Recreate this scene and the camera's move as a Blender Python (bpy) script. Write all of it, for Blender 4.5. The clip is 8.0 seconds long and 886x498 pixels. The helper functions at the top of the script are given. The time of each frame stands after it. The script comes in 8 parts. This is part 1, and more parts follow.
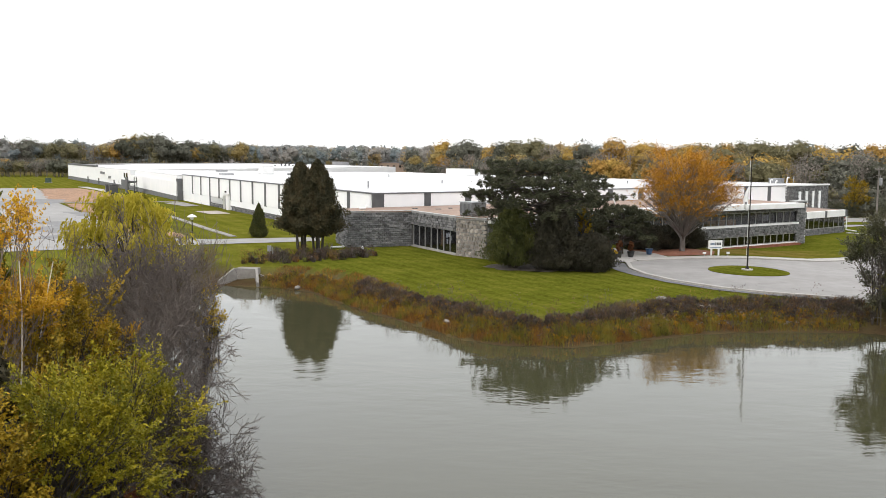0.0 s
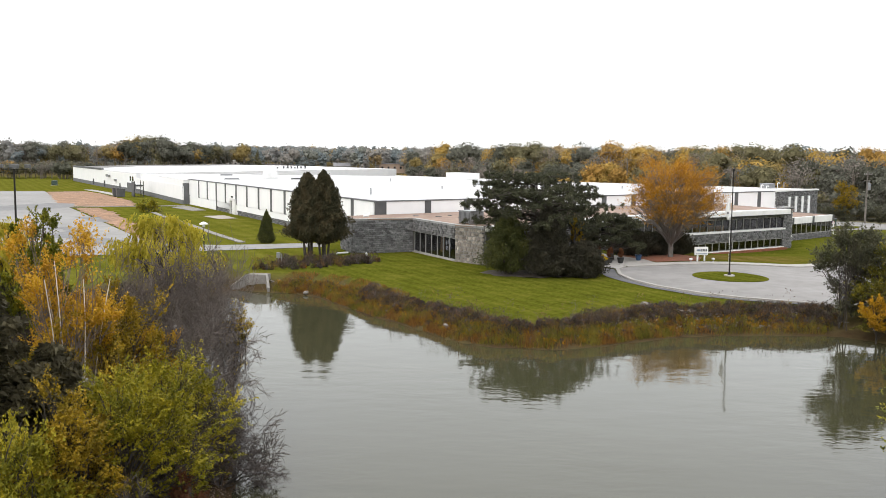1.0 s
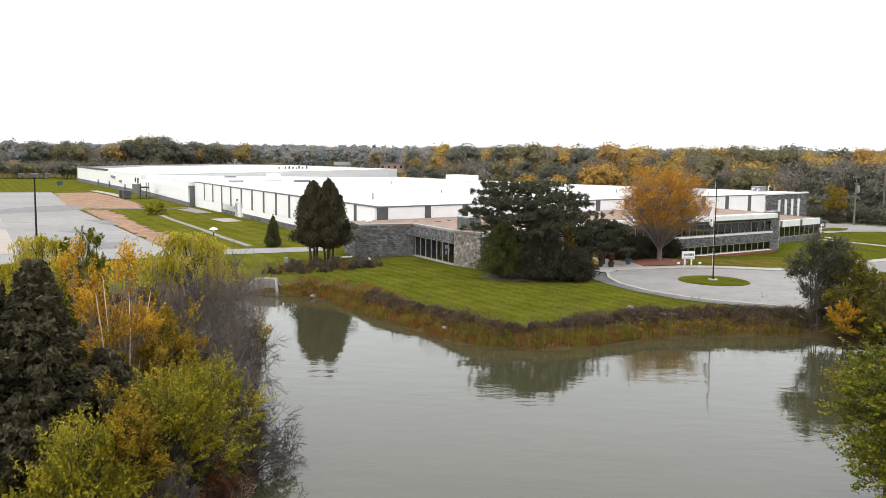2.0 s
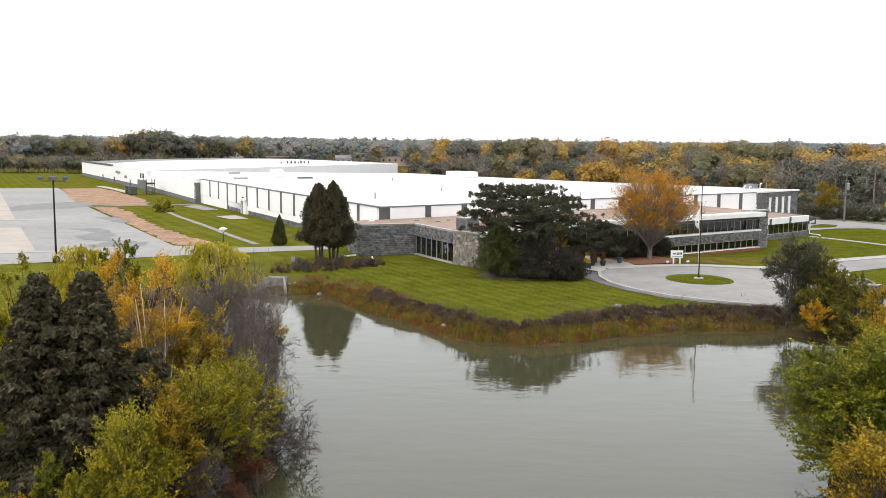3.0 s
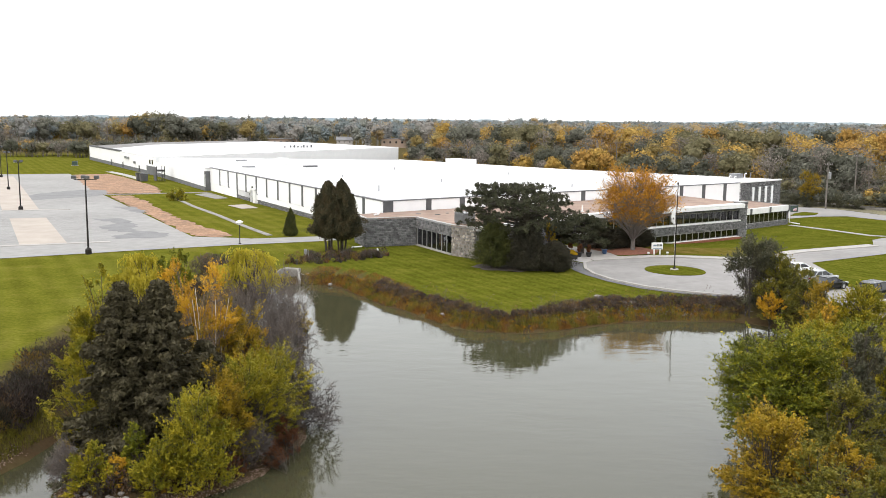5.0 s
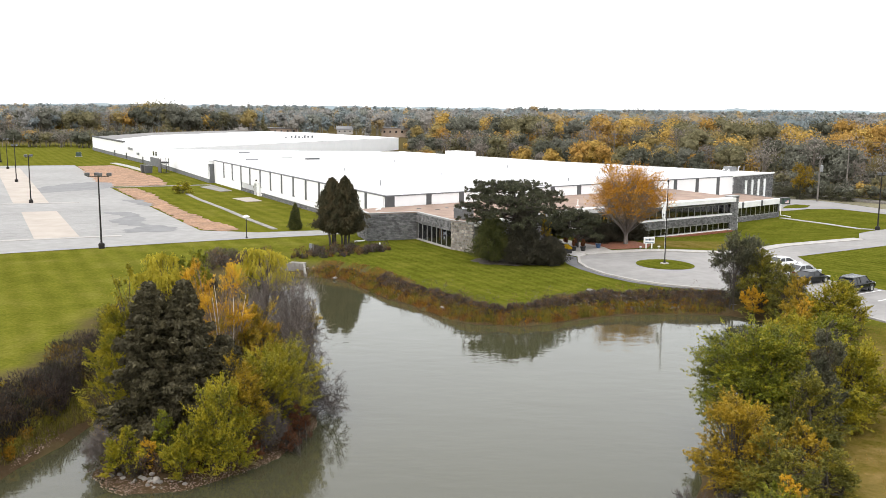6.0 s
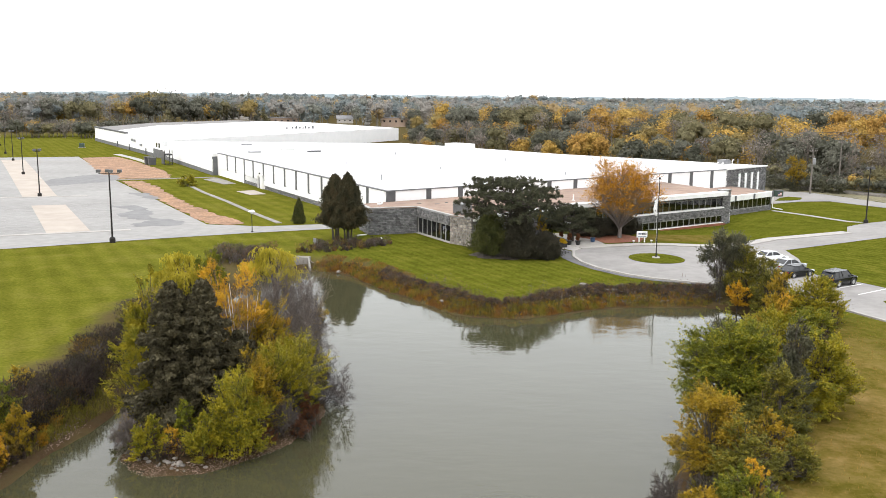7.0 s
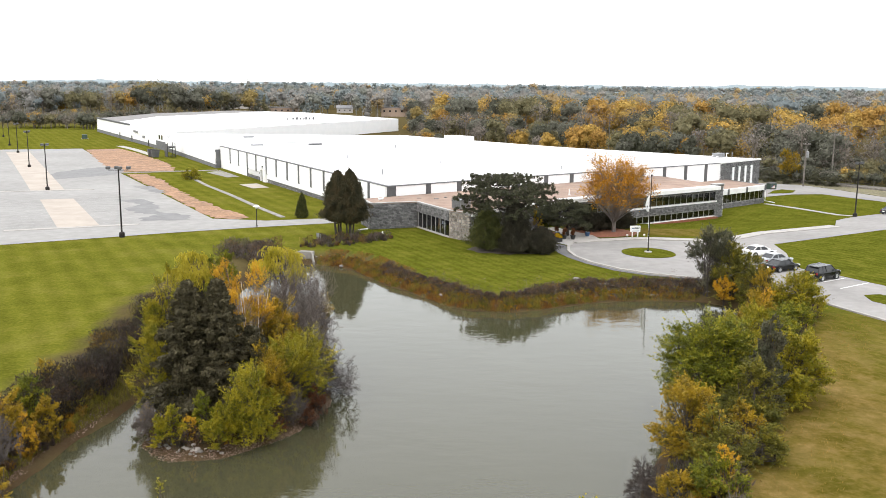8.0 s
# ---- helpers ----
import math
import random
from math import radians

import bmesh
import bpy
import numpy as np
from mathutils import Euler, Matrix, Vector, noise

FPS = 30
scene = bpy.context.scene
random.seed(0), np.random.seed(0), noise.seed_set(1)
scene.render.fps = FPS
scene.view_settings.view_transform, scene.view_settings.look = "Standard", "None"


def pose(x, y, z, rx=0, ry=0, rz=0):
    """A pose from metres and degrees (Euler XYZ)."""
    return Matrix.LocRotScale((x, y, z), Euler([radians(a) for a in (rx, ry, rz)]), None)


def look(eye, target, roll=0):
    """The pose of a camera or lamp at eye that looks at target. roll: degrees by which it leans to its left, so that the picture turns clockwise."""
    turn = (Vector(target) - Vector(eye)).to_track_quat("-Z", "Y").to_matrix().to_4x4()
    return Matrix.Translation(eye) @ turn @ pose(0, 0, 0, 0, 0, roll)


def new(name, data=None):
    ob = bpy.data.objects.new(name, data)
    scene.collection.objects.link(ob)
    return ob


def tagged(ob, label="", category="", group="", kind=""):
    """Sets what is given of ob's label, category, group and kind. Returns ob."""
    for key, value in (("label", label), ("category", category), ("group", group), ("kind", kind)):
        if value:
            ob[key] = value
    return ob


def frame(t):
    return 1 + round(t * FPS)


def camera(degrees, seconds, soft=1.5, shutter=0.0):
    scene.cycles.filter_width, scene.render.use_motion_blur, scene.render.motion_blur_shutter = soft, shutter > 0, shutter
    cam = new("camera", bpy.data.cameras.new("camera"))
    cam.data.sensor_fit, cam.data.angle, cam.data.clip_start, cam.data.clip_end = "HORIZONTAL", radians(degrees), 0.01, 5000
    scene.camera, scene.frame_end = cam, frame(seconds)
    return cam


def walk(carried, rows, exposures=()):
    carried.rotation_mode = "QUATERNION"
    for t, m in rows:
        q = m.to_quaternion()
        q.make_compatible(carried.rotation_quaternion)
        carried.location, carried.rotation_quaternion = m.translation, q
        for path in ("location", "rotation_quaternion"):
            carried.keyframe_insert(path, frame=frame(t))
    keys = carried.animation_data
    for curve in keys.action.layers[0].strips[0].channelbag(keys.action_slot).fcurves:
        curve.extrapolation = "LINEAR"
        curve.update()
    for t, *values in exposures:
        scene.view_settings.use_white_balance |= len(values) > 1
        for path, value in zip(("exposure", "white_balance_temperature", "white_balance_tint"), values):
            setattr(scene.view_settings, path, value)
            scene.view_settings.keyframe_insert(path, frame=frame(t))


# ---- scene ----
import itertools

cam = camera(53.0, 8.0, soft=0.5)
PATH = [
    (0, (-0.709, 3.656, 9.249), (-0.768, 5.644, 9.045), 0.58),
    (0.5, (-0.607, 1.471, 9.795), (-0.667, 3.459, 9.591), 0.58),
    (1, (-0.510, -0.703, 10.351), (-0.570, 1.286, 10.146), 0.58),
    (1.5, (-0.406, -2.838, 10.926), (-0.466, -0.849, 10.72), 0.57),
    (3, (-0.081, -9.238, 12.8), (-0.142, -7.252, 12.571), 0.56),
    (3.5, (0.025, -11.374, 13.470), (-0.037, -9.389, 13.229), 0.56),
    (4, (0.115, -13.503, 14.105), (0.054, -11.52, 13.851), 0.56),
    (4.5, (0.195, -15.581, 14.745), (0.134, -13.6, 14.480), 0.56),
    (6, (0.385, -21.466, 16.730), (0.325, -19.49, 16.426), 0.56),
    (6.5, (0.445, -23.25, 17.393), (0.386, -21.277, 17.075), 0.55),
    (7, (0.510, -24.983, 18.055), (0.451, -23.011, 17.724), 0.55),
    (7.5, (0.590, -26.694, 18.735), (0.532, -24.725, 18.391), 0.55),
    (8, (0.675, -28.344, 19.403), (0.617, -26.377, 19.046), 0.54),
]
walk(cam, [(t, look(eye, target, roll)) for t, eye, target, roll in PATH], exposures=[(0, -0.15), (4, -0.04), (8, 0.18)])

# ---------------------------------------------------------------- light
SUN_EL, SUN_AZ = 48.0, 215.0
world = bpy.data.worlds.new("overcast_sky")
scene.world = world
world.use_nodes = True
wn, wl = world.node_tree.nodes, world.node_tree.links
wn.clear()
w_out = wn.new("ShaderNodeOutputWorld")
w_add = wn.new("ShaderNodeAddShader")
w_sky = wn.new("ShaderNodeTexSky")
w_sky.sky_type, w_sky.sun_disc = "NISHITA", False
w_sky.sun_elevation, w_sky.sun_rotation = radians(SUN_EL), radians(SUN_AZ)
w_sky.air_density, w_sky.dust_density = 1.0, 4.0
w_b1 = wn.new("ShaderNodeBackground")
w_b1.inputs["Strength"].default_value = 0.05
wl.new(w_sky.outputs[0], w_b1.inputs["Color"])
w_tc, w_noise, w_ramp = wn.new("ShaderNodeTexCoord"), wn.new("ShaderNodeTexNoise"), wn.new("ShaderNodeValToRGB")
w_noise.inputs["Scale"].default_value, w_noise.inputs["Detail"].default_value = 2.2, 4.0
w_ramp.color_ramp.elements[0].position, w_ramp.color_ramp.elements[1].position = 0.3, 0.75
w_ramp.color_ramp.elements[0].color = (0.96, 0.965, 0.97, 1)
w_ramp.color_ramp.elements[1].color = (1.0, 1.0, 1.0, 1)
w_b2 = wn.new("ShaderNodeBackground")
# an overcast sky is brightest overhead
w_sep, w_max, w_sq, w_lum = wn.new("ShaderNodeSeparateXYZ"), wn.new("ShaderNodeMath"), wn.new("ShaderNodeMath"), wn.new("ShaderNodeMath")
w_max.operation, w_sq.operation, w_lum.operation = "MAXIMUM", "POWER", "MULTIPLY_ADD"
w_max.inputs[1].default_value, w_sq.inputs[1].default_value = 0.0, 1.0
w_lum.inputs[1].default_value, w_lum.inputs[2].default_value = 0.85, 1.36
wl.new(w_tc.outputs["Generated"], w_sep.inputs[0])
wl.new(w_sep.outputs["Z"], w_max.inputs[0])
wl.new(w_max.outputs[0], w_sq.inputs[0])
wl.new(w_sq.outputs[0], w_lum.inputs[0])
wl.new(w_lum.outputs[0], w_b2.inputs["Strength"])
wl.new(w_tc.outputs["Generated"], w_noise.inputs["Vector"])
wl.new(w_noise.outputs["Fac"], w_ramp.inputs["Fac"])
wl.new(w_ramp.outputs["Color"], w_b2.inputs["Color"])
wl.new(w_b1.outputs[0], w_add.inputs[0])
wl.new(w_b2.outputs[0], w_add.inputs[1])
wl.new(w_add.outputs[0], w_out.inputs["Surface"])

sun = new("sun", bpy.data.lights.new("sun", "SUN"))
sun.data.energy, sun.data.angle, sun.data.color = 0.8, radians(40), (1.0, 0.96, 0.9)
_az = radians(SUN_AZ)
sun.matrix_world = look((0, 0, 0), (-math.sin(_az), -math.cos(_az), -math.tan(radians(SUN_EL))))


# ---------------------------------------------------------------- materials
def material(name, c1, c2, scale=1.0, rough=0.8, bump=0.0, fine=0.0, metal=0.0, c3=None, vary=0.0, spec=0.5, big=0.0, blotch=(0.78, 1.15)):
    """Two colours mixed by noise at a size (metres), finer grain and relief on top; vary: by piece."""
    m = bpy.data.materials.new(name)
    m.use_nodes = True
    n, l = m.node_tree.nodes, m.node_tree.links
    b = n["Principled BSDF"]
    tc = n.new("ShaderNodeNewGeometry")
    no = n.new("ShaderNodeTexNoise")
    no.inputs["Scale"].default_value, no.inputs["Detail"].default_value, no.inputs["Roughness"].default_value = 1.0 / scale, 6.0, 0.62
    l.new(tc.outputs["Position"], no.inputs["Vector"])
    ra = n.new("ShaderNodeValToRGB")
    ra.color_ramp.elements[0].position, ra.color_ramp.elements[1].position = 0.32, 0.68
    ra.color_ramp.elements[0].color, ra.color_ramp.elements[1].color = (*c1, 1), (*c2, 1)
    if c3:
        e = ra.color_ramp.elements.new(0.5)
        e.color = (*c3, 1)
    l.new(no.outputs["Fac"], ra.inputs["Fac"])
    col = ra.outputs["Color"]
    if big:
        n2 = n.new("ShaderNodeTexNoise")
        n2.inputs["Scale"].default_value, n2.inputs["Detail"].default_value = 1.0 / big, 3.0
        l.new(tc.outputs["Position"], n2.inputs["Vector"])
        mp = n.new("ShaderNodeMapRange")
        mp.inputs["From Min"].default_value, mp.inputs["From Max"].default_value = 0.35, 0.65
        mp.inputs["To Min"].default_value, mp.inputs["To Max"].default_value = blotch
        l.new(n2.outputs["Fac"], mp.inputs["Value"])
        vm = n.new("ShaderNodeVectorMath")
        vm.operation = "SCALE"
        l.new(col, vm.inputs[0])
        l.new(mp.outputs[0], vm.inputs["Scale"])
        col = vm.outputs[0]
    if vary:
        oi = n.new("ShaderNodeObjectInfo")
        ad = n.new("ShaderNodeMath")
        l.new(oi.outputs["Random"], ad.inputs[0])
        l.new(tc.outputs["Random Per Island"], ad.inputs[1])
        fr = n.new("ShaderNodeMath")
        fr.operation = "FRACT"
        l.new(ad.outputs[0], fr.inputs[0])
        mp = n.new("ShaderNodeMapRange")
        mp.inputs["To Min"].default_value, mp.inputs["To Max"].default_value = 1.0 - vary, 1.0 + vary
        l.new(fr.outputs[0], mp.inputs["Value"])
        vm = n.new("ShaderNodeVectorMath")
        vm.operation = "SCALE"
        l.new(col, vm.inputs[0])
        l.new(mp.outputs[0], vm.inputs["Scale"])
        col = vm.outputs[0]
    l.new(col, b.inputs["Base Color"])
    b.inputs["Roughness"].default_value, b.inputs["Metallic"].default_value = rough, metal
    b.inputs["Specular IOR Level"].default_value = spec
    if bump:
        fn = n.new("ShaderNodeTexNoise")
        fn.inputs["Scale"].default_value, fn.inputs["Detail"].default_value = 1.0 / (fine or scale * 0.2), 4.0
        l.new(tc.outputs["Position"], fn.inputs["Vector"])
        bp = n.new("ShaderNodeBump")
        bp.inputs["Strength"].default_value, bp.inputs["Distance"].default_value = 0.8, bump
        l.new(fn.outputs["Fac"], bp.inputs["Height"])
        l.new(bp.outputs[0], b.inputs["Normal"])
    return m


def leaf_material(name, colours, clump=1.2, through_light=0.3):
    """Leaves: each takes a colour of the ramp by chance and by a patchy noise."""
    m = bpy.data.materials.new(name)
    m.use_nodes = True
    n, l = m.node_tree.nodes, m.node_tree.links
    b, out = n["Principled BSDF"], n["Material Output"]
    g = n.new("ShaderNodeNewGeometry")
    no = n.new("ShaderNodeTexNoise")
    no.inputs["Scale"].default_value, no.inputs["Detail"].default_value = 1.0 / clump, 2.0
    l.new(g.outputs["Position"], no.inputs["Vector"])
    mx = n.new("ShaderNodeMath")
    mx.operation = "MULTIPLY_ADD"
    l.new(g.outputs["Random Per Island"], mx.inputs[0])
    mx.inputs[1].default_value = 0.36
    sc = n.new("ShaderNodeMapRange")
    sc.inputs["From Min"].default_value, sc.inputs["From Max"].default_value = 0.3, 0.7
    sc.inputs["To Min"].default_value, sc.inputs["To Max"].default_value = 0.0, 0.64
    l.new(no.outputs["Fac"], sc.inputs["Value"])
    l.new(sc.outputs[0], mx.inputs[2])
    ra = n.new("ShaderNodeValToRGB")
    els = ra.color_ramp.elements
    while len(els) < len(colours):
        els.new(0.5)
    for i, c in enumerate(colours):
        els[i].position, els[i].color = i / (len(colours) - 1), (*c, 1)
    l.new(mx.outputs[0], ra.inputs["Fac"])
    l.new(ra.outputs["Color"], b.inputs["Base Color"])
    b.inputs["Roughness"].default_value, b.inputs["Specular IOR Level"].default_value = 0.7, 0.25
    if through_light:
        tr, ms = n.new("ShaderNodeBsdfTranslucent"), n.new("ShaderNodeMixShader")
        l.new(ra.outputs["Color"], tr.inputs["Color"])
        ms.inputs["Fac"].default_value = through_light
        l.new(b.outputs[0], ms.inputs[1])
        l.new(tr.outputs[0], ms.inputs[2])
        l.new(ms.outputs[0], out.inputs["Surface"])
    return m


def ground_material():
    """Mown lawn with faint stripes, rough bank grass and dry grass, laid out by the sheet's own attributes."""
    m = bpy.data.materials.new("ground_cover")
    m.use_nodes = True
    n, l = m.node_tree.nodes, m.node_tree.links
    b = n["Principled BSDF"]
    g = n.new("ShaderNodeNewGeometry")

    def noise_ramp(scale, cols, detail=6.0, lo=0.3, hi=0.7):
        no, ra = n.new("ShaderNodeTexNoise"), n.new("ShaderNodeValToRGB")
        no.inputs["Scale"].default_value, no.inputs["Detail"].default_value, no.inputs["Roughness"].default_value = 1 / scale, detail, 0.65
        l.new(g.outputs["Position"], no.inputs["Vector"])
        els = ra.color_ramp.elements
        while len(els) < len(cols):
            els.new(0.5)
        for i, c in enumerate(cols):
            els[i].position, els[i].color = lo + (hi - lo) * i / (len(cols) - 1), (*c, 1)
        l.new(no.outputs["Fac"], ra.inputs["Fac"])
        return ra.outputs["Color"]

    def mixed(fac, a, c):
        mx = n.new("ShaderNodeMix")
        mx.data_type = "RGBA"
        if isinstance(fac, float):
            mx.inputs[0].default_value = fac
        else:
            l.new(fac, mx.inputs[0])
        l.new(a, mx.inputs[6])
        l.new(c, mx.inputs[7])
        return mx.outputs[2]

    def attribute(name):
        a = n.new("ShaderNodeAttribute")
        a.attribute_name = name
        return a.outputs["Fac"]

    lawn = mixed(attribute("left_lawn"), noise_ramp(3.0, LAWN_FRONT, 6.0, 0.35, 0.65), noise_ramp(5.0, LAWN, 6.0, 0.35, 0.65))
    grain = noise_ramp(0.30, LAWN_GRAIN, 4.0, 0.36, 0.64)
    lawn = mixed(0.45, lawn, grain)
    stripes = []
    for angle, width, depth in ((-30.0, 0.42, (0.92, 1.08)), (-31.0, 0.80, (0.91, 1.09))):
        mp, wv, mr = n.new("ShaderNodeMapping"), n.new("ShaderNodeTexWave"), n.new("ShaderNodeMapRange")
        mp.inputs["Rotation"].default_value = (0, 0, radians(angle))
        l.new(g.outputs["Position"], mp.inputs["Vector"])
        wv.inputs["Scale"].default_value, wv.inputs["Distortion"].default_value, wv.inputs["Detail"].default_value = width * 0.31, 1.3, 2.0
        l.new(mp.outputs[0], wv.inputs["Vector"])
        mr.inputs["To Min"].default_value, mr.inputs["To Max"].default_value = depth
        l.new(wv.outputs["Fac"], mr.inputs["Value"])
        stripes.append(mr.outputs[0])
    sm = n.new("ShaderNodeMix")
    l.new(attribute("left_lawn"), sm.inputs[0])
    l.new(stripes[1], sm.inputs[2])
    l.new(stripes[0], sm.inputs[3])
    vm = n.new("ShaderNodeVectorMath")
    vm.operation = "SCALE"
    l.new(lawn, vm.inputs[0])
    l.new(sm.outputs[0], vm.inputs["Scale"])
    col = vm.outputs[0]
    dry = mixed(0.42, noise_ramp(2.6, DRY, 5.0, 0.38, 0.62), noise_ramp(0.5, DRY, 4.0, 0.36, 0.64))
    dry = mixed(0.25, dry, noise_ramp(7.0, DRY, 2.0, 0.4, 0.6))
    wild = mixed(0.5, noise_ramp(1.6, WILD), noise_ramp(0.25, WILD))
    mud = mixed(0.5, noise_ramp(0.8, MUD), noise_ramp(0.2, MUD))
    col = mixed(attribute("dry"), col, dry)
    col = mixed(attribute("wild"), col, wild)
    col = mixed(attribute("mud"), col, mud)
    l.new(col, b.inputs["Base Color"])
    b.inputs["Roughness"].default_value, b.inputs["Specular IOR Level"].default_value = 0.9, 0.0
    fn, bp = n.new("ShaderNodeTexNoise"), n.new("ShaderNodeBump")
    fn.inputs["Scale"].default_value, fn.inputs["Detail"].default_value = 6.0, 5.0
    l.new(g.outputs["Position"], fn.inputs["Vector"])
    bp.inputs["Strength"].default_value, bp.inputs["Distance"].default_value = 0.8, 0.08
    l.new(fn.outputs["Fac"], bp.inputs["Height"])
    l.new(bp.outputs[0], b.inputs["Normal"])
    return m


def water_material():
    m = bpy.data.materials.new("pond_water")
    m.use_nodes = True
    n, l = m.node_tree.nodes, m.node_tree.links
    b = n["Principled BSDF"]
    g = n.new("ShaderNodeNewGeometry")
    no, ra = n.new("ShaderNodeTexNoise"), n.new("ShaderNodeValToRGB")
    no.inputs["Scale"].default_value = 0.08
    l.new(g.outputs["Position"], no.inputs["Vector"])
    ra.color_ramp.elements[0].color, ra.color_ramp.elements[1].color = (0.040, 0.039, 0.020, 1), (0.052, 0.050, 0.027, 1)
    l.new(no.outputs["Fac"], ra.inputs["Fac"])
    l.new(ra.outputs["Color"], b.inputs["Base Color"])
    b.inputs["Roughness"].default_value, b.inputs["IOR"].default_value = 0.03, 1.42
    bumps = None
    # breezy patches between calm ones
    pn, pm = n.new("ShaderNodeTexNoise"), n.new("ShaderNodeMapRange")
    pn.inputs["Scale"].default_value, pn.inputs["Detail"].default_value = 0.09, 2.0
    l.new(g.outputs["Position"], pn.inputs["Vector"])
    pm.inputs["From Min"].default_value, pm.inputs["From Max"].default_value = 0.38, 0.64
    pm.inputs["To Min"].default_value, pm.inputs["To Max"].default_value = 0.35, 1.0
    l.new(pn.outputs["Fac"], pm.inputs["Value"])
    for scale, dist, stretch, angle in ((0.9, 0.014, 2.2, 12.0), (3.4, 0.0055, 1.6, -20.0), (0.16, 0.03, 1.0, 0.0)):
        mp, fn, bp = n.new("ShaderNodeMapping"), n.new("ShaderNodeTexNoise"), n.new("ShaderNodeBump")
        mp.inputs["Rotation"].default_value, mp.inputs["Scale"].default_value = (0, 0, radians(angle)), (1.0 / stretch, 1, 1)
        l.new(g.outputs["Position"], mp.inputs["Vector"])
        l.new(mp.outputs[0], fn.inputs["Vector"])
        fn.inputs["Scale"].default_value, fn.inputs["Detail"].default_value = scale, 3.0
        bp.inputs["Strength"].default_value, bp.inputs["Distance"].default_value = 1.0, dist
        l.new(fn.outputs["Fac"], bp.inputs["Height"])
        if scale > 0.5:
            l.new(pm.outputs[0], bp.inputs["Strength"])
        if bumps:
            l.new(bumps, bp.inputs["Normal"])
        bumps = bp.outputs[0]
    l.new(bumps, b.inputs["Normal"])
    return m


def glass_material(name, tint, rough=0.04):
    m = bpy.data.materials.new(name)
    m.use_nodes = True
    b = m.node_tree.nodes["Principled BSDF"]
    b.inputs["Base Color"].default_value = (*tint, 1)
    b.inputs["Roughness"].default_value, b.inputs["IOR"].default_value = rough, 1.5
    b.inputs["Transmission Weight"].default_value = 1.0
    return m


def woods_material(name, cols, per_leaf=0.35, speckle=0.9, mottle=0.38):
    """Tree crowns far off: every tree carries a tone of its own."""
    m = bpy.data.materials.new(name)
    m.use_nodes = True
    n, l = m.node_tree.nodes, m.node_tree.links
    b = n["Principled BSDF"]
    a, ra, g = n.new("ShaderNodeAttribute"), n.new("ShaderNodeValToRGB"), n.new("ShaderNodeNewGeometry")
    a.attribute_name = "tone"
    ra.color_ramp.interpolation = "CONSTANT"
    els = ra.color_ramp.elements
    while len(els) < len(cols):
        els.new(0.5)
    for i, c in enumerate(cols):
        els[i].position, els[i].color = i / len(cols), (*c, 1)
    l.new(a.outputs["Fac"], ra.inputs["Fac"])
    mr, vm = n.new("ShaderNodeMapRange"), n.new("ShaderNodeVectorMath")
    mr.inputs["To Min"].default_value, mr.inputs["To Max"].default_value = 1 - per_leaf, 1 + per_leaf
    l.new(g.outputs["Random Per Island"], mr.inputs["Value"])
    vm.operation = "SCALE"
    no, nm, mu = n.new("ShaderNodeTexNoise"), n.new("ShaderNodeMapRange"), n.new("ShaderNodeMath")
    no.inputs["Scale"].default_value, no.inputs["Detail"].default_value = 1.0 / speckle, 3.0
    l.new(g.outputs["Position"], no.inputs["Vector"])
    nm.inputs["From Min"].default_value, nm.inputs["From Max"].default_value = 0.32, 0.68
    nm.inputs["To Min"].default_value, nm.inputs["To Max"].default_value = 1 - mottle, 1 + mottle
    l.new(no.outputs["Fac"], nm.inputs["Value"])
    mu.operation = "MULTIPLY"
    l.new(mr.outputs[0], mu.inputs[0])
    l.new(nm.outputs[0], mu.inputs[1])
    l.new(ra.outputs["Color"], vm.inputs[0])
    l.new(mu.outputs[0], vm.inputs["Scale"])
    l.new(vm.outputs[0], b.inputs["Base Color"])
    b.inputs["Roughness"].default_value, b.inputs["Specular IOR Level"].default_value = 0.85, 0.1
    tr, ms = n.new("ShaderNodeBsdfTranslucent"), n.new("ShaderNodeMixShader")
    l.new(vm.outputs[0], tr.inputs["Color"])
    ms.inputs["Fac"].default_value = 0.4
    l.new(b.outputs[0], ms.inputs[1])
    l.new(tr.outputs[0], ms.inputs[2])
    l.new(ms.outputs[0], n["Material Output"].inputs["Surface"])
    return m


LAWN = [(0.076, 0.080, 0.011), (0.108, 0.110, 0.015), (0.150, 0.138, 0.028)]
LAWN_FRONT = [(0.042, 0.052, 0.006), (0.069, 0.078, 0.009), (0.108, 0.106, 0.017)]
LAWN_GRAIN = [(0.040, 0.045, 0.006), (0.078, 0.082, 0.010), (0.128, 0.120, 0.022)]
DRY = [(0.056, 0.050, 0.007), (0.115, 0.084, 0.020), (0.200, 0.135, 0.054)]
WILD = [(0.046, 0.038, 0.0190), (0.084, 0.065, 0.0290), (0.062, 0.057, 0.0240)]
MUD = [(0.030, 0.022, 0.012), (0.062, 0.040, 0.022), (0.048, 0.042, 0.024)]

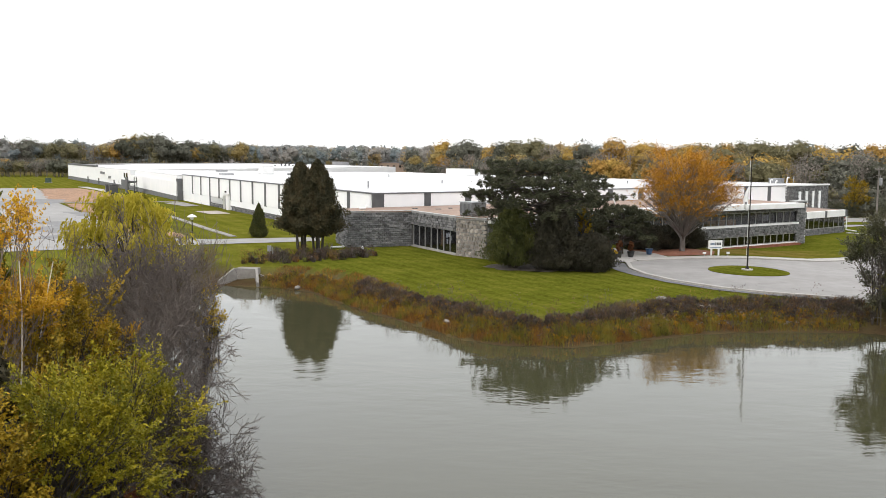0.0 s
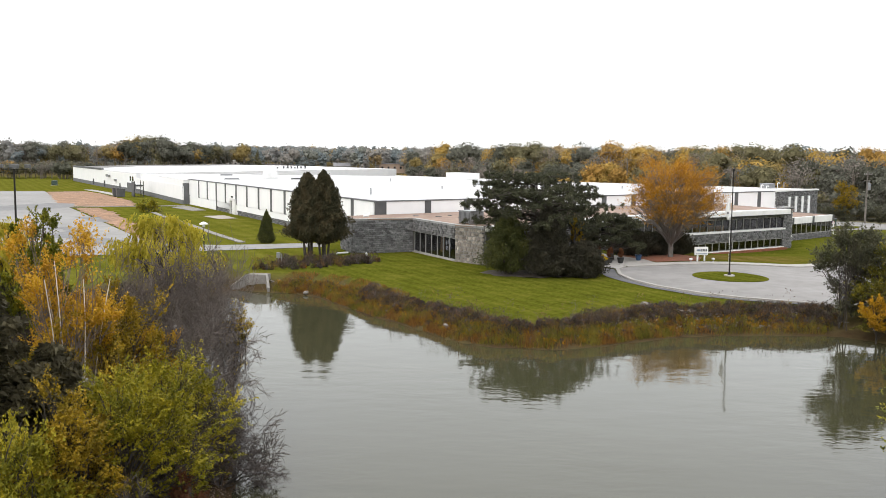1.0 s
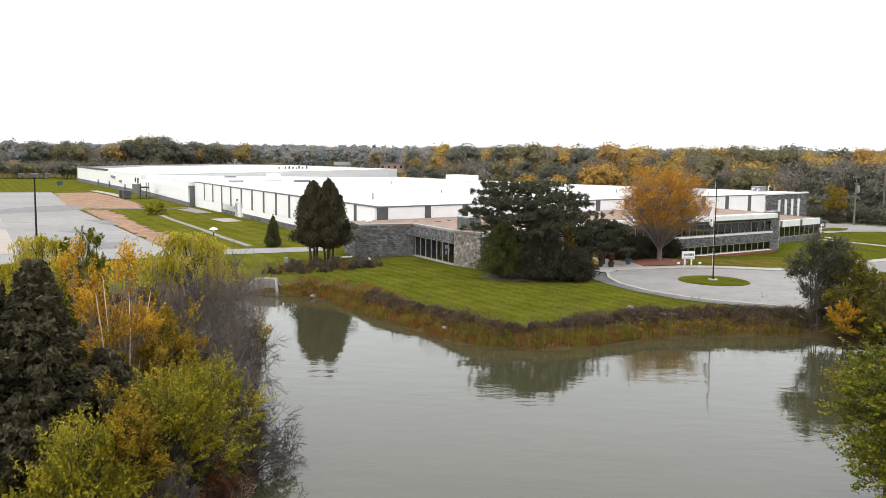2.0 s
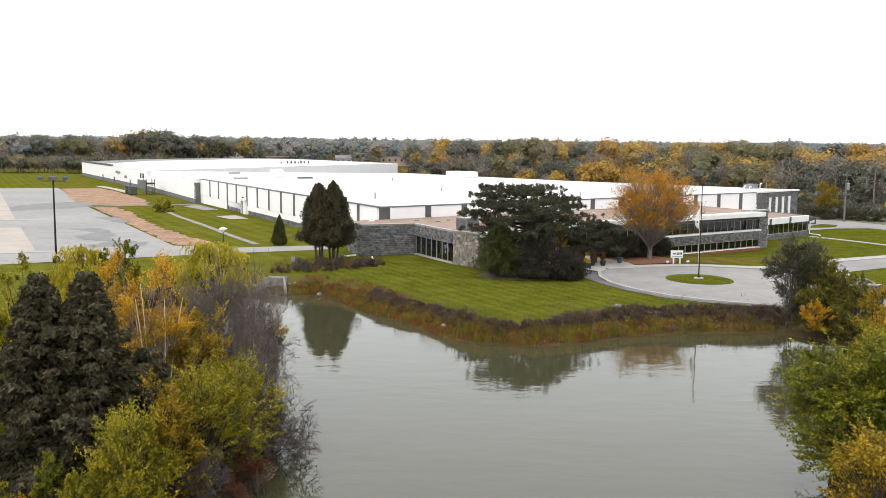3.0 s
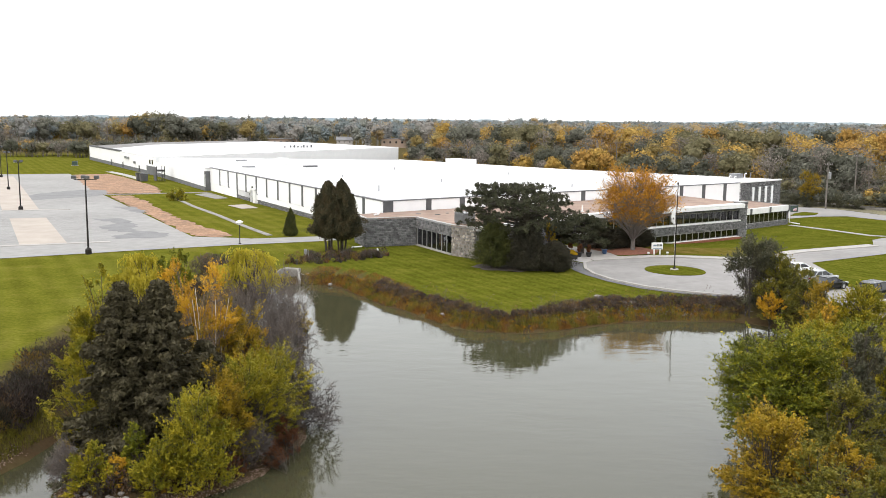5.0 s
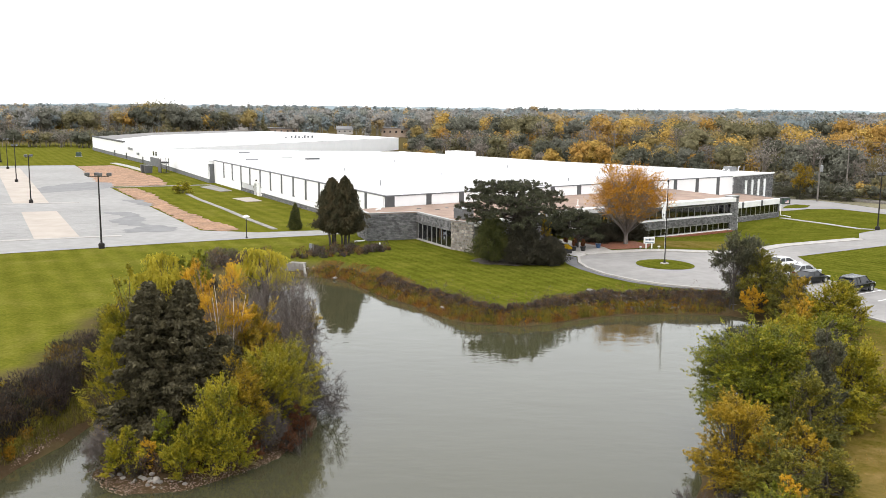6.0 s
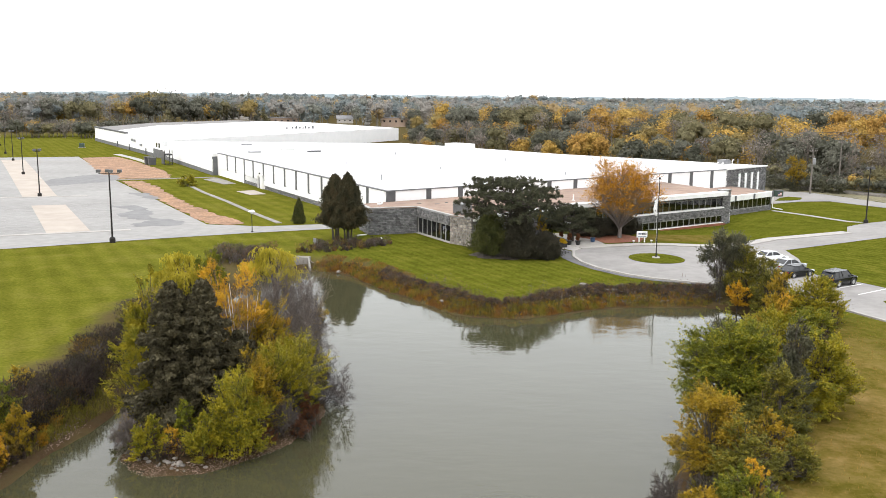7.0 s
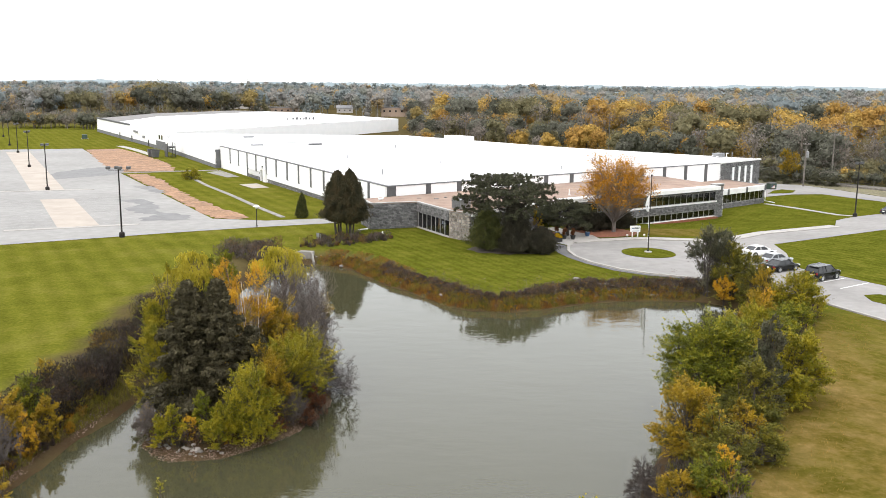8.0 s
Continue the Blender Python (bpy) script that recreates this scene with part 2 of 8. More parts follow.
M_GROUND = ground_material()
M_WATER = water_material()
M_ASPHALT = material("worn_asphalt", (0.225, 0.220, 0.212), (0.282, 0.276, 0.266), 1.4, 0.9, 0.01, 0.08, big=16.0, spec=0.2, blotch=(0.92, 1.06))
M_DRIVE = material("pale_drive", (0.212, 0.203, 0.196), (0.258, 0.249, 0.240), 1.2, 0.9, 0.01, 0.08, big=11.0, spec=0.25, blotch=(0.88, 1.08))
M_OLDWALK = material("cracked_old_concrete", (0.14, 0.13, 0.115), (0.27, 0.255, 0.235), 0.9, 0.9, 0.02, 0.1)
M_RUBBLE = material("brown_rubble", (0.10, 0.080, 0.062), (0.25, 0.215, 0.18), 0.4, 0.9, 0.03, 0.1)
M_GRAVEL = material("reddish_gravel", (0.11, 0.065, 0.042), (0.27, 0.20, 0.16), 0.3, 0.95, 0.02, 0.05, vary=0.5)
M_PATCH = material("dark_asphalt_patch", (0.075, 0.074, 0.076), (0.120, 0.118, 0.120), 2.0, 0.9, 0.01, 0.06)
M_CONCRETE = material("concrete", (0.269, 0.256, 0.237), (0.358, 0.339, 0.314), 1.2, 0.85, 0.006, 0.05)
M_PAD = material("sandy_concrete", (0.294, 0.256, 0.218), (0.371, 0.326, 0.282), 4.0, 0.9, 0.008, 0.08)
M_DIRT = material("red_bare_soil", (0.150, 0.088, 0.050), (0.360, 0.225, 0.140), 0.5, 0.95, 0.08, 0.3, c3=(0.250, 0.140, 0.078), big=3.0)
M_LOTPATCH = material("repaired_asphalt", (0.135, 0.134, 0.135), (0.190, 0.188, 0.187), 2.0, 0.9, 0.01, 0.06)
M_MULCH = material("red_bark_mulch", (0.130, 0.042, 0.020), (0.250, 0.092, 0.044), 0.35, 0.95, 0.05, 0.1)
M_UNDERPINE = material("dark_brown_ground", (0.030, 0.024, 0.018), (0.075, 0.058, 0.042), 0.5, 0.95, 0.04, 0.1)
M_FADED = material("faded_paint_line", (0.27, 0.27, 0.265), (0.34, 0.34, 0.33), 0.5, 0.9)
M_LINE = material("paint_line", (0.6, 0.6, 0.58), (0.78, 0.78, 0.76), 0.6, 0.8)
M_ROOF_W = material("white_membrane_roof", (0.49, 0.495, 0.50), (0.56, 0.56, 0.56), 5.0, 0.7, 0.005, 0.05, c3=(0.53, 0.53, 0.53), big=22.0, blotch=(0.88, 1.1))
M_ROOF_W.node_tree.nodes["Principled BSDF"].inputs["Specular IOR Level"].default_value = 0.2
M_ROOF_DK = material("grey_roof_gravel", (0.141, 0.134, 0.128), (0.205, 0.198, 0.192), 4.0, 0.95)
M_ROOF_TAN = material("tan_roof_gravel", (0.192, 0.128, 0.096), (0.282, 0.205, 0.160), 2.2, 0.95, 0.03, 0.1, big=9.0)
M_WHITE = material("white_painted_metal", (0.80, 0.81, 0.82), (0.86, 0.86, 0.865), 3.0, 0.55)
M_GREYBAND = material("dark_grey_panel", (0.060, 0.062, 0.066), (0.095, 0.097, 0.10), 1.5, 0.6)
M_GREYWALL = material("grey_painted_wall", (0.102, 0.106, 0.109), (0.147, 0.150, 0.154), 1.8, 0.8)
M_BRICK = material("grey_split_block", (0.105, 0.105, 0.108), (0.200, 0.198, 0.196), 0.45, 0.92, 0.02, 0.08, vary=0.34)
M_MORTAR = material("dark_mortar", (0.045, 0.045, 0.046), (0.075, 0.075, 0.075), 0.6, 0.95)
M_STONE = material("fieldstone", (0.180, 0.161, 0.139), (0.345, 0.315, 0.277), 0.5, 0.9, 0.02, 0.07, c3=(0.255, 0.225, 0.195), vary=0.38)
M_MORTAR_L = material("pale_mortar", (0.192, 0.186, 0.173), (0.256, 0.246, 0.230), 0.5, 0.95)
M_FASCIA = material("white_fascia", (0.66, 0.66, 0.65), (0.78, 0.78, 0.77), 1.5, 0.6)
M_DARKGLASS = material("dark_window_glass", (0.010, 0.011, 0.013), (0.022, 0.024, 0.027), 3.0, 0.06)
M_ALU = material("aluminium_mullion", (0.269, 0.269, 0.262), (0.352, 0.352, 0.346), 0.6, 0.45, metal=0.3)
M_BRONZE = material("dark_bronze_paint", (0.014, 0.013, 0.012), (0.028, 0.025, 0.023), 0.5, 0.6, spec=0.15)
M_GALV = material("galvanised_metal", (0.224, 0.230, 0.237), (0.320, 0.326, 0.333), 0.5, 0.45, metal=0.6)
M_BLACK = material("black_plastic", (0.012, 0.012, 0.012), (0.028, 0.028, 0.028), 0.4, 0.5)
M_BARK = material("brown_bark", (0.032, 0.026, 0.021), (0.075, 0.062, 0.052), 0.25, 0.95, 0.03, 0.06)
M_BARK_GREY = material("grey_bark", (0.11, 0.10, 0.09), (0.21, 0.19, 0.175), 0.25, 0.95, 0.02, 0.06)
M_BIRCH = material("white_birch_bark", (0.42, 0.36, 0.29), (0.66, 0.60, 0.52), 0.3, 0.8, c3=(0.60, 0.54, 0.46))
M_BIRCHTWIG = material("birch_twigs", (0.13, 0.10, 0.078), (0.21, 0.165, 0.13), 0.4, 0.9)
M_TWIG = material("grey_brown_twigs", (0.085, 0.069, 0.060), (0.15, 0.124, 0.108), 0.5, 0.95)
M_TWIG_DK = material("dark_twigs", (0.045, 0.036, 0.032), (0.085, 0.068, 0.06), 0.5, 0.95)
M_POLE = material("weathered_pole_wood", (0.102, 0.090, 0.077), (0.179, 0.160, 0.141), 0.5, 0.9)
M_VERGE = material("dry_verge", (0.105, 0.085, 0.060), (0.235, 0.200, 0.150), 0.6, 0.95, 0.06, 0.2, c3=(0.13, 0.12, 0.055), big=4.0)
M_ROCK = material("pale_rock", (0.13, 0.115, 0.10), (0.27, 0.25, 0.225), 0.5, 0.9, 0.03, 0.1, vary=0.3)


# ---------------------------------------------------------------- small builders
def smooth(v, a, b):
    t = np.clip((np.asarray(v, float) - a) / (b - a), 0, 1)
    return t * t * (3 - 2 * t)


def mesh_object(name, verts, faces, mat, parent=None, smooth_shade=False):
    me = bpy.data.meshes.new(name)
    me.from_pydata([tuple(v) for v in verts], [], faces)
    me.materials.append(mat)
    me.update()
    if smooth_shade:
        me.polygons.foreach_set("use_smooth", [True] * len(me.polygons))
    ob = new(name, me)
    if parent:
        ob.parent = parent
    return ob


def part(name, bm, mat, parent=None, label="", shade=False):
    """Links a bmesh as one mesh object under a thing or a part."""
    me = bpy.data.meshes.new(name)
    bm.to_mesh(me)
    bm.free()
    me.materials.append(mat)
    if shade:
        me.polygons.foreach_set("use_smooth", [True] * len(me.polygons))
    ob = new(name, me)
    if parent:
        ob.parent = parent
    if label:
        ob["label"] = label
    return ob


def thing(name, x, y, z, rz, label, category, group="", kind=""):
    ob = new(name)
    ob.matrix_world = pose(x, y, z, 0, 0, rz)
    return tagged(ob, label, category, group, kind)


def add_box(bm, x0, x1, y0, y1, z0, z1, bevel=0.0):
    r = bmesh.ops.create_cube(bm, size=1.0)
    for v in r["verts"]:
        v.co = Vector(((x0 + x1) / 2 + v.co.x * (x1 - x0), (y0 + y1) / 2 + v.co.y * (y1 - y0), (z0 + z1) / 2 + v.co.z * (z1 - z0)))
    if bevel:
        es = list({e for v in r["verts"] for e in v.link_edges})
        bmesh.ops.bevel(bm, geom=es, offset=bevel, segments=2, affect="EDGES", profile=0.5)
    return bm


def box(*a, bevel=0.0):
    return add_box(bmesh.new(), *a, bevel=bevel)


def add_tube(bm, pts, radii, sides=8, caps=True):
    rings = []
    for i, p in enumerate(pts):
        p = Vector(p)
        d = (Vector(pts[min(i + 1, len(pts) - 1)]) - Vector(pts[max(i - 1, 0)])).normalized()
        a = d.orthogonal().normalized() if abs(d.z) < 0.999 else Vector((1, 0, 0))
        b = d.cross(a)
        r = radii[i] if hasattr(radii, "__len__") else radii
        rings.append([bm.verts.new(p + (a * math.cos(k * math.tau / sides) + b * math.sin(k * math.tau / sides)) * r) for k in range(sides)])
    for r0, r1 in zip(rings, rings[1:]):
        # rings may start at different turns: join nearest
        off = min(range(sides), key=lambda o: (r0[0].co - r1[o].co).length)
        for k in range(sides):
            bm.faces.new((r0[k], r0[(k + 1) % sides], r1[(k + 1 + off) % sides], r1[(k + off) % sides]))
    if caps:
        bm.faces.new(list(reversed(rings[0])))
        bm.faces.new(rings[-1])
    return bm


def tube(pts, radii, sides=8):
    return add_tube(bmesh.new(), pts, radii, sides)


def add_slab(bm, p0, p1, s0, s1, z0, z1, d0, d1):
    """A block on a wall from p0 to p1: from s0 to s1 metres along it, z0 to z1 high, d0 to d1 out of it."""
    d = (Vector(p1) - Vector(p0)).normalized()
    nrm = Vector((d.y, -d.x))
    vs = []
    for z in (z0, z1):
        for s, o in ((s0, d0), (s1, d0), (s1, d1), (s0, d1)):
            q = Vector(p0) + d * s + nrm * o
            vs.append(bm.verts.new((q.x, q.y, z)))
    for f in ((3, 2, 1, 0), (4, 5, 6, 7), (0, 1, 5, 4), (1, 2, 6, 5), (2, 3, 7, 6), (3, 0, 4, 7)):
        bm.faces.new([vs[i] for i in f])
    bmesh.ops.recalc_face_normals(bm, faces=bm.faces[-6:])
    return bm


def slab(*a):
    return add_slab(bmesh.new(), *a)


def dist(p0, p1):
    return math.hypot(p1[0] - p0[0], p1[1] - p0[1])


def prism(pts, z0, z1):
    bm = bmesh.new()
    lo, hi = [bm.verts.new((x, y, z0)) for x, y in pts], [bm.verts.new((x, y, z1)) for x, y in pts]
    n = len(pts)
    bm.faces.new(lo[::-1])
    bm.faces.new(hi)
    for i in range(n):
        bm.faces.new((lo[i], lo[(i + 1) % n], hi[(i + 1) % n], hi[i]))
    bmesh.ops.recalc_face_normals(bm, faces=bm.faces)
    return bm


# ---------------------------------------------------------------- lie of the land
WATER_Z = -1.0
POND = [(-20.5, 73.6), (-17, 72.6), (-14.2, 71.7), (-12.2, 70.2), (-10.2, 66.7), (-7.4, 62.2), (-5.2, 59.9), (-3.1, 56.7), (-1.0, 53.8),
        (1.0, 52.4), (4.6, 51.9), (7.3, 53.0), (9.7, 54.7), (13.5, 56.7), (17, 57.3), (20.5, 57.5), (23.6, 57.7), (26.4, 54.8), (27.2, 50.5), (23.2, 42),
        (18.5, 34), (15.5, 27), (12.8, 21), (11.2, 17), (9.6, 13), (8, 6), (5, -1), (-5, -4), (-16, -3), (-23, 4), (-22.9, 12.5), (-22.8, 15.2),
        (-22.6, 18.6), (-22, 21.2), (-21.5, 24), (-21.0, 27.7), (-21.5, 35), (-22.3, 45), (-22.8, 55), (-22.5, 66)]
ISLAND = [(-18.2, 19.2), (-17.1, 17.9), (-15.5, 17.0), (-13.2, 17.4), (-11.4, 18.9), (-9.0, 21.8), (-8.1, 26.2), (-8.5, 29.8), (-9.6, 33.5), (-11.2, 37.0),
          (-13.5, 39), (-16.5, 38.5), (-18.4, 34), (-19.4, 29), (-19.3, 25), (-18.6, 21.5)]


def signed_distance(poly, x, y):
    """Metres from a closed line; negative inside."""
    x, y = np.asarray(x, float), np.asarray(y, float)
    best, inside = np.full(x.shape, 1e9), np.zeros(x.shape, bool)
    for (ax, ay), (bx, by) in zip(poly, poly[1:] + poly[:1]):
        ex, ey = bx - ax, by - ay
        t = np.clip(((x - ax) * ex + (y - ay) * ey) / (ex * ex + ey * ey), 0, 1)
        best = np.minimum(best, np.hypot(x - ax - t * ex, y - ay - t * ey))
        c = ((ay > y) != (by > y))
        inside ^= c & (x < (bx - ax) * (y - ay) / ((by - ay) or 1e-9) + ax)
    return np.where(inside, -best, best)


def lie(x, y):
    """The land without the pond."""
    x, y = np.asarray(x, float), np.asarray(y, float)
    q = (x - 22) * -0.431 + (y - 87) * 0.902
    p = (x - 22) * 0.902 + (y - 87) * 0.431
    z = 0.3 - 0.5 * smooth(x, 22, 36) - 0.6 * smooth(y, 150, 300)
    z = z + 9.0 * smooth(y, 600, 1500)
    return z - 1.1 * smooth(q, 3, 16) * smooth(p, -4, 16) * smooth(-y, -320, -200)


def height(x, y):
    x, y = np.asarray(x, float), np.asarray(y, float)
    z = lie(x, y)
    d, di = signed_distance(POND, x, y), signed_distance(ISLAND, x, y)
    wob = 0.12 * np.sin(x * 1.7 + y * 0.6) + 0.1 * np.sin(y * 1.9 - x * 0.8)
    bank = WATER_Z - 0.02 + (z - WATER_Z) * smooth(d + wob, -0.8, 3.2)
    z = np.where(d < 5, np.where(d > -0.8, bank, WATER_Z - 0.1 - 0.35 * np.minimum(-d - 0.8, 4)), z)
    isle = WATER_Z + 0.75 * smooth(-di + wob, -0.5, 2.6) - 0.12
    return np.where(di < 0.5, np.maximum(z, isle), z)


def h1(x, y):
    return float(height(np.array([x]), np.array([y]))[0])


def steps(lo, hi, fine_lo, fine_hi, fine, grow):
    out, s, v = list(np.arange(fine_lo, fine_hi + 1e-6, fine)), fine, fine_hi
    while v < hi:
        s *= grow
        v += s
        out.append(v)
    s, v = fine, fine_lo
    while v > lo:
        s *= grow
        v -= s
        out.insert(0, v)
    return np.array(out)


def build_ground():
    xs, ys = steps(-4200, 4200, -62, 90, 1.0, 1.16), steps(-2500, 4800, -30, 132, 1.0, 1.14)
    gx, gy = np.meshgrid(xs, ys)
    gz = height(gx.ravel(), gy.ravel()).reshape(gx.shape)
    verts = np.column_stack([gx.ravel(), gy.ravel(), gz.ravel()])
    nx = len(xs)
    faces = [(j * nx + i, j * nx + i + 1, (j + 1) * nx + i + 1, (j + 1) * nx + i) for j in range(len(ys) - 1) for i in range(nx - 1)]
    ob = mesh_object("ground", verts, faces, M_GROUND, smooth_shade=True)
    x, y = verts[:, 0], verts[:, 1]
    d, di = signed_distance(POND, x, y), signed_distance(ISLAND, x, y)
    wob = 0.6 * np.sin(x * 0.9 + y * 0.4) + 0.5 * np.sin(y * 1.3 - x * 0.5)
    left = smooth(-x, 19, 23) * smooth(-y, -74, -66)
    east = smooth(x, 2, 8)
    wild = 1 - smooth(d + 0.7 * wob, 1.9 + 0.9 * east + 4.3 * left, 2.8 + 1.1 * east + 5.2 * left)
    wild = np.maximum(wild, 1 - smooth(di, 0, 0.6))
    wild = np.maximum(wild, smooth(np.hypot(x, y - 100), 330, 400))
    wild = np.maximum(wild, smooth(x + y, 262, 272) * smooth(x, -30, -10))
    wild = np.maximum(wild, smooth(y, 240, 252) * smooth(x, -100, -92))
    mud = np.maximum(1 - smooth(np.abs(d) + 0.4 * wob, 0.3, 1.1), 1 - smooth(np.abs(di + 0.6), 0.8, 1.9))
    dry = smooth(x, 10, 13) * smooth(-y, -54, -46) * smooth(-x, -60, -48) * (0.92 + 0.12 * wob) * (1 - 0.45 * smooth(x + 0.4 * wob, 25, 34))
    dry = np.maximum(dry, 0.75 * smooth(x, 20, 26) * smooth(-np.abs(y - 93 - 0.25 * (x - 22)), -5, -3) * smooth(-x, -40, -30))
    for name, values in (("wild", wild), ("mud", mud), ("dry", np.clip(dry, 0, 1)), ("left_lawn", smooth(-x, 14, 20))):
        at = ob.data.attributes.new(name, "FLOAT", "POINT")
        at.data.foreach_set("value", np.asarray(values, np.float32))
    return tagged(ob, "mown green lawn, rough banks and fields round the pond", "ground", kind="structure")


def sheet(name, pts, off, mat, label, category, cell=3.0, parent=None, thick=0.0):
    """A flat surfacing that follows the land, off metres above it."""
    bm = bmesh.new()
    bm.faces.new([bm.verts.new((x, y, 0)) for x, y in pts])
    bmesh.ops.triangulate(bm, faces=bm.faces[:])
    for axis in (0, 1):
        lo, hi = min(p[axis] for p in pts), max(p[axis] for p in pts)
        v = lo + cell
        nrm = (1, 0, 0) if axis == 0 else (0, 1, 0)
        while v < hi:
            bmesh.ops.bisect_plane(bm, geom=bm.verts[:] + bm.edges[:] + bm.faces[:], plane_co=[c * v for c in nrm], plane_no=nrm)
            v += cell
    if thick:
        r = bmesh.ops.extrude_face_region(bm, geom=bm.faces[:])
        top = {e for e in r["geom"] if isinstance(e, bmesh.types.BMVert)}
    else:
        top = set(bm.verts)
    vs = list(bm.verts)
    hz = lie(np.array([v.co.x for v in vs]), np.array([v.co.y for v in vs]))
    for v, z in zip(vs, hz):
        v.co.z = z + (off if v in top else off - thick)
    bmesh.ops.recalc_face_normals(bm, faces=bm.faces)
    if sum(f.normal.z for f in bm.faces) < 0 and not thick:
        bmesh.ops.reverse_faces(bm, faces=bm.faces)
    ob = part(name, bm, mat, parent)
    return tagged(ob, label, category, kind="structure") if not parent else ob


def ragged(pts, amp, step, seed):
    """A closed outline roughened: extra points along it, each pushed in or out a little."""
    rnd = random.Random(seed)
    out = []
    for a, b in zip(pts, pts[1:] + pts[:1]):
        k = max(1, int(dist(a, b) / step))
        nx, ny = (b[1] - a[1]) / dist(a, b), -(b[0] - a[0]) / dist(a, b)
        for i in range(k):
            t = (i + (rnd.uniform(-0.3, 0.3) if i else 0)) / k
            o = rnd.uniform(-amp, amp) if i else 0.0
            out.append((a[0] + (b[0] - a[0]) * t + nx * o, a[1] + (b[1] - a[1]) * t + ny * o))
    return out


def ring(cx, cy, rx, ry, turn, a0=0.0, a1=360.0, n=40):
    c, s = math.cos(radians(turn)), math.sin(radians(turn))
    out = []
    for i in range(n):
        a = radians(a0 + (a1 - a0) * i / (n if a1 - a0 >= 360 else n - 1))
        u, v = rx * math.cos(a), ry * math.sin(a)
        out.append((cx + u * c - v * s, cy + u * s + v * c))
    return out


build_ground()
_wx, _wy = [-30.0, 32.0], [-8.0, 78.0]
water = mesh_object("water", [(_wx[0], _wy[0], WATER_Z), (_wx[1], _wy[0], WATER_Z), (_wx[1], _wy[1], WATER_Z), (_wx[0], _wy[1], WATER_Z)], [(0, 1, 2, 3)], M_WATER)
tagged(water, "still grey-green pond water with faint ripples", "pond", kind="structure")


def strip(pts, width):
    """The outline of a band of that width along a line of points."""
    left, right = [], []
    for i, p in enumerate(pts):
        a, b = Vector(pts[max(i - 1, 0)]), Vector(pts[min(i + 1, len(pts) - 1)])
        d = (b - a).normalized()
        nrm = Vector((-d.y, d.x)) * width / 2
        left.append(tuple(Vector(p) + nrm))
        right.append(tuple(Vector(p) - nrm))
    return left + right[::-1]


def band(name, pts, width, z_off, thick, mat, label, category, parent=None):
    """A raised band of pieces along a line: kerbs and walks."""
    bm = bmesh.new()
    dense = []
    for a, b in zip(pts, pts[1:]):
        k = max(1, int(dist(a, b) / 2.5))
        dense += [(a[0] + (b[0] - a[0]) * i / k, a[1] + (b[1] - a[1]) * i / k) for i in range(k)]
    dense.append(pts[-1])
    out = strip(dense, width)
    n = len(dense)
    L, R = out[:n], out[n:][::-1]
    zl, zr = lie(*np.array(L).T), lie(*np.array(R).T)
    rows = [[bm.verts.new((*p, z + z_off - dz)) for p, z, dz in ((l, a, thick), (l, a, 0), (r, b, 0), (r, b, thick))] for l, r, a, b in zip(L, R, zl, zr)]
    for a, b in zip(rows, rows[1:]):
        for i in range(3):
            bm.faces.new((a[i], a[i + 1], b[i + 1], b[i]))
    bm.faces.new(rows[0])
    bm.faces.new(rows[-1][::-1])
    bmesh.ops.recalc_face_normals(bm, faces=bm.faces)
    ob = part(name, bm, mat, parent)
    return ob if parent else tagged(ob, label, category, kind="structure")


# ---------------------------------------------------------------- paving
LOT_EDGE = [(-110, 41.5), (-55.6, 75.0), (-43.9, 82.2), (-38.7, 85.5), (-28.5, 91.3), (-20.1, 95.3), (-16.5, 97.3)]
sheet("car_park", LOT_EDGE + [(-17.2, 101.5), (-21.3, 100.2), (-28.5, 97.4), (-33, 98.2), (-36.7, 98.6), (-75, 162.5), (-118.7, 242.8), (-139.7, 234), (-215, 198), (-200, 100)],
      0.05, M_ASPHALT, "worn pale grey asphalt car park with patched areas", "car park", cell=8.0)
PADS = [[(-71.2, 117.3), (-66.4, 119.3), (-50.1, 90.9), (-54.9, 88.5)], [(-132.5, 223.5), (-126.5, 225.2), (-73.3, 131.2), (-78.8, 129.5)]]
for k, pad in enumerate(PADS):
    sheet("pavement", pad, 0.075, M_PAD, "sandy pale concrete strip in the car park", "pavement", cell=6.0)
band("kerb", [(-60.5, 85.2), (-52, 89.1), (-45.2, 92.4)], 1.0, 0.10, 0.1, M_CONCRETE, "worn pale concrete kerb at the end of parking rows", "kerb")
band("kerb", [(-98, 121.5), (-83.3, 127.4), (-68.6, 132.9)], 1.0, 0.10, 0.1, M_CONCRETE, "worn pale concrete kerb at the end of parking rows", "kerb")
PATCHES = [[(-88.1, 173.5), (-85.5, 178), (-80, 176), (-76.5, 167.5), (-76, 160), (-80, 154), (-85, 147), (-88.6, 152), (-90, 165)],
           [(-59.2, 118.6), (-54.2, 119.3), (-49.2, 112), (-47, 104.6), (-41.4, 102), (-39.6, 97.5), (-45.5, 95.3), (-47.2, 97.4), (-46, 102.0), (-49.8, 103.3), (-53.5, 108.5), (-52.5, 113)],
           [(-63.5, 138.5), (-55.5, 128.5), (-54, 129.5), (-60, 139.3)]]
for pts in PATCHES:
    sheet("pavement", ragged(pts, 0.45, 0.9, 9), 0.068, M_LOTPATCH, "dark grey repaired asphalt patch in the car park", "pavement", cell=6.0)
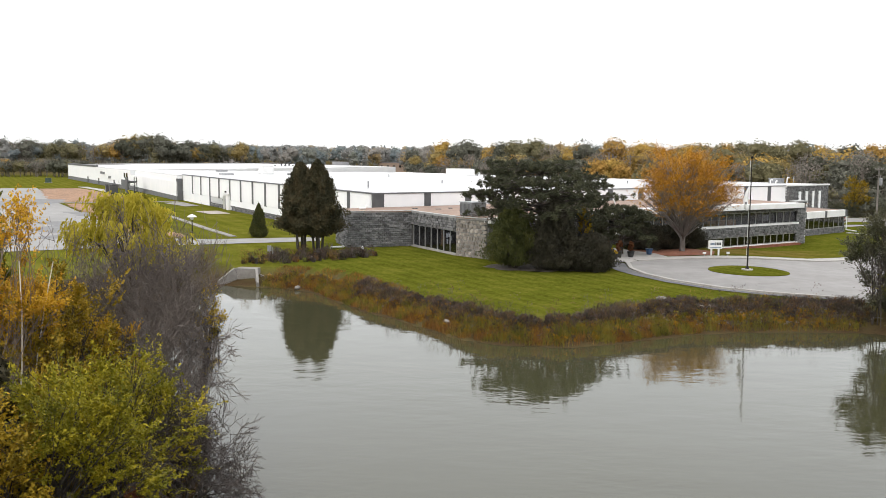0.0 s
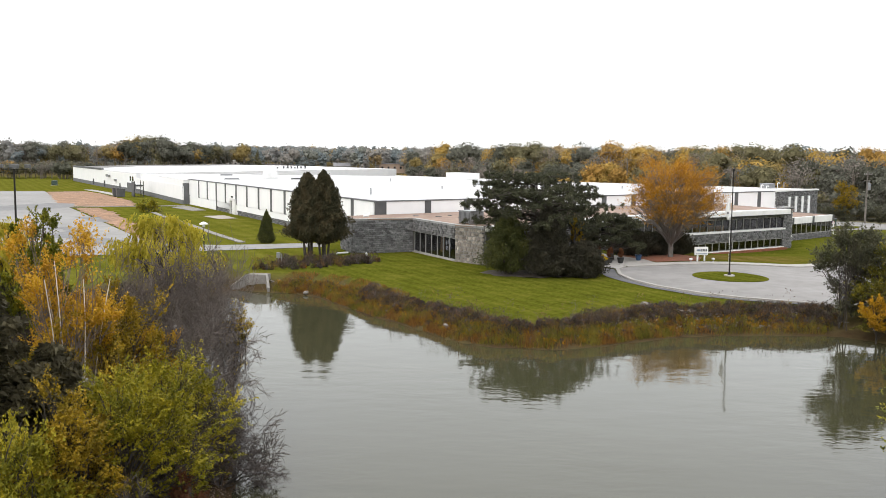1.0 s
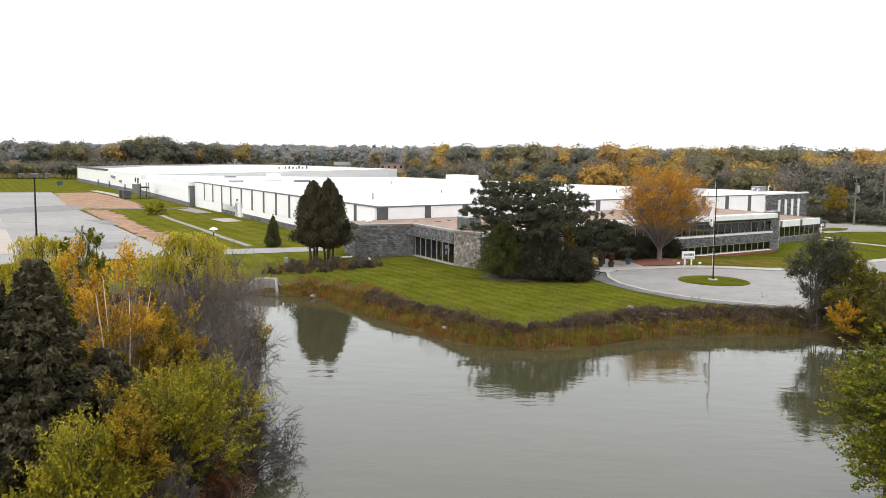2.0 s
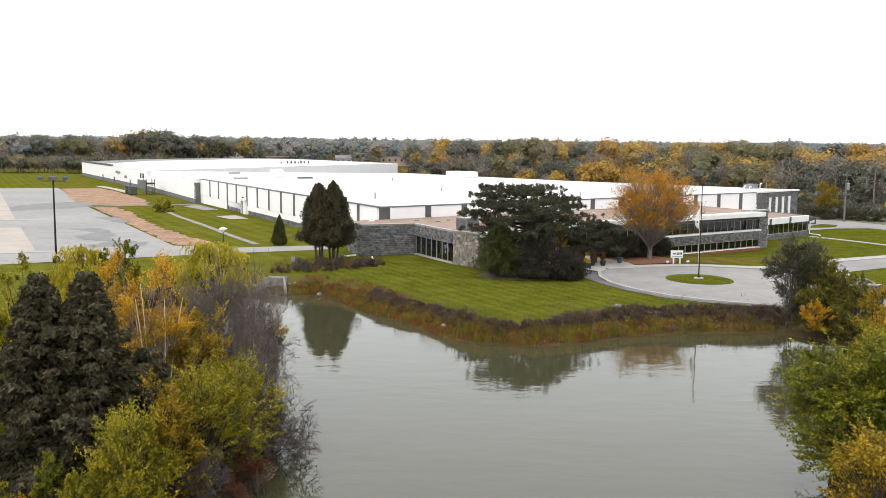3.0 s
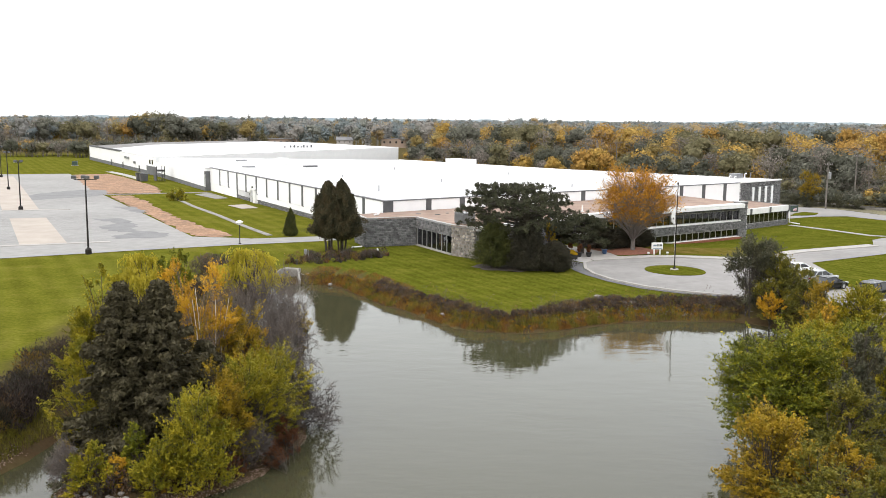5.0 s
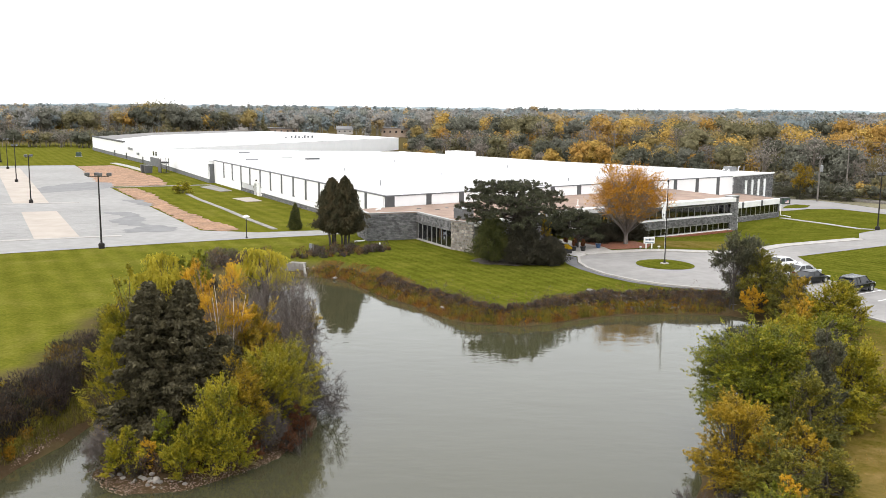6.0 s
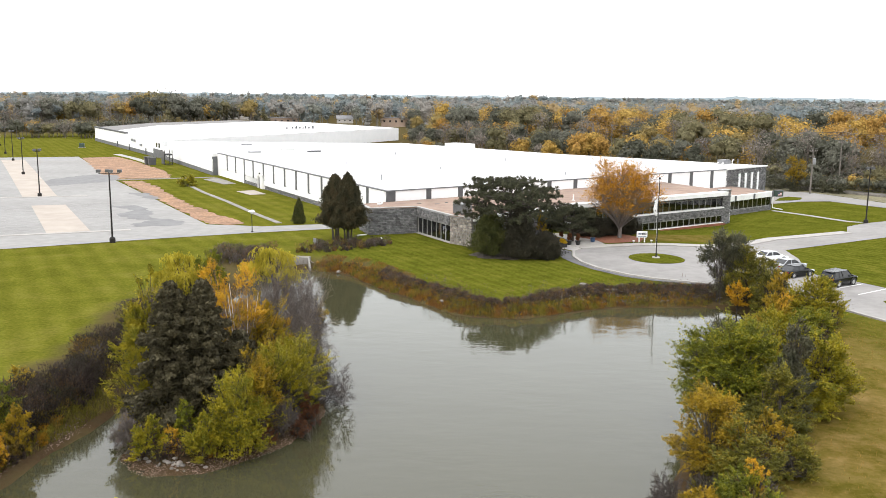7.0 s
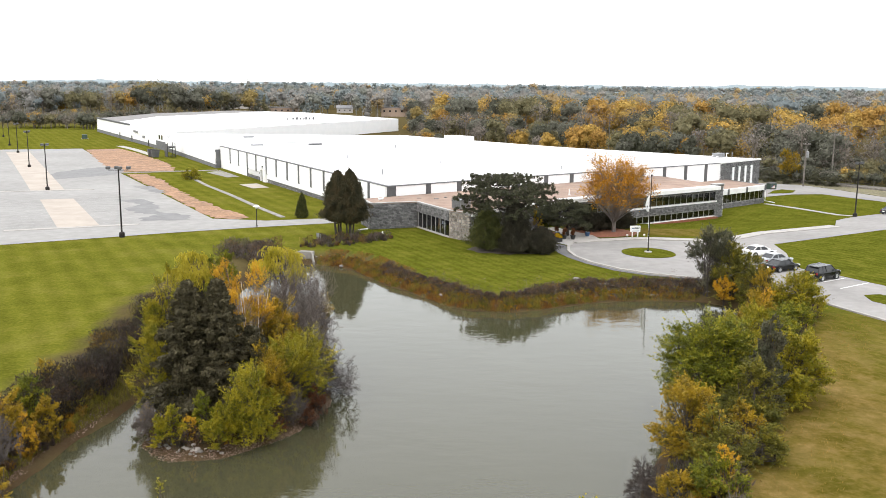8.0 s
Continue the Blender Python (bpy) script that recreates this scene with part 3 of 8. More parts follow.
for k in range(14):
    for side, x0 in ((-1, -71.4), (1, -66.0)):
        t = k / 13
        a = (x0 + 16.3 * t, (117.0 if side < 0 else 119.6) - 28.6 * t)
        b = (a[0] + side * 4.6, a[1] + side * 2.5)
        band("paint_line", [a, b], 0.12, 0.066, 0.01, M_FADED, "faded white parking line", "paint line")
sheet("bare_soil", ragged([(-115.5, 238.2), (-108, 244.7), (-97, 229), (-84, 207), (-73.4, 189.1), (-68, 176), (-66.5, 171.7), (-72, 168.5), (-78.8, 167.3), (-92, 192)], 0.5, 0.9, 1), 0.06, M_DIRT,
      "reddish bare soil patch beside the car park", "soil", cell=5.0)
sheet("bare_soil", ragged([(-74, 162.0), (-69.9, 163.2), (-65, 155), (-61, 149.5), (-55, 137), (-48, 124.5), (-40, 112), (-31.8, 100.6), (-33.5, 98.4), (-36.5, 98.8), (-50, 121.5)], 0.5, 0.9, 2), 0.06, M_DIRT,
      "reddish bare soil strip along the car park edge", "soil", cell=5.0)
band("pavement", [(-76, 164.6), (-66.5, 169.6), (-57.3, 174.4)], 1.4, 0.08, 0.08, M_OLDWALK, "narrow concrete path to the hall", "path")
band("pavement", [(-56.4, 153.6), (-50, 141.5), (-41.5, 127), (-33, 111.5), (-26.9, 101.1)], 0.8, 0.08, 0.08, M_OLDWALK, "cracked narrow concrete path over the lawn", "path")
band("pavement", [(-113, 258), (-101, 240), (-87.5, 217.5)], 2.2, 0.08, 0.08, M_CONCRETE, "narrow concrete path beside the hall", "path")
sheet("pavement", [(-56.5, 173.5), (-48.5, 159.5), (-50.5, 157.5), (-58, 168)], 0.07, M_OLDWALK, "broken concrete apron beside the hall", "pavement")
sheet("pavement", [(-41.6, 146.5), (-37.6, 139.6), (-40.2, 137.8), (-44.5, 144)], 0.07, M_PAD, "sandy concrete slab before a side door", "pavement")

DRIVE = "pale grey asphalt turning circle and drive"
sheet("road", [(12.9, 79.6), (12.7, 76.5), (13.2, 73), (14.6, 69.6), (17.2, 66.1), (19.8, 64.1), (23, 62.6), (27.5, 60.8), (31.5, 58.2), (33.9, 54.4), (43.4, 61.9), (40.8, 66.6), (37.9, 70.4),
               (38.7, 76.5), (39.6, 80), (40.2, 86.4), (36, 89.4), (31.5, 86.7), (21.7, 84.9), (16, 83.1), (13.8, 81.7)], 0.05, M_DRIVE, DRIVE, "drive", cell=3.0)
sheet("road", [(33.9, 54.4), (37.1, 47.8), (58, 14), (72, 22), (43.4, 61.9)], 0.05, M_DRIVE, DRIVE, "drive", cell=3.0)
sheet("road", [(36, 89.4), (40.2, 86.4), (60.9, 100.4), (112, 132), (112, 152), (73, 126), (64, 118), (57.4, 109.5), (54.2, 101.9), (41.2, 94.4)], 0.05, M_DRIVE, DRIVE, "drive", cell=3.0)
sheet("road", [(57.5, 148.5), (66, 176), (75, 172.4), (78.3, 165.7), (83.6, 150.0), (106, 118), (100, 113), (80.1, 142.5), (76.3, 148.3), (72.6, 154.6), (66.1, 153.4), (59.5, 148.8)], 0.05, M_DRIVE, "pale grey asphalt service road", "road", cell=5.0)
sheet("lawn_island", ring(22.0, 76.1, 3.15, 3.3, 0), 0.10, M_GROUND, "round mown grass island in the turning circle", "lawn", cell=2.0, thick=0.1)
sheet("lawn_island", [(39.3, 57.4), (41.0, 57.9), (43.5, 55), (54, 40), (51, 38), (41, 51.5), (39.0, 55)], 0.10, M_GROUND, "mown grass island at the car park", "lawn", thick=0.1)
LOOP = [(13.9, 81.9), (13.0, 80.2), (12.6, 76.5), (13.1, 73), (14.5, 69.5), (17.1, 66.0), (19.7, 64.0), (23, 62.5), (27.5, 60.7), (31.4, 58.1), (33.8, 54.3), (37, 47.7), (46, 33)]
sheet("lawn_island", [(61.6, 154.2), (64.4, 159.6), (67.2, 162.4), (69.4, 160.6), (67.6, 157.0), (65.5, 155.2)], 0.10, M_GROUND, "mown grass island in the service road", "lawn", cell=2.0, thick=0.1)
sheet("verge", ragged([(75.2, 172.6), (78.6, 165.9), (83.9, 150.2), (106.4, 118.2), (122, 128), (112, 137), (90, 161.5), (78, 178.5), (66.5, 186), (66, 176.4)], 0.4, 0.9, 21), 0.05, M_VERGE, "dry brown gravel and dead grass along the service road", "verge", cell=3.0)
band("kerb", LOOP, 0.32, 0.15, 0.15, M_CONCRETE, "pale concrete kerb round the turning circle", "kerb")
band("pavement", [(13.9, 82.9), (16.2, 84.0), (22, 86.0), (31.7, 87.8), (36.3, 90.6), (41.5, 95.4), (54.6, 102.8)], 1.7, 0.14, 0.14, M_CONCRETE, "pale concrete pavement along the drive", "pavement")
sheet("pavement", [(11.6, 82.0), (12.9, 80.3), (14.0, 82.6), (17.6, 85.3), (17.0, 88.2), (14.6, 91.6), (12.6, 94.6), (11.0, 93.6), (12.3, 91.0), (13.2, 88.2), (13.2, 85.6)], 0.12, M_CONCRETE, "pale concrete walk to the entrance", "path", cell=1.5)
sheet("mulch_bed", [(14.6, 91.2), (16.2, 88.2), (18.0, 86.8), (22.5, 88.4), (23.5, 91.5), (21, 96), (17, 95.5)], 0.06, M_MULCH, "red bark mulch bed under the maple", "mulch bed", cell=1.5)
sheet("mulch_bed", [(9.6, 79.8), (11.4, 81.9), (13.0, 85.5), (13.0, 88.2), (12.0, 91.0), (10.6, 93.0), (8.6, 91.0), (8.0, 86.0)], 0.06, M_MULCH, "red bark mulch bed beside the entrance walk", "mulch bed", cell=1.5)
sheet("pavement", [(11.5, 81.7), (12.6, 80.5), (12.75, 80.0), (12.4, 76.5), (12.9, 72.9), (14.3, 69.3), (16.9, 65.7), (19.5, 63.7), (23.0, 62.2), (27.3, 60.4), (27.0, 60.0), (22.6, 61.7), (19.0, 63.2), (16.3, 65.2), (13.7, 68.9), (12.1, 72.5), (11.2, 75.5), (10.9, 79.0)],
      0.045, M_PATCH, "dark asphalt strip beside the turning circle's kerb", "pavement", cell=1.5)
band("pavement", [(55.7, 137.6), (60, 130.5), (64.6, 121)], 0.9, 0.08, 0.08, M_CONCRETE, "narrow concrete path over the lawn", "path")
for a, e in (((42.3, 63.3), (38.2, 60.3)), ((40.9, 65.6), (37.4, 63.2)), ((39.4, 68.0), (36.0, 65.9)), ((37.6, 73.2), (34.0, 72.0))):
    band("paint_line", [a, e], 0.14, 0.068, 0.012, M_LINE, "white parking line", "paint line")


# ---------------------------------------------------------------- buildings
_unit = {}


def unit_block():
    """A split-faced block, one metre long and high, its face chipped back at the edges."""
    if "block" not in _unit:
        me = bpy.data.meshes.new("block")
        f = [(0.02, -1, 0.05), (0.98, -1, 0.05), (0.98, -1, 0.95), (0.02, -1, 0.95)]
        b = [(0, 0, 0), (1, 0, 0), (1, 0, 1), (0, 0, 1)]
        me.from_pydata(b + f, [], [(4, 5, 6, 7), (0, 1, 5, 4), (1, 2, 6, 5), (2, 3, 7, 6), (3, 0, 4, 7)])
        me.materials.append(M_BRICK)
        _unit["block"] = me
    return _unit["block"]


def block_layout(length, z0, z1, bw, bh, rnd):
    rows = max(1, round((z1 - z0) / bh))
    bh = (z1 - z0) / rows
    for r in range(rows):
        s = -bw * (0.5 if r % 2 else 0.0)
        while s < length - 0.02:
            a, b = max(s, 0), min(s + bw, length)
            if b - a > 0.06:
                yield a + 0.010, b - 0.010, z0 + r * bh + 0.014, z0 + (r + 1) * bh - 0.014, rnd.choice((0.03, 0.05, 0.12, 0.15))
            s += bw


def block_wall(parent, p0, p1, s0, s1, z0, z1, singly=False, bw=0.44, bh=0.215, thick=0.35, seed=1):
    """A wall of grey split blocks with recessed joints on a mortar core."""
    rnd = random.Random(seed)
    core = part("wall", slab(p0, p1, s0, s1, z0, z1, -thick, 0.0), M_MORTAR, parent, "grey split-faced block wall")
    d = (Vector(p1) - Vector(p0)).normalized()
    nrm = Vector((d.y, -d.x))
    base = Vector(p0) + d * s0
    if singly:
        turn = math.atan2(d.y, d.x)
        for a, b, za, zb, o in block_layout(s1 - s0, z0, z1, bw, bh, rnd):
            ob = new("brick", unit_block())
            q = base + d * a
            ob.matrix_basis = Matrix.LocRotScale((q.x, q.y, za), Euler((0, 0, turn)), (b - a, o, zb - za))
            ob.parent = core
        return core
    vs, fs = [], []
    for a, b, za, zb, o in block_layout(s1 - s0, z0, z1, bw, bh, rnd):
        i = len(vs)
        for s, z, out in ((a, za, -0.0), (b, za, 0), (b, zb, 0), (a, zb, 0), (a + 0.015, za + 0.012, o), (b - 0.015, za + 0.012, o), (b - 0.015, zb - 0.012, o), (a + 0.015, zb - 0.012, o)):
            q = base + d * s + nrm * out
            vs.append((q.x, q.y, z))
        fs += [(i + 4, i + 5, i + 6, i + 7), (i, i + 1, i + 5, i + 4), (i + 1, i + 2, i + 6, i + 5), (i + 2, i + 3, i + 7, i + 6), (i + 3, i, i + 4, i + 7)]
    rest = mesh_object("bricks", vs, fs, M_BRICK, core)
    rest["kind"] = "stuff"
    return core


def stone_wall(parent, p0, p1, z0, z1, seed=3, size=0.46):
    """A wall of irregular fieldstones in pale mortar."""
    rnd = random.Random(seed)
    L = dist(p0, p1)
    d = (Vector(p1) - Vector(p0)).normalized()
    nrm = Vector((d.y, -d.x))
    core = part("wall", slab(p0, p1, 0, L, z0, z1, -0.6, 0), M_MORTAR_L, parent, "fieldstone wall in pale mortar")
    z = z0
    while z < z1 - 0.12:
        hgt = min(rnd.uniform(0.26, 0.42), z1 - z)
        s = rnd.uniform(-0.3, 0)
        while s < L - 0.05:
            w = rnd.uniform(0.6, 1.5) * size
            a, b = max(s, 0.0), min(s + w, L)
            if b - a > 0.12:
                bm = bmesh.new()
                n = rnd.choice((6, 7, 8))
                mid, hw, hh = (a + b) / 2, (b - a) / 2 - 0.022, hgt / 2 - 0.02
                rim, top = [], []
                for k in range(n):
                    ang = math.tau * (k + rnd.uniform(-0.18, 0.18)) / n
                    cx, cz = math.cos(ang), math.sin(ang)
                    m = max(abs(cx), abs(cz)) ** 0.75
                    px, pz = hw * cx / m * rnd.uniform(0.9, 1.0), hh * cz / m * rnd.uniform(0.86, 1.12)
                    for ringv, k2, o in ((rim, 1.0, 0.0), (top, 0.84, rnd.uniform(0.05, 0.1))):
                        q = Vector(p0) + d * (mid + px * k2) + nrm * o
                        ringv.append(bm.verts.new((q.x, q.y, z + hgt / 2 + pz * k2 + (0.03 * math.sin(mid * 5)))))
                bm.faces.new(top)
                for k in range(n):
                    bm.faces.new((rim[k], rim[(k + 1) % n], top[(k + 1) % n], top[k]))
                bmesh.ops.recalc_face_normals(bm, faces=bm.faces)
                part("stone", bm, M_STONE, core)
            s += w
        z += hgt
    return core


def glazing(parent, p0, p1, s0, s1, z0, z1, count, glass=None, frame_mat=None, bar=0.07, inset=-0.12):
    """A window band: an outer frame, mullions and a pane of glass in every bay."""
    glass, frame_mat = glass or M_GLASS, frame_mat or M_ALU
    win = part("window", add_slab(slab(p0, p1, s0, s1, z0, z0 + bar, inset - 0.06, inset + 0.1), p0, p1, s0, s1, z1 - bar, z1, inset - 0.06, inset + 0.06), frame_mat, parent)
    w = (s1 - s0) / count
    for i in range(count + 1):
        s = s0 + i * w
        part("mullion", slab(p0, p1, max(s - bar / 2, s0), min(s + bar / 2, s1), z0 + bar, z1 - bar, inset - 0.05, inset + 0.08), frame_mat, win)
    for i in range(count):
        pane = part("pane", slab(p0, p1, s0 + i * w + bar / 2, s0 + (i + 1) * w - bar / 2, z0 + bar, z1 - bar, inset - 0.012, inset + 0.012), glass, win)
        pane.visible_shadow = False
    return win


M_GLASS = glass_material("window_glass", (0.42, 0.44, 0.50))
# dark base colour gives the rooms behind the windows their dimness
M_ROOM = material("dim_toned_room_wall", (0.10, 0.095, 0.09), (0.15, 0.145, 0.135), 2.0, 0.9)
M_WOOD = material("light_oak_board", (0.36, 0.22, 0.10), (0.50, 0.32, 0.15), 0.6, 0.5)
M_PAPER = material("white_paper", (0.72, 0.72, 0.70), (0.82, 0.82, 0.80), 0.5, 0.9)

# the long hall
A0, A1, A2, A3 = (-11.2, 99.0), (-58.28, 180.83), (50.3, 148.3), (61.0, 159.3)
B1, C1 = (-91.0, 238.0), (-158.0, 348.0)
hall = thing("factory_hall", 0, 0, 0, 0, "long low white factory hall with a white flat roof", "factory")
HALL_A = [A0, A2, A3, (22, 191), (-20.5, 238.5), (-89.5, 237.2), (-59.2, 179.8), A1]
part("wall", prism(HALL_A, -1.6, 5.2), M_WHITE, hall, "white panelled hall walls")
part("roof", prism([(x * 0.9985, (y - 160) * 0.9985 + 160) for x, y in HALL_A], 5.2, 5.27), M_ROOF_W, hall, "white membrane roof")
HALL_C = [B1, (-32.5, 383), (-90, 466), (-136, 492), (-160, 420), C1]
part("wall", prism(HALL_C, -1.4, 5.15), M_WHITE, hall, "white panelled rear hall walls")
part("roof", prism(HALL_C, 5.15, 5.25), M_ROOF_W, hall, "white membrane roof")
part("roof", prism([(-157.0, 347), (-136, 312.5), (-143.5, 381), (-135, 411), (-117, 478), (-136, 490), (-159.5, 420)], 5.25, 5.32), M_ROOF_DK, hall, "grey gravel roof strip")
LF, FF = dist(A0, A1), dist(A0, A2)
# strips and panels, by metres from the front corner
STRIPS = [0.0, 6.4, 12.75, 19.1, 25.5, 31.93, 38.4, 44.9, 51.55, 58.13, 65.2, 71.75, 78.6, 85.6, LF]
for a, b in zip(STRIPS, STRIPS[1:]):
    part("panel", slab(A1, A0, LF - b + (0.42 if b < LF else 0.0), LF - a - 0.42, 2.05, 5.28, 0.0, 0.14), M_WHITE, hall)
    if b < LF:
        part("panel_strip", slab(A1, A0, LF - b - 0.42, LF - b + 0.42, 1.95, 5.30, 0.0, 0.18), M_GREYBAND, hall, "dark grey strip")
part("parapet_cap", slab(A1, A0, 0, LF, 5.30, 5.44, -0.3, 0.22), M_GREYWALL, hall, "thin grey metal cap")
part("ledge", slab(A1, A0, 0, LF - 63.0, 1.05, 1.95, 0.0, 0.10), M_WHITE, hall)
part("ledge", slab(A1, A0, LF - 58.0, LF, 1.05, 1.95, 0.0, 0.10), M_WHITE, hall)
block_wall(hall, A1, A0, LF - 57.6, LF - 0.2, -0.3, 1.05, thick=0.1, seed=5)
part("wall", slab(A1, A0, 0, LF - 72.2, -0.5, 1.05, 0.0, 0.08), M_WHITE, hall)
part("panel_strip", slab(A1, A0, LF - 72.2, LF - 71.4, -0.3, 1.95, 0.0, 0.14), M_GREYBAND, hall, "dark grey strip")
block_wall(hall, A1, A0, LF - 71.4, LF - 61.2, -0.3, 0.95, thick=0.1, seed=6)
block_wall(hall, A1, A0, LF - 63.0, LF - 61.2, 0.95, 1.95, thick=0.1, seed=8)
part("panel", slab(A1, A0, LF - 71.4, LF - 63.0, 1.05, 1.95, 0.0, 0.10), M_WHITE, hall)
DS = LF - 61.2
door = part("door", slab(A1, A0, DS, DS + 1.4, 0.1, 2.6, 0.02, 0.16), M_GREYWALL, hall, "grey side door in a white frame")
for s0, s1, z0, z1 in ((DS - 0.2, DS, 0.0, 2.9), (DS + 1.4, DS + 3.2, 0.0, 2.9), (DS - 0.2, DS + 3.2, 2.6, 2.95)):
    part("door_frame", slab(A1, A0, s0, s1, z0, z1, 0.0, 0.45), M_FASCIA, door)
part("lamp_bracket", slab(A1, A0, DS + 0.6, DS + 0.9, 3.1, 3.35, 0.1, 0.4), M_BRONZE, hall)
# the recessed end and the rear side wall
part("wall", slab((-59.2, 179.8), A1, 0, dist((-59.2, 179.8), A1), -0.3, 4.6, -0.4, 0.06), M_GREYWALL, hall, "dark grey recess wall")
BL = dist(B1, (-59.2, 179.8))
part("ledge", slab(B1, (-59.2, 179.8), 0, BL, -0.5, 1.1, 0.0, 0.14), M_GREYWALL, hall, "grey painted wall base")
part("wall", slab(B1, (-59.2, 179.8), 0, BL, 1.1, 4.0, 0.0, 0.08), M_WHITE, hall)
CL = dist(C1, B1)
part("ledge", slab(C1, B1, 0, CL - 13, -0.9, 0.9, 0.0, 0.14), M_GREYWALL, hall, "grey painted wall base")
part("wall", slab(C1, B1, CL - 13, CL, -0.9, 2.4, 0.0, 0.16), M_GREYWALL, hall, "dark grey painted wall part")
part("parapet_cap", slab(C1, B1, 0, CL * 0.55, 5.15, 5.75, -0.6, 0.1), M_GREYBAND, hall, "black parapet edge")
for s in (CL - 9, CL - 5.5):
    part("window", slab(C1, B1, s, s + 1.4, 3.0, 4.3, 0.02, 0.14), M_DARKGLASS, hall, "small dark window")
for s, z in ((CL - 47, 3.3), (CL - 43, 3.2), (CL - 32, 2.2)):
    part("vent", slab(C1, B1, s, s + 1.5, z, z + 0.7, 0.02, 0.6), M_GALV, hall, "small metal wall vent")
for s in (CL - 75, CL - 52, CL - 24):
    part("downpipe", slab(C1, B1, s, s + 0.25, 0.0, 1.9, 0.1, 0.4), M_GREYBAND, hall)
# front side of the hall
FX = [-5.55, -1.0, 3.6, 8.4, 13.2, 17.8, 22.5, 27.0, 31.7, 36.6, 41.4, 46.2]
cuts = [0.0] + [(x - A0[0]) / (A2[0] - A0[0]) * FF for x in FX] + [FF]
part("panel_strip", slab(A0, A2, -0.1, 1.4, 3.2, 5.29, 0.0, 0.18), M_GREYBAND, hall, "dark grey corner panel")
for a, b in zip(cuts, cuts[1:]):
    part("panel", slab(A0, A2, a + (1.4 if a == 0 else 0.45), b - 0.45, 1.0, 5.28, 0.0, 0.12), M_WHITE, hall)
    if b < FF:
        part("panel_strip", slab(A0, A2, b - 0.45, b + 0.45, 1.0, 5.29, 0.0, 0.16), M_GREYBAND, hall, "dark grey strip")
part("parapet_cap", slab(A0, A2, 0, FF, 5.29, 5.42, -0.3, 0.2), M_GREYWALL, hall, "thin grey metal cap")
E3 = dist(A2, A3)
block_wall(hall, A2, A3, -0.8, E3 + 0.2, -1.4, 5.25, thick=0.2, seed=7)
part("parapet_cap", slab(A2, A3, -0.9, E3 + 0.35, 5.25, 5.5, -0.4, 0.25), M_FASCIA, hall, "white roof edge")
for k in range(4):
    s = E3 * (0.255 + 0.165 * k)
    part("panel", slab(A2, A3, s, s + 0.75, 0.7, 4.35, 0.05, 0.2), M_WHITE, hall, "tall narrow white panel")
part("parapet_cap", slab((22, 191), (-20.5, 238.5), 0, dist((22, 191), (-20.5, 238.5)), 5.2, 5.42, -0.2, 0.2), M_FASCIA, hall, "white roof edge")
part("parapet_cap", slab(A3, (22, 191), 0, dist(A3, (22, 191)), 5.2, 5.42, -0.2, 0.2), M_FASCIA, hall, "white roof edge")

# the office front
office = thing("office_building", 0, 0, 0, 0, "low grey block and fieldstone office with tan gravel roof", "office building")
BLc, ORc, PRc, SPc, T0, T1 = (-12.7, 91.0), (-6.6, 93.6), (-1.9, 85.2), (0.9, 82.4), (14.0, 98.0), (42.6, 119.7)
part("roof", prism([(-14.6, 96.0), (-12.75, 90.9), (-6.6, 93.4), (-1.9, 85.0), (1.0, 82.2), (14.3, 98.0), (14.0, 97.4), (43.2, 120.0), (35.2, 135.8), (-10.8, 99.0)], 3.78, 3.86), M_ROOF_TAN, office, "tan gravel flat roof")
for a, b in (((-14.6, 96.0), BLc), (BLc, ORc), (ORc, PRc), (PRc, SPc)):
    part("roof_edge", slab(a, b, 0, dist(a, b), 3.72, 3.92, -0.35, 0.10), M_ALU, office, "thin metal roof edge")
W1 = dist(BLc, ORc)
block_wall(office, BLc, ORc, 0, W1, -0.1, 3.72, singly=True, seed=11)
block_wall(office, (-14.6, 96.0), BLc, 0, dist((-14.6, 96), BLc) - 0.0, -0.1, 3.72, seed=12)
W2 = dist(ORc, PRc)
block_wall(office, ORc, PRc, 0.0, W2, 2.55, 3.72, singly=True, seed=13)
glazing(office, ORc, PRc, 0.35, W2 - 0.05, 0.42, 2.55, 7)
part("sill", slab(ORc, PRc, 0.0, W2, 0.0, 0.42, -0.35, 0.10), M_CONCRETE, office, "pale concrete sill")
stone_wall(office, PRc, SPc, -0.1, 3.74)
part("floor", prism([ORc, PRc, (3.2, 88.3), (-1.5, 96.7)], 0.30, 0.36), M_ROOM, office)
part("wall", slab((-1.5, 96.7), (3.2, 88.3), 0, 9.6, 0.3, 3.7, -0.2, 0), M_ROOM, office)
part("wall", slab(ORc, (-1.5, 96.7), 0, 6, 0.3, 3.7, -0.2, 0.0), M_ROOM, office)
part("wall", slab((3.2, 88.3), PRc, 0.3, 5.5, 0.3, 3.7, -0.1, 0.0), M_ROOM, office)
part("notice_board", slab(ORc, PRc, 5.15, 6.0, 0.8, 2.4, -0.75, -0.7), M_WOOD, office, "orange-brown wooden board")
for s, z in ((7.35, 1.75), (7.75, 1.85), (8.1, 1.6), (7.4, 1.2), (7.95, 1.15)):
    part("notice", slab(ORc, PRc, s, s + 0.3, z, z + 0.42, -0.17, -0.16), M_PAPER, office, "white paper notice in the window")
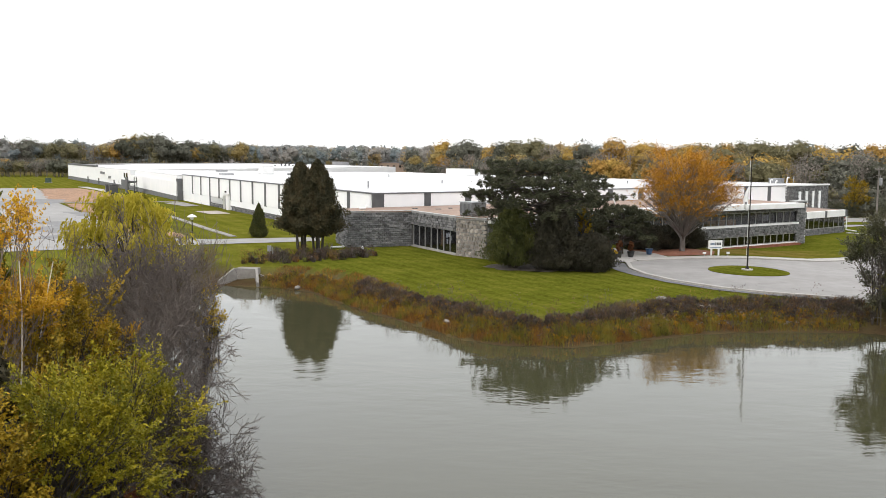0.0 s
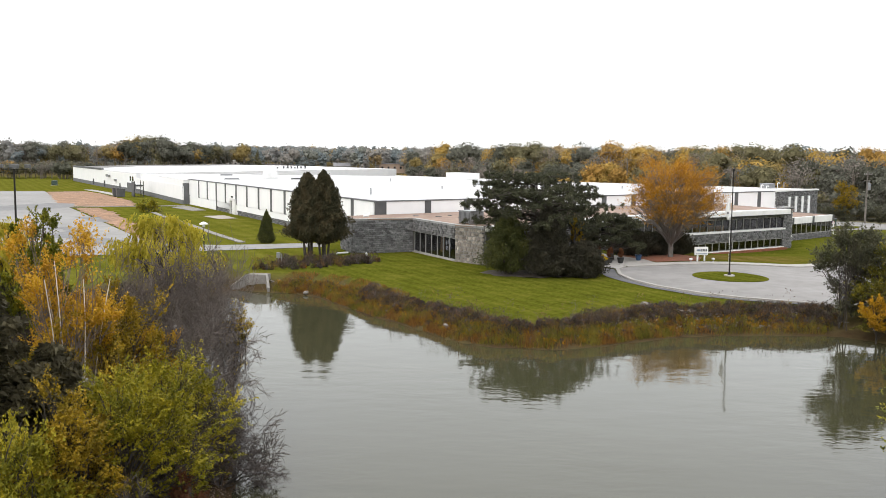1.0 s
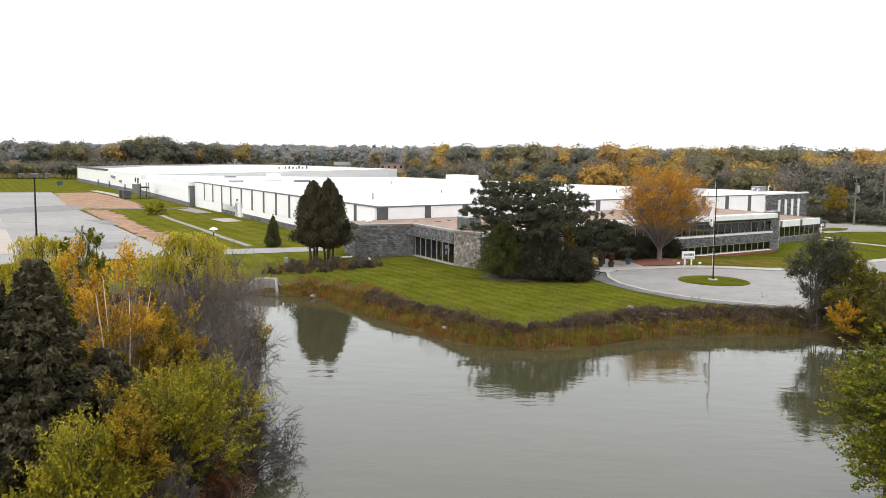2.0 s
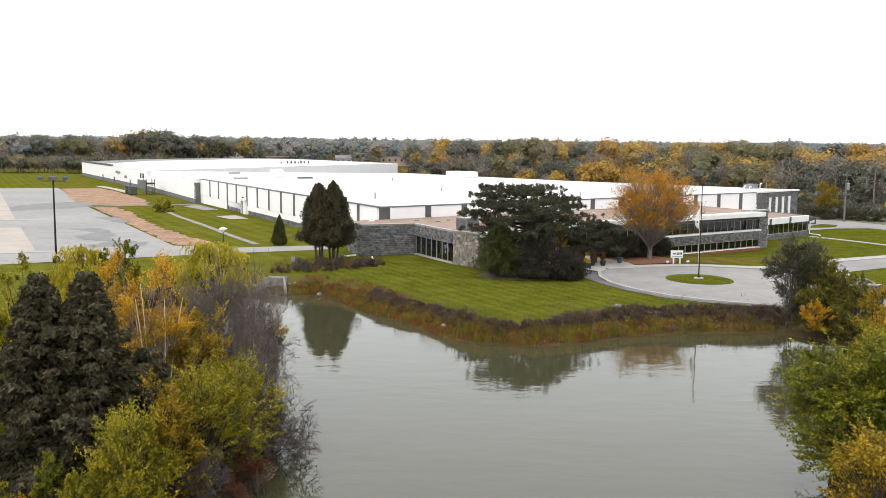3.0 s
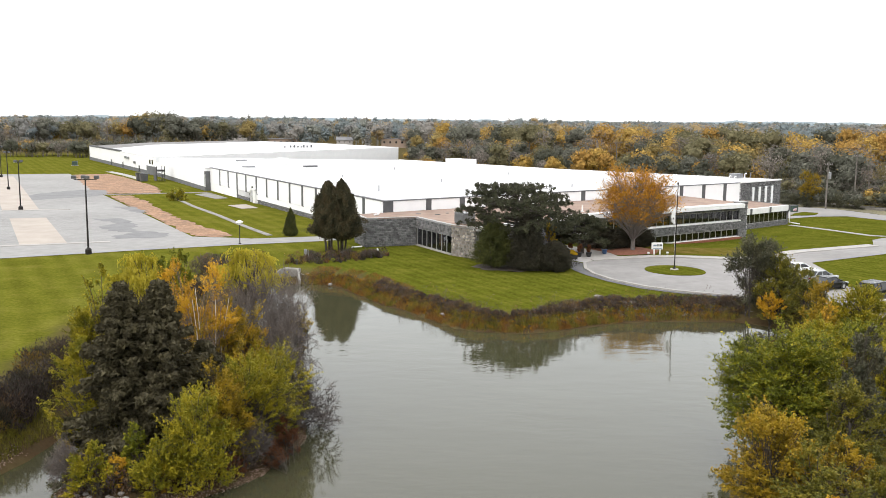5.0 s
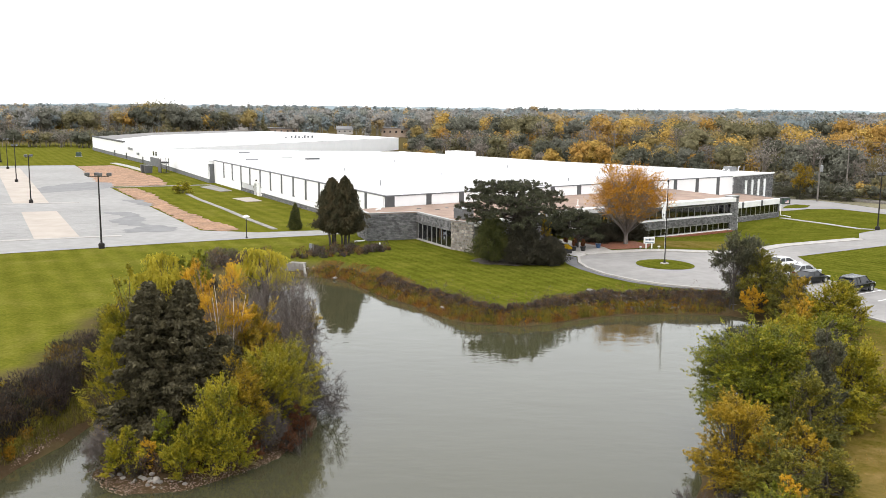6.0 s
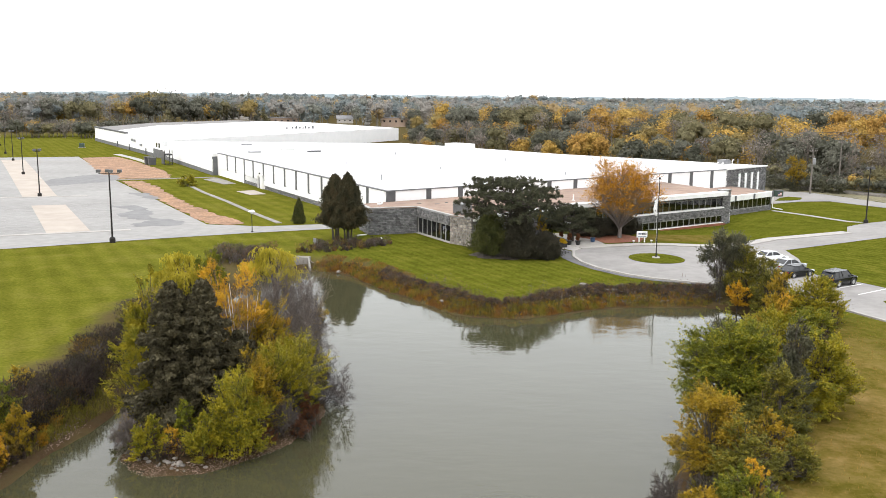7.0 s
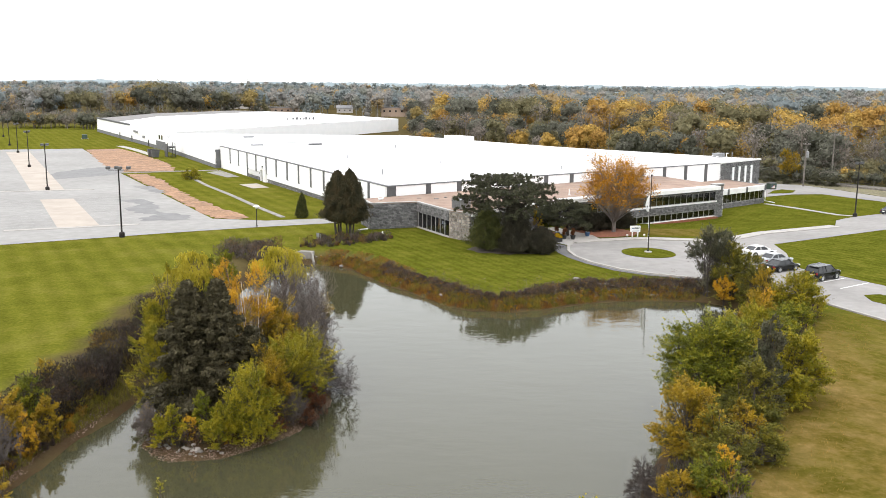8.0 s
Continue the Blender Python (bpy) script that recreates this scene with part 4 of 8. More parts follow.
# from the stone pier to the entrance
W3 = dist(SPc, T0)
block_wall(office, SPc, T0, 0.0, 1.2, -0.1, 3.72, seed=14)
glazing(office, SPc, T0, 1.2, 4.2, 0.1, 3.0, 3, frame_mat=M_BRONZE)
block_wall(office, SPc, T0, 1.2, 4.2, 3.0, 3.72, seed=15)
block_wall(office, SPc, T0, 4.2, W3 - 6, -0.1, 3.72, seed=16)
glazing(office, SPc, T0, W3 - 6, W3 - 0.5, 0.1, 3.1, 4, frame_mat=M_BRONZE)
part("fascia", slab(SPc, T0, 0, W3, 3.5, 3.95, -0.4, 0.35), M_FASCIA, office, "pale metal fascia")
part("wall", prism([(4.0, 90), (12, 99.5), (6, 105), (-1, 97)], -0.2, 3.7), M_ROOM, office)
# two-storey front
W4 = dist(T0, T1)
part("fascia", slab(T0, T1, -1.0, W4 - 1.8, 3.42, 4.02, -0.5, 1.0), M_FASCIA, office, "white roof fascia")
part("soffit", slab(T0, T1, -1.0, W4 - 1.8, 3.36, 3.42, -0.5, 0.95), M_GREYWALL, office)
block_wall(office, T0, T1, 0, W4 - 1.8, 3.0, 3.40, seed=17)
glazing(office, T0, T1, 0.0, W4 - 1.8, 1.52, 3.0, 24)
part("sill", slab(T0, T1, 0.0, W4 - 1.5, 1.3, 1.52, -0.35, 0.16), M_FASCIA, office, "white sill band")
block_wall(office, T0, T1, 0, W4 - 1.6, 0.15, 1.3, seed=18)
glazing(office, T0, T1, 9.0, W4 - 1.8, -0.98, 0.15, 19, bar=0.09)
block_wall(office, T0, T1, 0, 9.0, -1.4, 0.15, seed=19)
part("plinth", slab(T0, T1, 0, W4 - 1.6, -1.5, -0.98, -0.3, 0.14), M_FASCIA, office, "white plinth")
part("mulch_edge", slab(T0, T1, 6, W4 - 2.0, -1.5, -1.06, 0.14, 0.9), M_MULCH, office, "narrow red mulch strip")
for z0, z1 in ((-1.05, -0.98), (1.3, 1.38), (3.38, 3.42)):
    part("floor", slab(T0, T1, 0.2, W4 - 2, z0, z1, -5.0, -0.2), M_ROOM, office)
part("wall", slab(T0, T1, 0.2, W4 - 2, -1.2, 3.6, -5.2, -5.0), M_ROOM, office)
for s in (17.0, 19.0, 20.8):
    part("cabinet", slab(T0, T1, s, s + 1.6, 1.4, 2.15, -1.2, -0.6), M_WOOD, office, "light oak cabinet behind the window")
block_wall(office, T0, T1, W4 - 1.9, W4 + 0.1, -1.5, 4.1, thick=1.0, seed=20)
d4 = (Vector(T1) - Vector(T0)).normalized()
n4 = Vector((d4.y, -d4.x))
PX = Vector(T1) + d4 * 0.1
block_wall(office, tuple(PX + n4 * 0.0), tuple(PX - n4 * 15), 0, 15, -1.5, 3.6, seed=21)
part("pier_cap", slab(T0, T1, W4 - 2.0, W4 + 0.25, 4.1, 4.24, -1.1, 0.15), M_ALU, office, "metal pier cap")
part("downpipe", tube([(PX.x + 0.15, PX.y + 0.5, -1.3), (PX.x + 0.15, PX.y + 0.5, 3.8)], 0.09), M_FASCIA, office, "white downpipe")

# lower wing
wing = thing("office_wing", 0, 0, 0, 0, "low single-storey wing with a white fascia and dark window band", "building wing")
V0, V1 = (38.8, 123.6), (55.9, 139.5)
W5 = dist(V0, V1)
part("roof", prism([(38.9, 123.9), (56.0, 139.6), (51.2, 149.5), (35.4, 136.2)], 1.95, 2.02), M_ROOF_TAN, wing, "tan gravel flat roof")
part("fascia", slab(V0, V1, 0, W5, 1.15, 2.08, -0.3, 0.25), M_FASCIA, wing, "white fascia")
for s in (W5 - 13.0, W5 - 6.8, W5 - 0.35):
    part("fascia_strip", slab(V0, V1, s, s + 0.6, 1.13, 2.10, 0.2, 0.29), M_GREYBAND, wing, "dark grey strip")
glazing(wing, V0, V1, 0, W5 - 0.2, -0.45, 1.15, 15)
block_wall(wing, V0, V1, 0, W5, -1.6, -0.45, seed=23)
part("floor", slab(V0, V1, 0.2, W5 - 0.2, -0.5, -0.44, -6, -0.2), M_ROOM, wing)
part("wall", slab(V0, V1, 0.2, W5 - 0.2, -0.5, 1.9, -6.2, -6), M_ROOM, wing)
VE = (51.2, 149.4)
block_wall(wing, V1, VE, 0, dist(V1, VE), -1.6, 1.95, seed=24)
part("fascia", slab(V1, VE, -0.2, dist(V1, VE), 1.15, 2.08, 0.0, 0.25), M_GREYWALL, wing)
part("downpipe", tube([(56.1, 139.2, 1.1), (56.1, 139.2, -0.9), (57.6, 138.2, -1.1)], 0.08), M_FASCIA, wing, "white downpipe with a spout")


# ---------------------------------------------------------------- plants
def fast_mesh(name, verts, loops_per_face, mat, parent=None, tone=None):
    """A mesh from arrays: verts (N, 3) used in order, faces of a fixed number of corners."""
    verts = np.ascontiguousarray(verts, np.float32)
    n, k = len(verts), loops_per_face
    me = bpy.data.meshes.new(name)
    me.vertices.add(n)
    me.vertices.foreach_set("co", verts.ravel())
    me.loops.add(n)
    me.loops.foreach_set("vertex_index", np.arange(n, dtype=np.int32))
    me.polygons.add(n // k)
    me.polygons.foreach_set("loop_start", np.arange(0, n, k, dtype=np.int32))
    me.update(calc_edges=True)
    me.materials.append(mat)
    if tone is not None:
        at = me.attributes.new("tone", "FLOAT", "POINT")
        at.data.foreach_set("value", np.asarray(tone, np.float32))
    ob = new(name, me)
    if parent:
        ob.parent = parent
    return ob


def unit(v):
    return v / np.maximum(np.linalg.norm(v, axis=-1, keepdims=True), 1e-9)


def leaf_quads(rng, centres, size, aspect=1.7, along=None, fold=0.6):
    """Pointed leaf quads (four corners each) at the centres; along: the way that they hang."""
    n = len(centres)
    a = unit(rng.normal(size=(n, 3))) if along is None else unit(along + fold * rng.normal(size=(n, 3)))
    b = unit(np.cross(a, rng.normal(size=(n, 3))))
    s = size * rng.uniform(0.6, 1.35, (n, 1))
    a, b = a * s * aspect / 2, b * s / 2
    return np.stack([centres - a, centres + b - a * 0.1, centres + a, centres - b - a * 0.1], 1).reshape(-1, 3)


def leaf_tris(rng, centres, size, aspect=1.7, along=None, fold=0.6):
    """Pointed three-cornered leaves at the centres; along: the way that they hang."""
    n = len(centres)
    a = unit(rng.normal(size=(n, 3))) if along is None else unit(along + fold * rng.normal(size=(n, 3)))
    b = unit(np.cross(a, rng.normal(size=(n, 3))))
    s = size * rng.uniform(0.6, 1.35, (n, 1))
    a, b = a * s * aspect / 2, b * s * 0.62
    return np.stack([centres - a + b, centres + a, centres - a - b], 1).reshape(-1, 3)


def limb_quads(segs, sides=4):
    """Tapered limbs from rows of p0, p1, r0, r1 as loose quads."""
    p0, p1 = np.array([s[0] for s in segs], float), np.array([s[1] for s in segs], float)
    r0, r1 = np.array([s[2] for s in segs])[:, None], np.array([s[3] for s in segs])[:, None]
    d = unit(p1 - p0)
    ref = np.where(np.abs(d[:, 2:3]) > 0.9, np.array([[1.0, 0, 0]]), np.array([[0, 0, 1.0]]))
    a = unit(np.cross(d, ref))
    b = np.cross(d, a)
    out = []
    for k in range(sides):
        t0, t1 = math.tau * k / sides, math.tau * (k + 1) / sides
        u0, u1 = a * math.cos(t0) + b * math.sin(t0), a * math.cos(t1) + b * math.sin(t1)
        out.append(np.stack([p0 + u0 * r0, p0 + u1 * r0, p1 + u1 * r1, p1 + u0 * r1], 1))
    return np.concatenate(out).reshape(-1, 3)


def bent(rng, p0, p1, r0, r1, n=4, sag=0.0, wob=0.08):
    """A bent limb as segments."""
    p0, p1 = np.array(p0, float), np.array(p1, float)
    L = np.linalg.norm(p1 - p0)
    mid = (p0 + p1) / 2 + rng.normal(size=3) * L * wob + np.array([0, 0, sag * L])
    pts = [(1 - t) ** 2 * p0 + 2 * t * (1 - t) * mid + t * t * p1 for t in np.linspace(0, 1, n + 1)]
    rad = np.linspace(r0, r1, n + 1)
    return [(pts[i], pts[i + 1], rad[i], rad[i + 1]) for i in range(n)]


def shell_points(rng, n, cx, cy, cz, rx, rz, inner=0.35):
    """Points over a crown of several uneven lobes."""
    m = int(rng.integers(6, 10))
    lob = unit(rng.normal(size=(m, 3))) * rng.uniform(0.35, 0.72, (m, 1))
    lob[0] = (rng.normal() * 0.12, rng.normal() * 0.12, 0.62)
    rad = rng.uniform(0.30, 0.52, m)
    w = rad ** 2
    k = rng.choice(m, n, p=w / w.sum())
    v = lob[k] + unit(rng.normal(size=(n, 3))) * (rad[k] * rng.uniform(inner, 1.0, n) ** 0.5)[:, None]
    return np.column_stack([cx + v[:, 0] * rx, cy + v[:, 1] * rx, cz + v[:, 2] * rz])


def tree(name, x, y, h, r, low, mat, leaves, leaf, seed, label, category="tree", bark=None, tips=60, spread=0.13, trunk_r=0.16, z=None, stems=1, lean=(0, 0), gap=0.35, aspect=1.6,
         twigs=2, trunk_label="", group="", up=0.35, dome=False):
    """A leafy tree or shrub: stem, limbs to many tips, and a crown of small leaves in clumps round the tips."""
    rng = np.random.default_rng(seed)
    z = h1(x, y) - 0.05 if z is None else z
    th = thing(name, x, y, z, 0, label, category, group)
    cz, rz = h * (1 + low) / 2, h * (1 - low) / 2
    tips = int(tips * 1.4)
    pts = shell_points(rng, tips, lean[0], lean[1], cz, r, rz, gap)
    if dome:
        # one broad round head, fuller outside than within
        v = unit(rng.normal(size=(tips, 3)) + np.array([0, 0, 0.15])) * (rng.uniform(0.12, 1.0, (tips, 1)) ** 0.45) * rng.uniform(0.84, 1.0, (tips, 1))
        bulge = np.array([0.94 + 0.42 * noise.noise(Vector(d) * 1.7 + Vector((seed, 0, 0))) for d in unit(v)])
        pts = np.array([lean[0], lean[1], cz]) + v * bulge[:, None] * np.array([r, r, rz])
    pts[:, 2] = np.maximum(pts[:, 2], h * low * 0.7 + 0.1)
    if low < 0.1:
        # shrubs are leafy to the ground
        sk = rng.random(tips) < 0.38
        a, k = rng.uniform(0, math.tau, sk.sum()), r * 0.95 * np.sqrt(rng.uniform(0.1, 1, sk.sum()))
        pts[sk] = np.column_stack([lean[0] + np.cos(a) * k, lean[1] + np.sin(a) * k, h * rng.uniform(0.06, 0.55, sk.sum())])
    segs = []
    feet = [(rng.normal() * 0.07 * stems * (stems > 1), rng.normal() * 0.07 * stems * (stems > 1)) for _ in range(stems)]
    heads = []
    for fx, fy in feet:
        part_by = r * (0.34 if bark is M_BIRCH else 0.12) * (stems > 1)
        hx, hy = lean[0] * 0.7 + rng.normal() * part_by + fx, lean[1] * 0.7 + rng.normal() * part_by + fy
        top = h * (rng.uniform(0.74, 0.86) if bark is M_BIRCH else rng.uniform(0.5, 0.7))
        tr = trunk_r / math.sqrt(stems)
        segs += bent(rng, (fx, fy, 0), (hx, hy, top), tr, tr * 0.35, 5, wob=0.03)
        heads.append((np.array([fx, fy, 0.0]), np.array([hx, hy, top])))
    stem_count = len(segs)
    for p in pts:
        f, hd = heads[rng.integers(len(heads))]
        t = np.clip((p[2] / h) * rng.uniform(0.45, 0.8), 0.12, 0.97)
        q = f + (hd - f) * t
        rr = trunk_r * (0.26 - 0.17 * t) / math.sqrt(stems)
        segs += bent(rng, q, p, rr, 0.012 + rr * 0.15, 2, sag=0.08)
        for _ in range(twigs):
            e = p + rng.normal(size=3) * r * spread * 1.3
            segs += bent(rng, p + (q - p) * rng.uniform(0.05, 0.4), e, rr * 0.3 + 0.006, 0.006, 1)
    for k in range(0, stem_count, 5):
        fast_mesh("trunk" if stems == 1 else "stem", limb_quads(segs[k:k + 5], 5), 4, bark or M_BARK, th)
    fast_mesh("bough", limb_quads(segs[stem_count:], 3), 4, M_BIRCHTWIG if bark is M_BIRCH else bark or M_BARK, th)
    if trunk_label:
        th.children[-1]["label"] = trunk_label
    if leaves:
        leaves, leaf = int(leaves * 3.7), leaf * 0.49
        # flat sprays of leaves that reach out and up from the tips, with loose leaves between
        ns = tips * 6
        foot = pts[rng.integers(0, tips, ns)] + rng.normal(size=(ns, 3)) * r * spread * 0.45
        out = unit((foot - np.array([lean[0], lean[1], cz * 0.8])) * np.array([1, 1, 0.4]))
        way = unit(rng.normal(size=(ns, 3)) * np.array([0.55, 0.55, 0.3]) + out * 0.75 + np.array([0, 0, up]))
        side = unit(np.cross(way, np.array([0, 0, 1.0]) + rng.normal(size=(ns, 3)) * 0.3))
        long = r * spread * rng.uniform(0.8, 3.0, (ns, 1)) ** 1.1
        k = rng.integers(0, ns, leaves)
        u = rng.uniform(0, 1, (leaves, 1))
        c = foot[k] + way[k] * long[k] * u + side[k] * long[k] * (1.05 - u) * rng.normal(size=(leaves, 1)) * 0.2 + rng.normal(size=(leaves, 3)) * (0.015 + r * spread * 0.05)
        loose = rng.random(leaves) < 0.12
        c[loose] = pts[rng.integers(0, tips, loose.sum())] + rng.normal(size=(loose.sum(), 3)) * r * spread * np.array([1, 1, 0.8])
        c[:, 2] = np.maximum(c[:, 2], 0.15)
        a = unit(way[k] + rng.normal(size=(leaves, 3)) * 0.6)
        b = unit(np.cross(a, np.array([0, 0, 1.0]) + rng.normal(size=(leaves, 3)) * 0.38))
        s = leaf * rng.uniform(0.6, 1.35, (leaves, 1))
        a, b = a * s * aspect / 2, b * s * 0.62
        fast_mesh("crown", np.stack([c - a + b, c + a, c - a - b], 1).reshape(-1, 3), 3, mat, th)
    return th


def spruce(name, x, y, h, r, mat, seed, label, needles=52000, z=None, low=0.02, bark=None, category="conifer", group=""):
    """A conifer: whorls of drooping boughs with hanging sprays."""
    rng = np.random.default_rng(seed)
    z = h1(x, y) - 0.05 if z is None else z
    th = thing(name, x, y, z, 0, label, category, group)
    segs = bent(rng, (0, 0, 0), (0, 0, h), 0.16, 0.02, 6, wob=0.005)
    c, along = [], []
    levels = int(h / 0.42)
    n_b = levels * 7
    per = max(6, needles // n_b)
    for i in range(levels):
        t = low + (1 - low) * (i + 0.5) / levels
        for k in range(7):
            L = r * (1 - t) ** 0.8 * rng.uniform(0.55, 1.18) + 0.12
            a = k * math.tau / 7 + i * 2.4 + rng.normal() * 0.25
            d = np.array([math.cos(a), math.sin(a), 0.12 + 0.35 * t])
            zz = t * h
            p1 = np.array([0, 0, zz]) + d * L + np.array([0, 0, -0.30 * L * (1 - t)])
            segs.append((np.array([0, 0, zz]), p1, 0.03 * (1 - t) + 0.012, 0.008))
            u = rng.uniform(0.15, 1.05, per) ** 0.7
            q = np.array([0, 0, zz])[None] + (p1 - np.array([0, 0, zz]))[None] * u[:, None]
            side = np.cross(d, [0, 0, 1.0])
            q = q + side[None] * rng.normal(size=(per, 1)) * (0.10 + 0.13 * L) * (1.15 - u[:, None]) + rng.normal(size=(per, 3)) * 0.05
            q[:, 2] -= rng.uniform(0, 1, per) ** 2 * 0.2
            c.append(q)
            along.append(np.tile(d * 0.8 + np.array([0, 0, -0.55]), (per, 1)))
    fast_mesh("trunk", limb_quads(segs), 4, bark or M_BARK, th)
    fast_mesh("crown", leaf_tris(rng, np.concatenate(c), 0.085, 3.0, np.concatenate(along), 0.55), 3, mat, th)
    return th


def egg_conifer(name, x, y, h, r, low, mat, seed, label, leaves, leaf=0.2, stems=4, z=None, category="conifer", point=1.0, group="", lumps=1.0, ragged=0.2, cone=False):
    """A dense upright evergreen with an egg-shaped, lumpy crown of flat upright sprays."""
    rng = np.random.default_rng(seed)
    z = h1(x, y) - 0.05 if z is None else z
    th = thing(name, x, y, z, 0, label, category, group)
    segs = []
    for k in range(stems):
        a = k * math.tau / stems + 0.4
        segs += bent(rng, (0.3 * r * math.cos(a) * 0.5, 0.3 * r * math.sin(a) * 0.5, 0), (0.35 * r * math.cos(a), 0.35 * r * math.sin(a), h * 0.75), 0.13, 0.03, 4, wob=0.03)
    fast_mesh("trunk", limb_quads(segs, 6), 4, M_BARK, th)
    leaves, leaf = int(leaves * 2.8), leaf * 0.5
    t = rng.uniform(0, 1, leaves) ** 0.9
    a = rng.uniform(0, math.tau, leaves)
    prof = np.sin(np.pi * np.clip(0.13 + 0.87 * t ** 0.85, 0, 1)) ** (0.62 * point)
    if cone:
        prof = np.minimum(1, (t / 0.14) ** 0.6) * (1 - t) ** 0.6
    lump = 1 + lumps * (0.13 * np.sin(a * 4 + t * 9) + 0.11 * np.sin(a * 7 - t * 15 + 1.0) + 0.08 * np.sin(a * 11 + t * 31))
    tuft = rng.uniform(1 - ragged, 1 + ragged, 260)[(np.floor(a / math.tau * 20) * 13 + np.floor(t * 13)).astype(int) % 260]
    rad = r * prof * lump * tuft * rng.uniform(0.6, 1.05, leaves)
    c = np.column_stack([rad * np.cos(a), rad * np.sin(a), h * (low + (1 - low) * t) + rng.normal(size=leaves) * 0.12])
    along = np.column_stack([np.cos(a) * 0.5, np.sin(a) * 0.5, np.full(leaves, 0.9)])
    fast_mesh("crown", leaf_tris(rng, c, leaf, 2.0, along, 0.45), 3, mat, th)
    return th


def plate_pine(name, x, y, h, r, mat, seed, label, plates=64, z=None, low=0.32):
    """A broad old pine: level limbs that carry plates of round needle tufts, with gaps between."""
    rng = np.random.default_rng(seed)
    z = h1(x, y) - 0.05 if z is None else z
    th = thing(name, x, y, z, 0, label, "pine")
    segs = bent(rng, (0, 0, 0), (0.3, 0.2, h * 0.92), 0.28, 0.06, 6, wob=0.02)
    c, along = [], []
    for i in range(plates):
        t = low + (1 - low) * ((i * 5) % 6 + rng.uniform(0.3, 0.7)) / 6
        a = i * 2.4 + rng.normal() * 0.35
        prof = math.sqrt(max(0.02, 1 - max(0.0, (t - 0.62) / 0.40) ** 2)) * (0.82 + 0.18 * min(1.0, (t - low) / 0.25))
        L = r * prof * rng.uniform(0.25, 1.0) ** 0.6
        p = np.array([math.cos(a) * L, math.sin(a) * L, t * h + rng.normal() * 0.12])
        q = np.array([0.1, 0.1, max(0.6, t * h - 0.25 * L * (1 - 0.6 * t) - 0.2)])
        segs += bent(rng, q, p, 0.075, 0.02, 4, sag=-0.06)
        m = int(rng.integers(11, 20))
        pr = rng.uniform(0.75, 1.3) * r / 6.0
        o = rng.normal(size=(m, 3)).clip(-1.6, 1.6) * np.array([0.66, 0.66, 0.12]) * pr
        o[:, :2] -= np.array([math.cos(a), math.sin(a)]) * rng.uniform(0, 0.28 * L, (m, 1))
        for e in p + o:
            segs.append((p - np.array([math.cos(a), math.sin(a), 0]) * 0.15 * L, e, 0.02, 0.01))
            k = 62
            d = unit(rng.normal(size=(k, 3)) + np.array([0, 0, 0.55]))
            rr = rng.uniform(0.16, 0.36)
            c.append(e + d * rr * rng.uniform(0.25, 1.0, (k, 1)))
            along.append(d)
    fast_mesh("trunk", limb_quads(segs, 5), 4, M_BARK, th)
    fast_mesh("crown", leaf_tris(rng, np.concatenate(c), 0.060, 3.2, np.concatenate(along), 0.35), 3, mat, th)
    return th


def willow(name, x, y, h, r, mat, seed, label, strands=420, z=None, leaf=0.10, drop=0.62):
    """A small weeping willow: limbs that arch over and hang in separate mops of narrow-leaved strands."""
    rng = np.random.default_rng(seed)
    z = h1(x, y) - 0.05 if z is None else z
    th = thing(name, x, y, z, 0, label, "willow")
    segs = bent(rng, (0, 0, 0), (0.2, 0.1, h * 0.72), 0.14, 0.06, 5, wob=0.03)
    mops = []
    for i in range(30):
        a, k = i * 2.4 + rng.normal() * 0.3, math.sqrt((i + 0.5) / 30)
        mops.append((a, k, np.array([math.cos(a) * k * r, math.sin(a) * k * r, h * (1 - 0.20 * k * k) + rng.normal() * 0.32])))
        segs += bent(rng, (0.1, 0.05, h * rng.uniform(0.42, 0.70)), mops[-1][2], 0.04, 0.012, 4, sag=0.16)
    c, along = [], []
    for i in range(strands):
        a, k, tip = mops[rng.integers(len(mops))]
        top = tip + rng.normal(size=3) * np.array([0.22, 0.22, 0.10])
        out = unit(np.array([math.cos(a), math.sin(a), 0]) + rng.normal(size=3) * np.array([0.7, 0.7, 0]))
        L = h * drop * rng.uniform(0.35, 1.1)
        m = int(L / 0.05)
        u = np.linspace(0, 1, m)[:, None]
        q = top[None] + out[None] * (0.5 * np.sqrt(u)) + np.array([0, 0, 0.22])[None] * np.sin(u * 2.2) + np.array([0, 0, -L])[None] * u ** 1.3 + rng.normal(size=(m, 3)) * 0.03
        c.append(q)
        along.append(np.tile(np.array([0, 0, -1.0]) + out * 0.3, (m, 1)))
    fast_mesh("trunk", limb_quads(segs, 5), 4, M_BARK, th)
    fast_mesh("crown", leaf_tris(rng, np.concatenate(c), leaf, 3.0, np.concatenate(along), 0.28), 3, mat, th)
    return th


